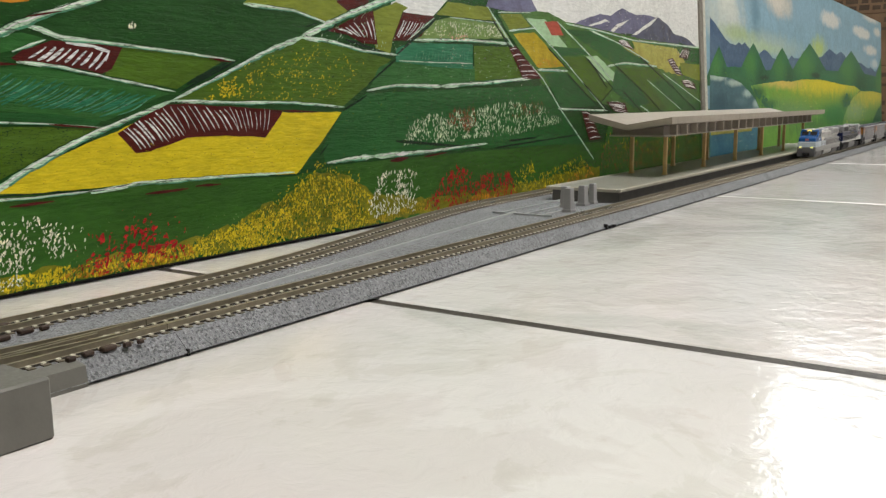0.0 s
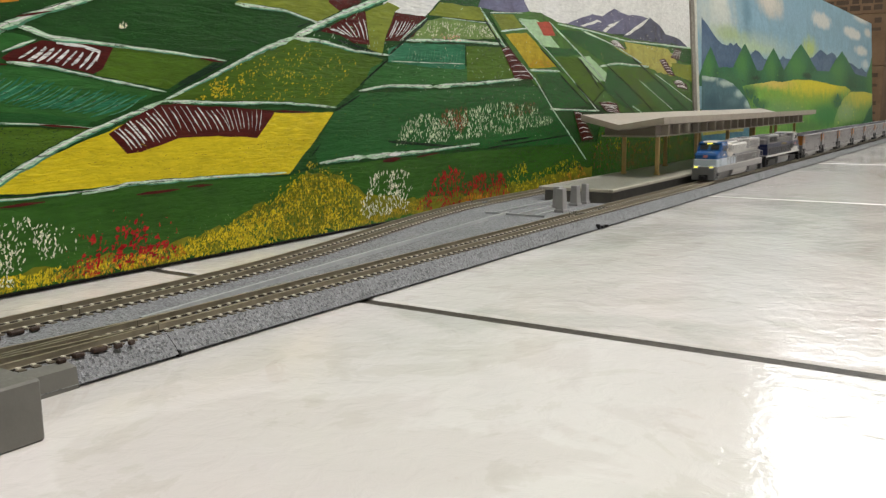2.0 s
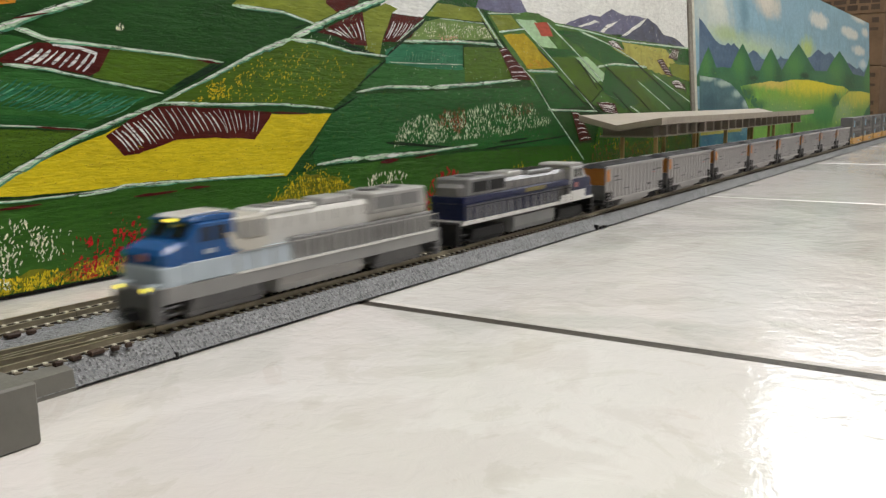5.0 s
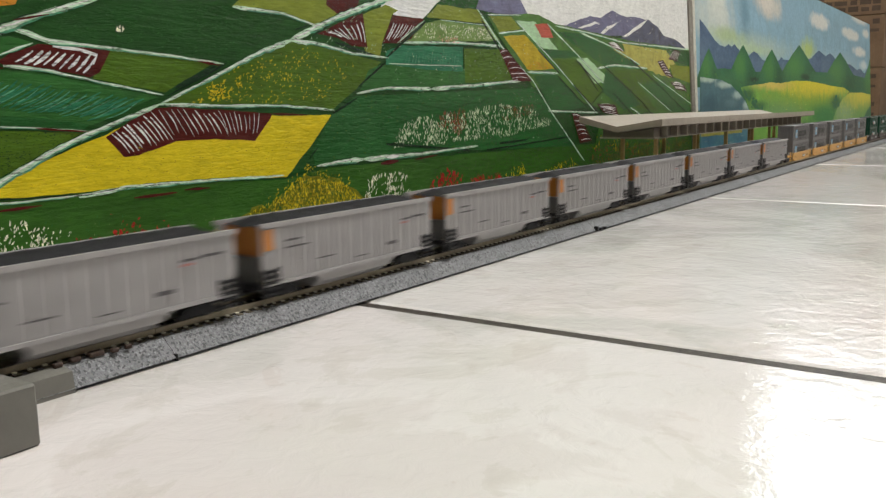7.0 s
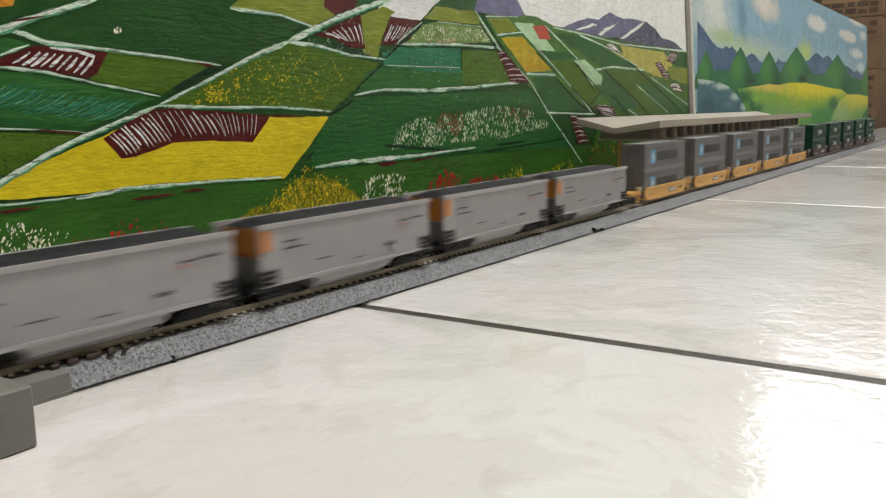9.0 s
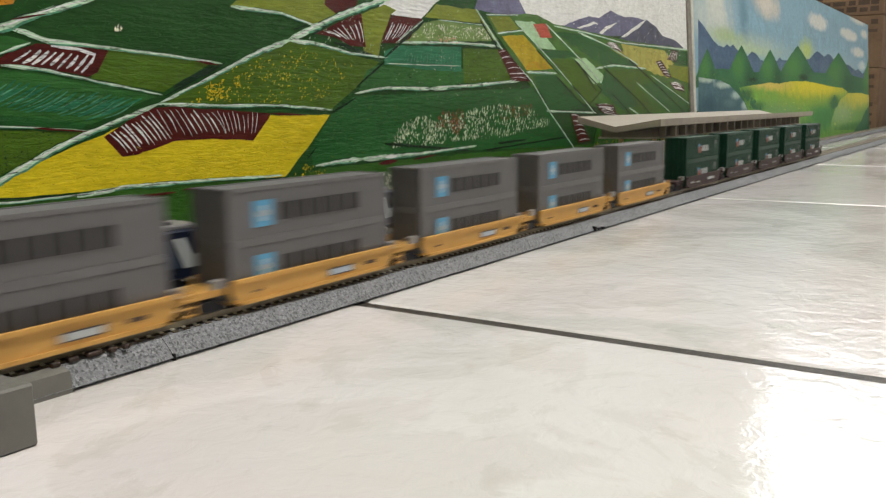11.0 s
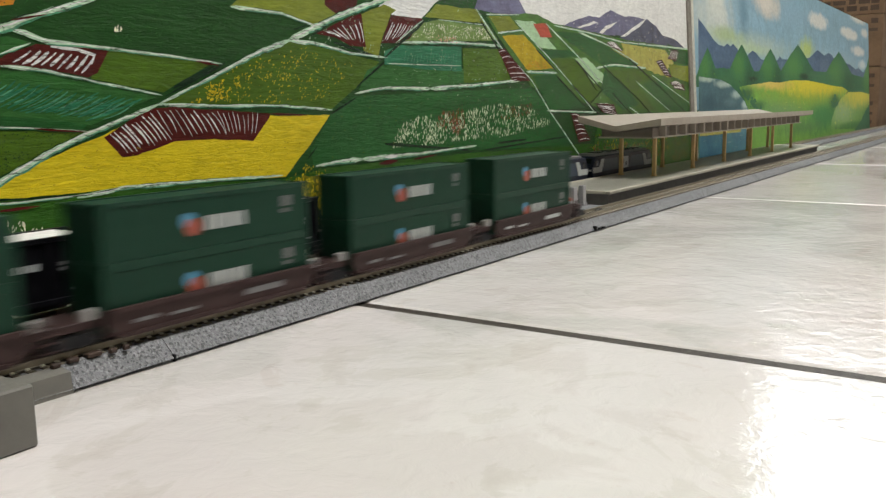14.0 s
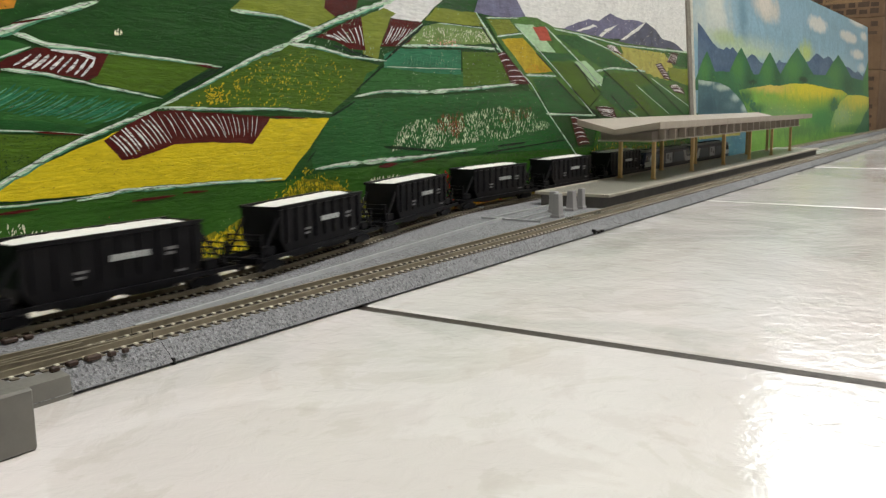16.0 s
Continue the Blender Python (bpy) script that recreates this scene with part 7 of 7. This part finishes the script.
def stripe_plates(sx, H, w, z0, zt):
    bm = bmesh.new()
    for s in (-1, 1):
        a, b = sorted((s * w, s * (w + 0.00016)))
        for q in ([(H - 0.0225, zt - 0.0026), (H - 0.0165, zt - 0.0026), (H - 0.0100, z0 + 0.0036), (H - 0.0175, z0 + 0.0036)],
                  [(H - 0.0110, z0 + 0.0036), (H - 0.0012, z0 + 0.0036), (H - 0.0008, z0 + 0.0078), (H - 0.0128, z0 + 0.0078)]):
            profile([(sx * x, z) for x, z in q], a, b, 0, bm)
    return bm


# ---- what moves ----
# distance that the coal and container train has gone
RUN = [(0.0, 0.0), (1.0, 0.1635), (2.5, 0.409), (4.0, 0.663), (5.2, 0.876), (6.3, 1.0825), (7.0, 1.2083), (7.5, 1.3045), (8.0, 1.4065), (8.5, 1.5128), (9.0, 1.6204),
       (10.2, 1.8870), (11.5, 2.1779), (12.5, 2.3994), (13.0, 2.5100), (13.5, 2.6230), (14.0, 2.7357), (15.2, 3.0105), (16.0, 3.1945)]
START = 1.294         # front of the first hopper at the start
train = []
LOCO_PITCH = 0.1460
train.append((diesel(True), -0.3050, 0.0, 0))
train.append((diesel(False), -0.1520 + 0.1385, 0.0, 180))
hop = hopper()
train.append((hop, 0.0, 0.0, 0))
for k in range(1, 8):
    train.append((copy_thing(hop, pose(0, 0, 0)), 0.1031 * k, 0.0, 0))
BOX_Z = (MID + 0.0026, MID + 0.0026 + 0.01685)
for colour, mat, cmat, start in (("grey", YELLOW, BOX_GREY, 0.8512), ("green", BROWN, BOX_GREEN, 1.3767)):
    cars = [well_car(mat, colour == "grey", 1), None, None, None, well_car(mat, colour == "grey", 2)]
    middle = well_car(mat, colour == "grey", 0)
    box_one = container(colour, cmat, "double-stacked containers")
    for k in range(5):
        c = cars[k] or (middle if k == 1 else copy_thing(middle, pose(0, 0, 0)))
        train.append((c, start + 0.1005 * k, 0.0, 0))
        for level in (0, 1):
            b = box_one if k == 0 and level == 0 else copy_thing(box_one, pose(0, 0, 0))
            train.append((b, start + 0.1005 * k, BOX_Z[level], 0))

# the second train, on the back track, runs the other way
ORE_FIRST, ORE_PITCH = 0.5080, 0.1050      # middle of the first ore wagon at 14.5 s
second = [(electric(), 0.1060)]
second.append((copy_thing(second[0][0], pose(0, 0, 0)), 0.1060 + 0.1360))
ore = ore_car()
second.append((ore, 0.0))
for k in range(1, 10):
    second.append((copy_thing(ore, pose(0, 0, 0)), -ORE_PITCH * k))


def ore_run(t):
    """How far the slowing ore train is past its place at 14.5 s."""
    u = t - 14.5
    return 0.1262 * u - 0.0022 * u * u if u > -4 else -0.540 + 0.1438 * (u + 4)


def motions():
    for ob, offset, z, turn in train:
        walk(ob, [(t, pose(START + offset - d, NEAR_Y, z, 0, 0, turn)) for t, d in RUN])
    for ob, offset in second:
        rows = []
        for k in range(65):
            t = k * 0.25
            x = ORE_FIRST + offset + ore_run(t)
            rows.append((t, pose(x, back_y(x), 0, 0, 0, math.degrees(back_slope(x)))))
        walk(ob, rows)


# ---- floor tiles ----
def tile_mesh(w, d, g):
    """A glazed tile with softly rounded upper edges."""
    bm = bmesh.new()
    rings = []
    for inset, z in ((0, -0.012), (0, -0.0012), (0.0004, -0.0006), (0.0011, -0.0002), (0.0022, 0.0)):
        a = g + inset
        rings.append([bm.verts.new((x, y, z)) for x, y in ((a, a), (w - a, a), (w - a, d - a), (a, d - a))])
    for low, high in zip(rings, rings[1:]):
        for k in range(4):
            bm.faces.new((low[k], low[(k + 1) % 4], high[(k + 1) % 4], high[k]))
    bm.faces.new(rings[-1])
    return bm


floor = bpy.data.objects["floor"]
tile0 = None
for i in range(-8, 11):
    for j in range(-7, 5):
        x0, x1 = max(-3.0, X_LINE + i * TILE_SIZE), min(4.0, X_LINE + (i + 1) * TILE_SIZE)
        y0, y1 = max(-3.0, Y_LINE + j * TILE_SIZE), min(1.5, Y_LINE + (j + 1) * TILE_SIZE)
        if x1 - x0 < 0.02 or y1 - y0 < 0.02:
            continue
        g = GROUT_W / 2
        full = x1 - x0 > 0.399 and y1 - y0 > 0.399
        if full and tile0 is not None:
            share("tile", tile0, (x0, y0, 0), floor)
            continue
        t = part("tile", tile_mesh(x1 - x0, y1 - y0, g), TILE, floor)
        t.location = (x0, y0, 0)
        if full:
            tile0 = t


motions()
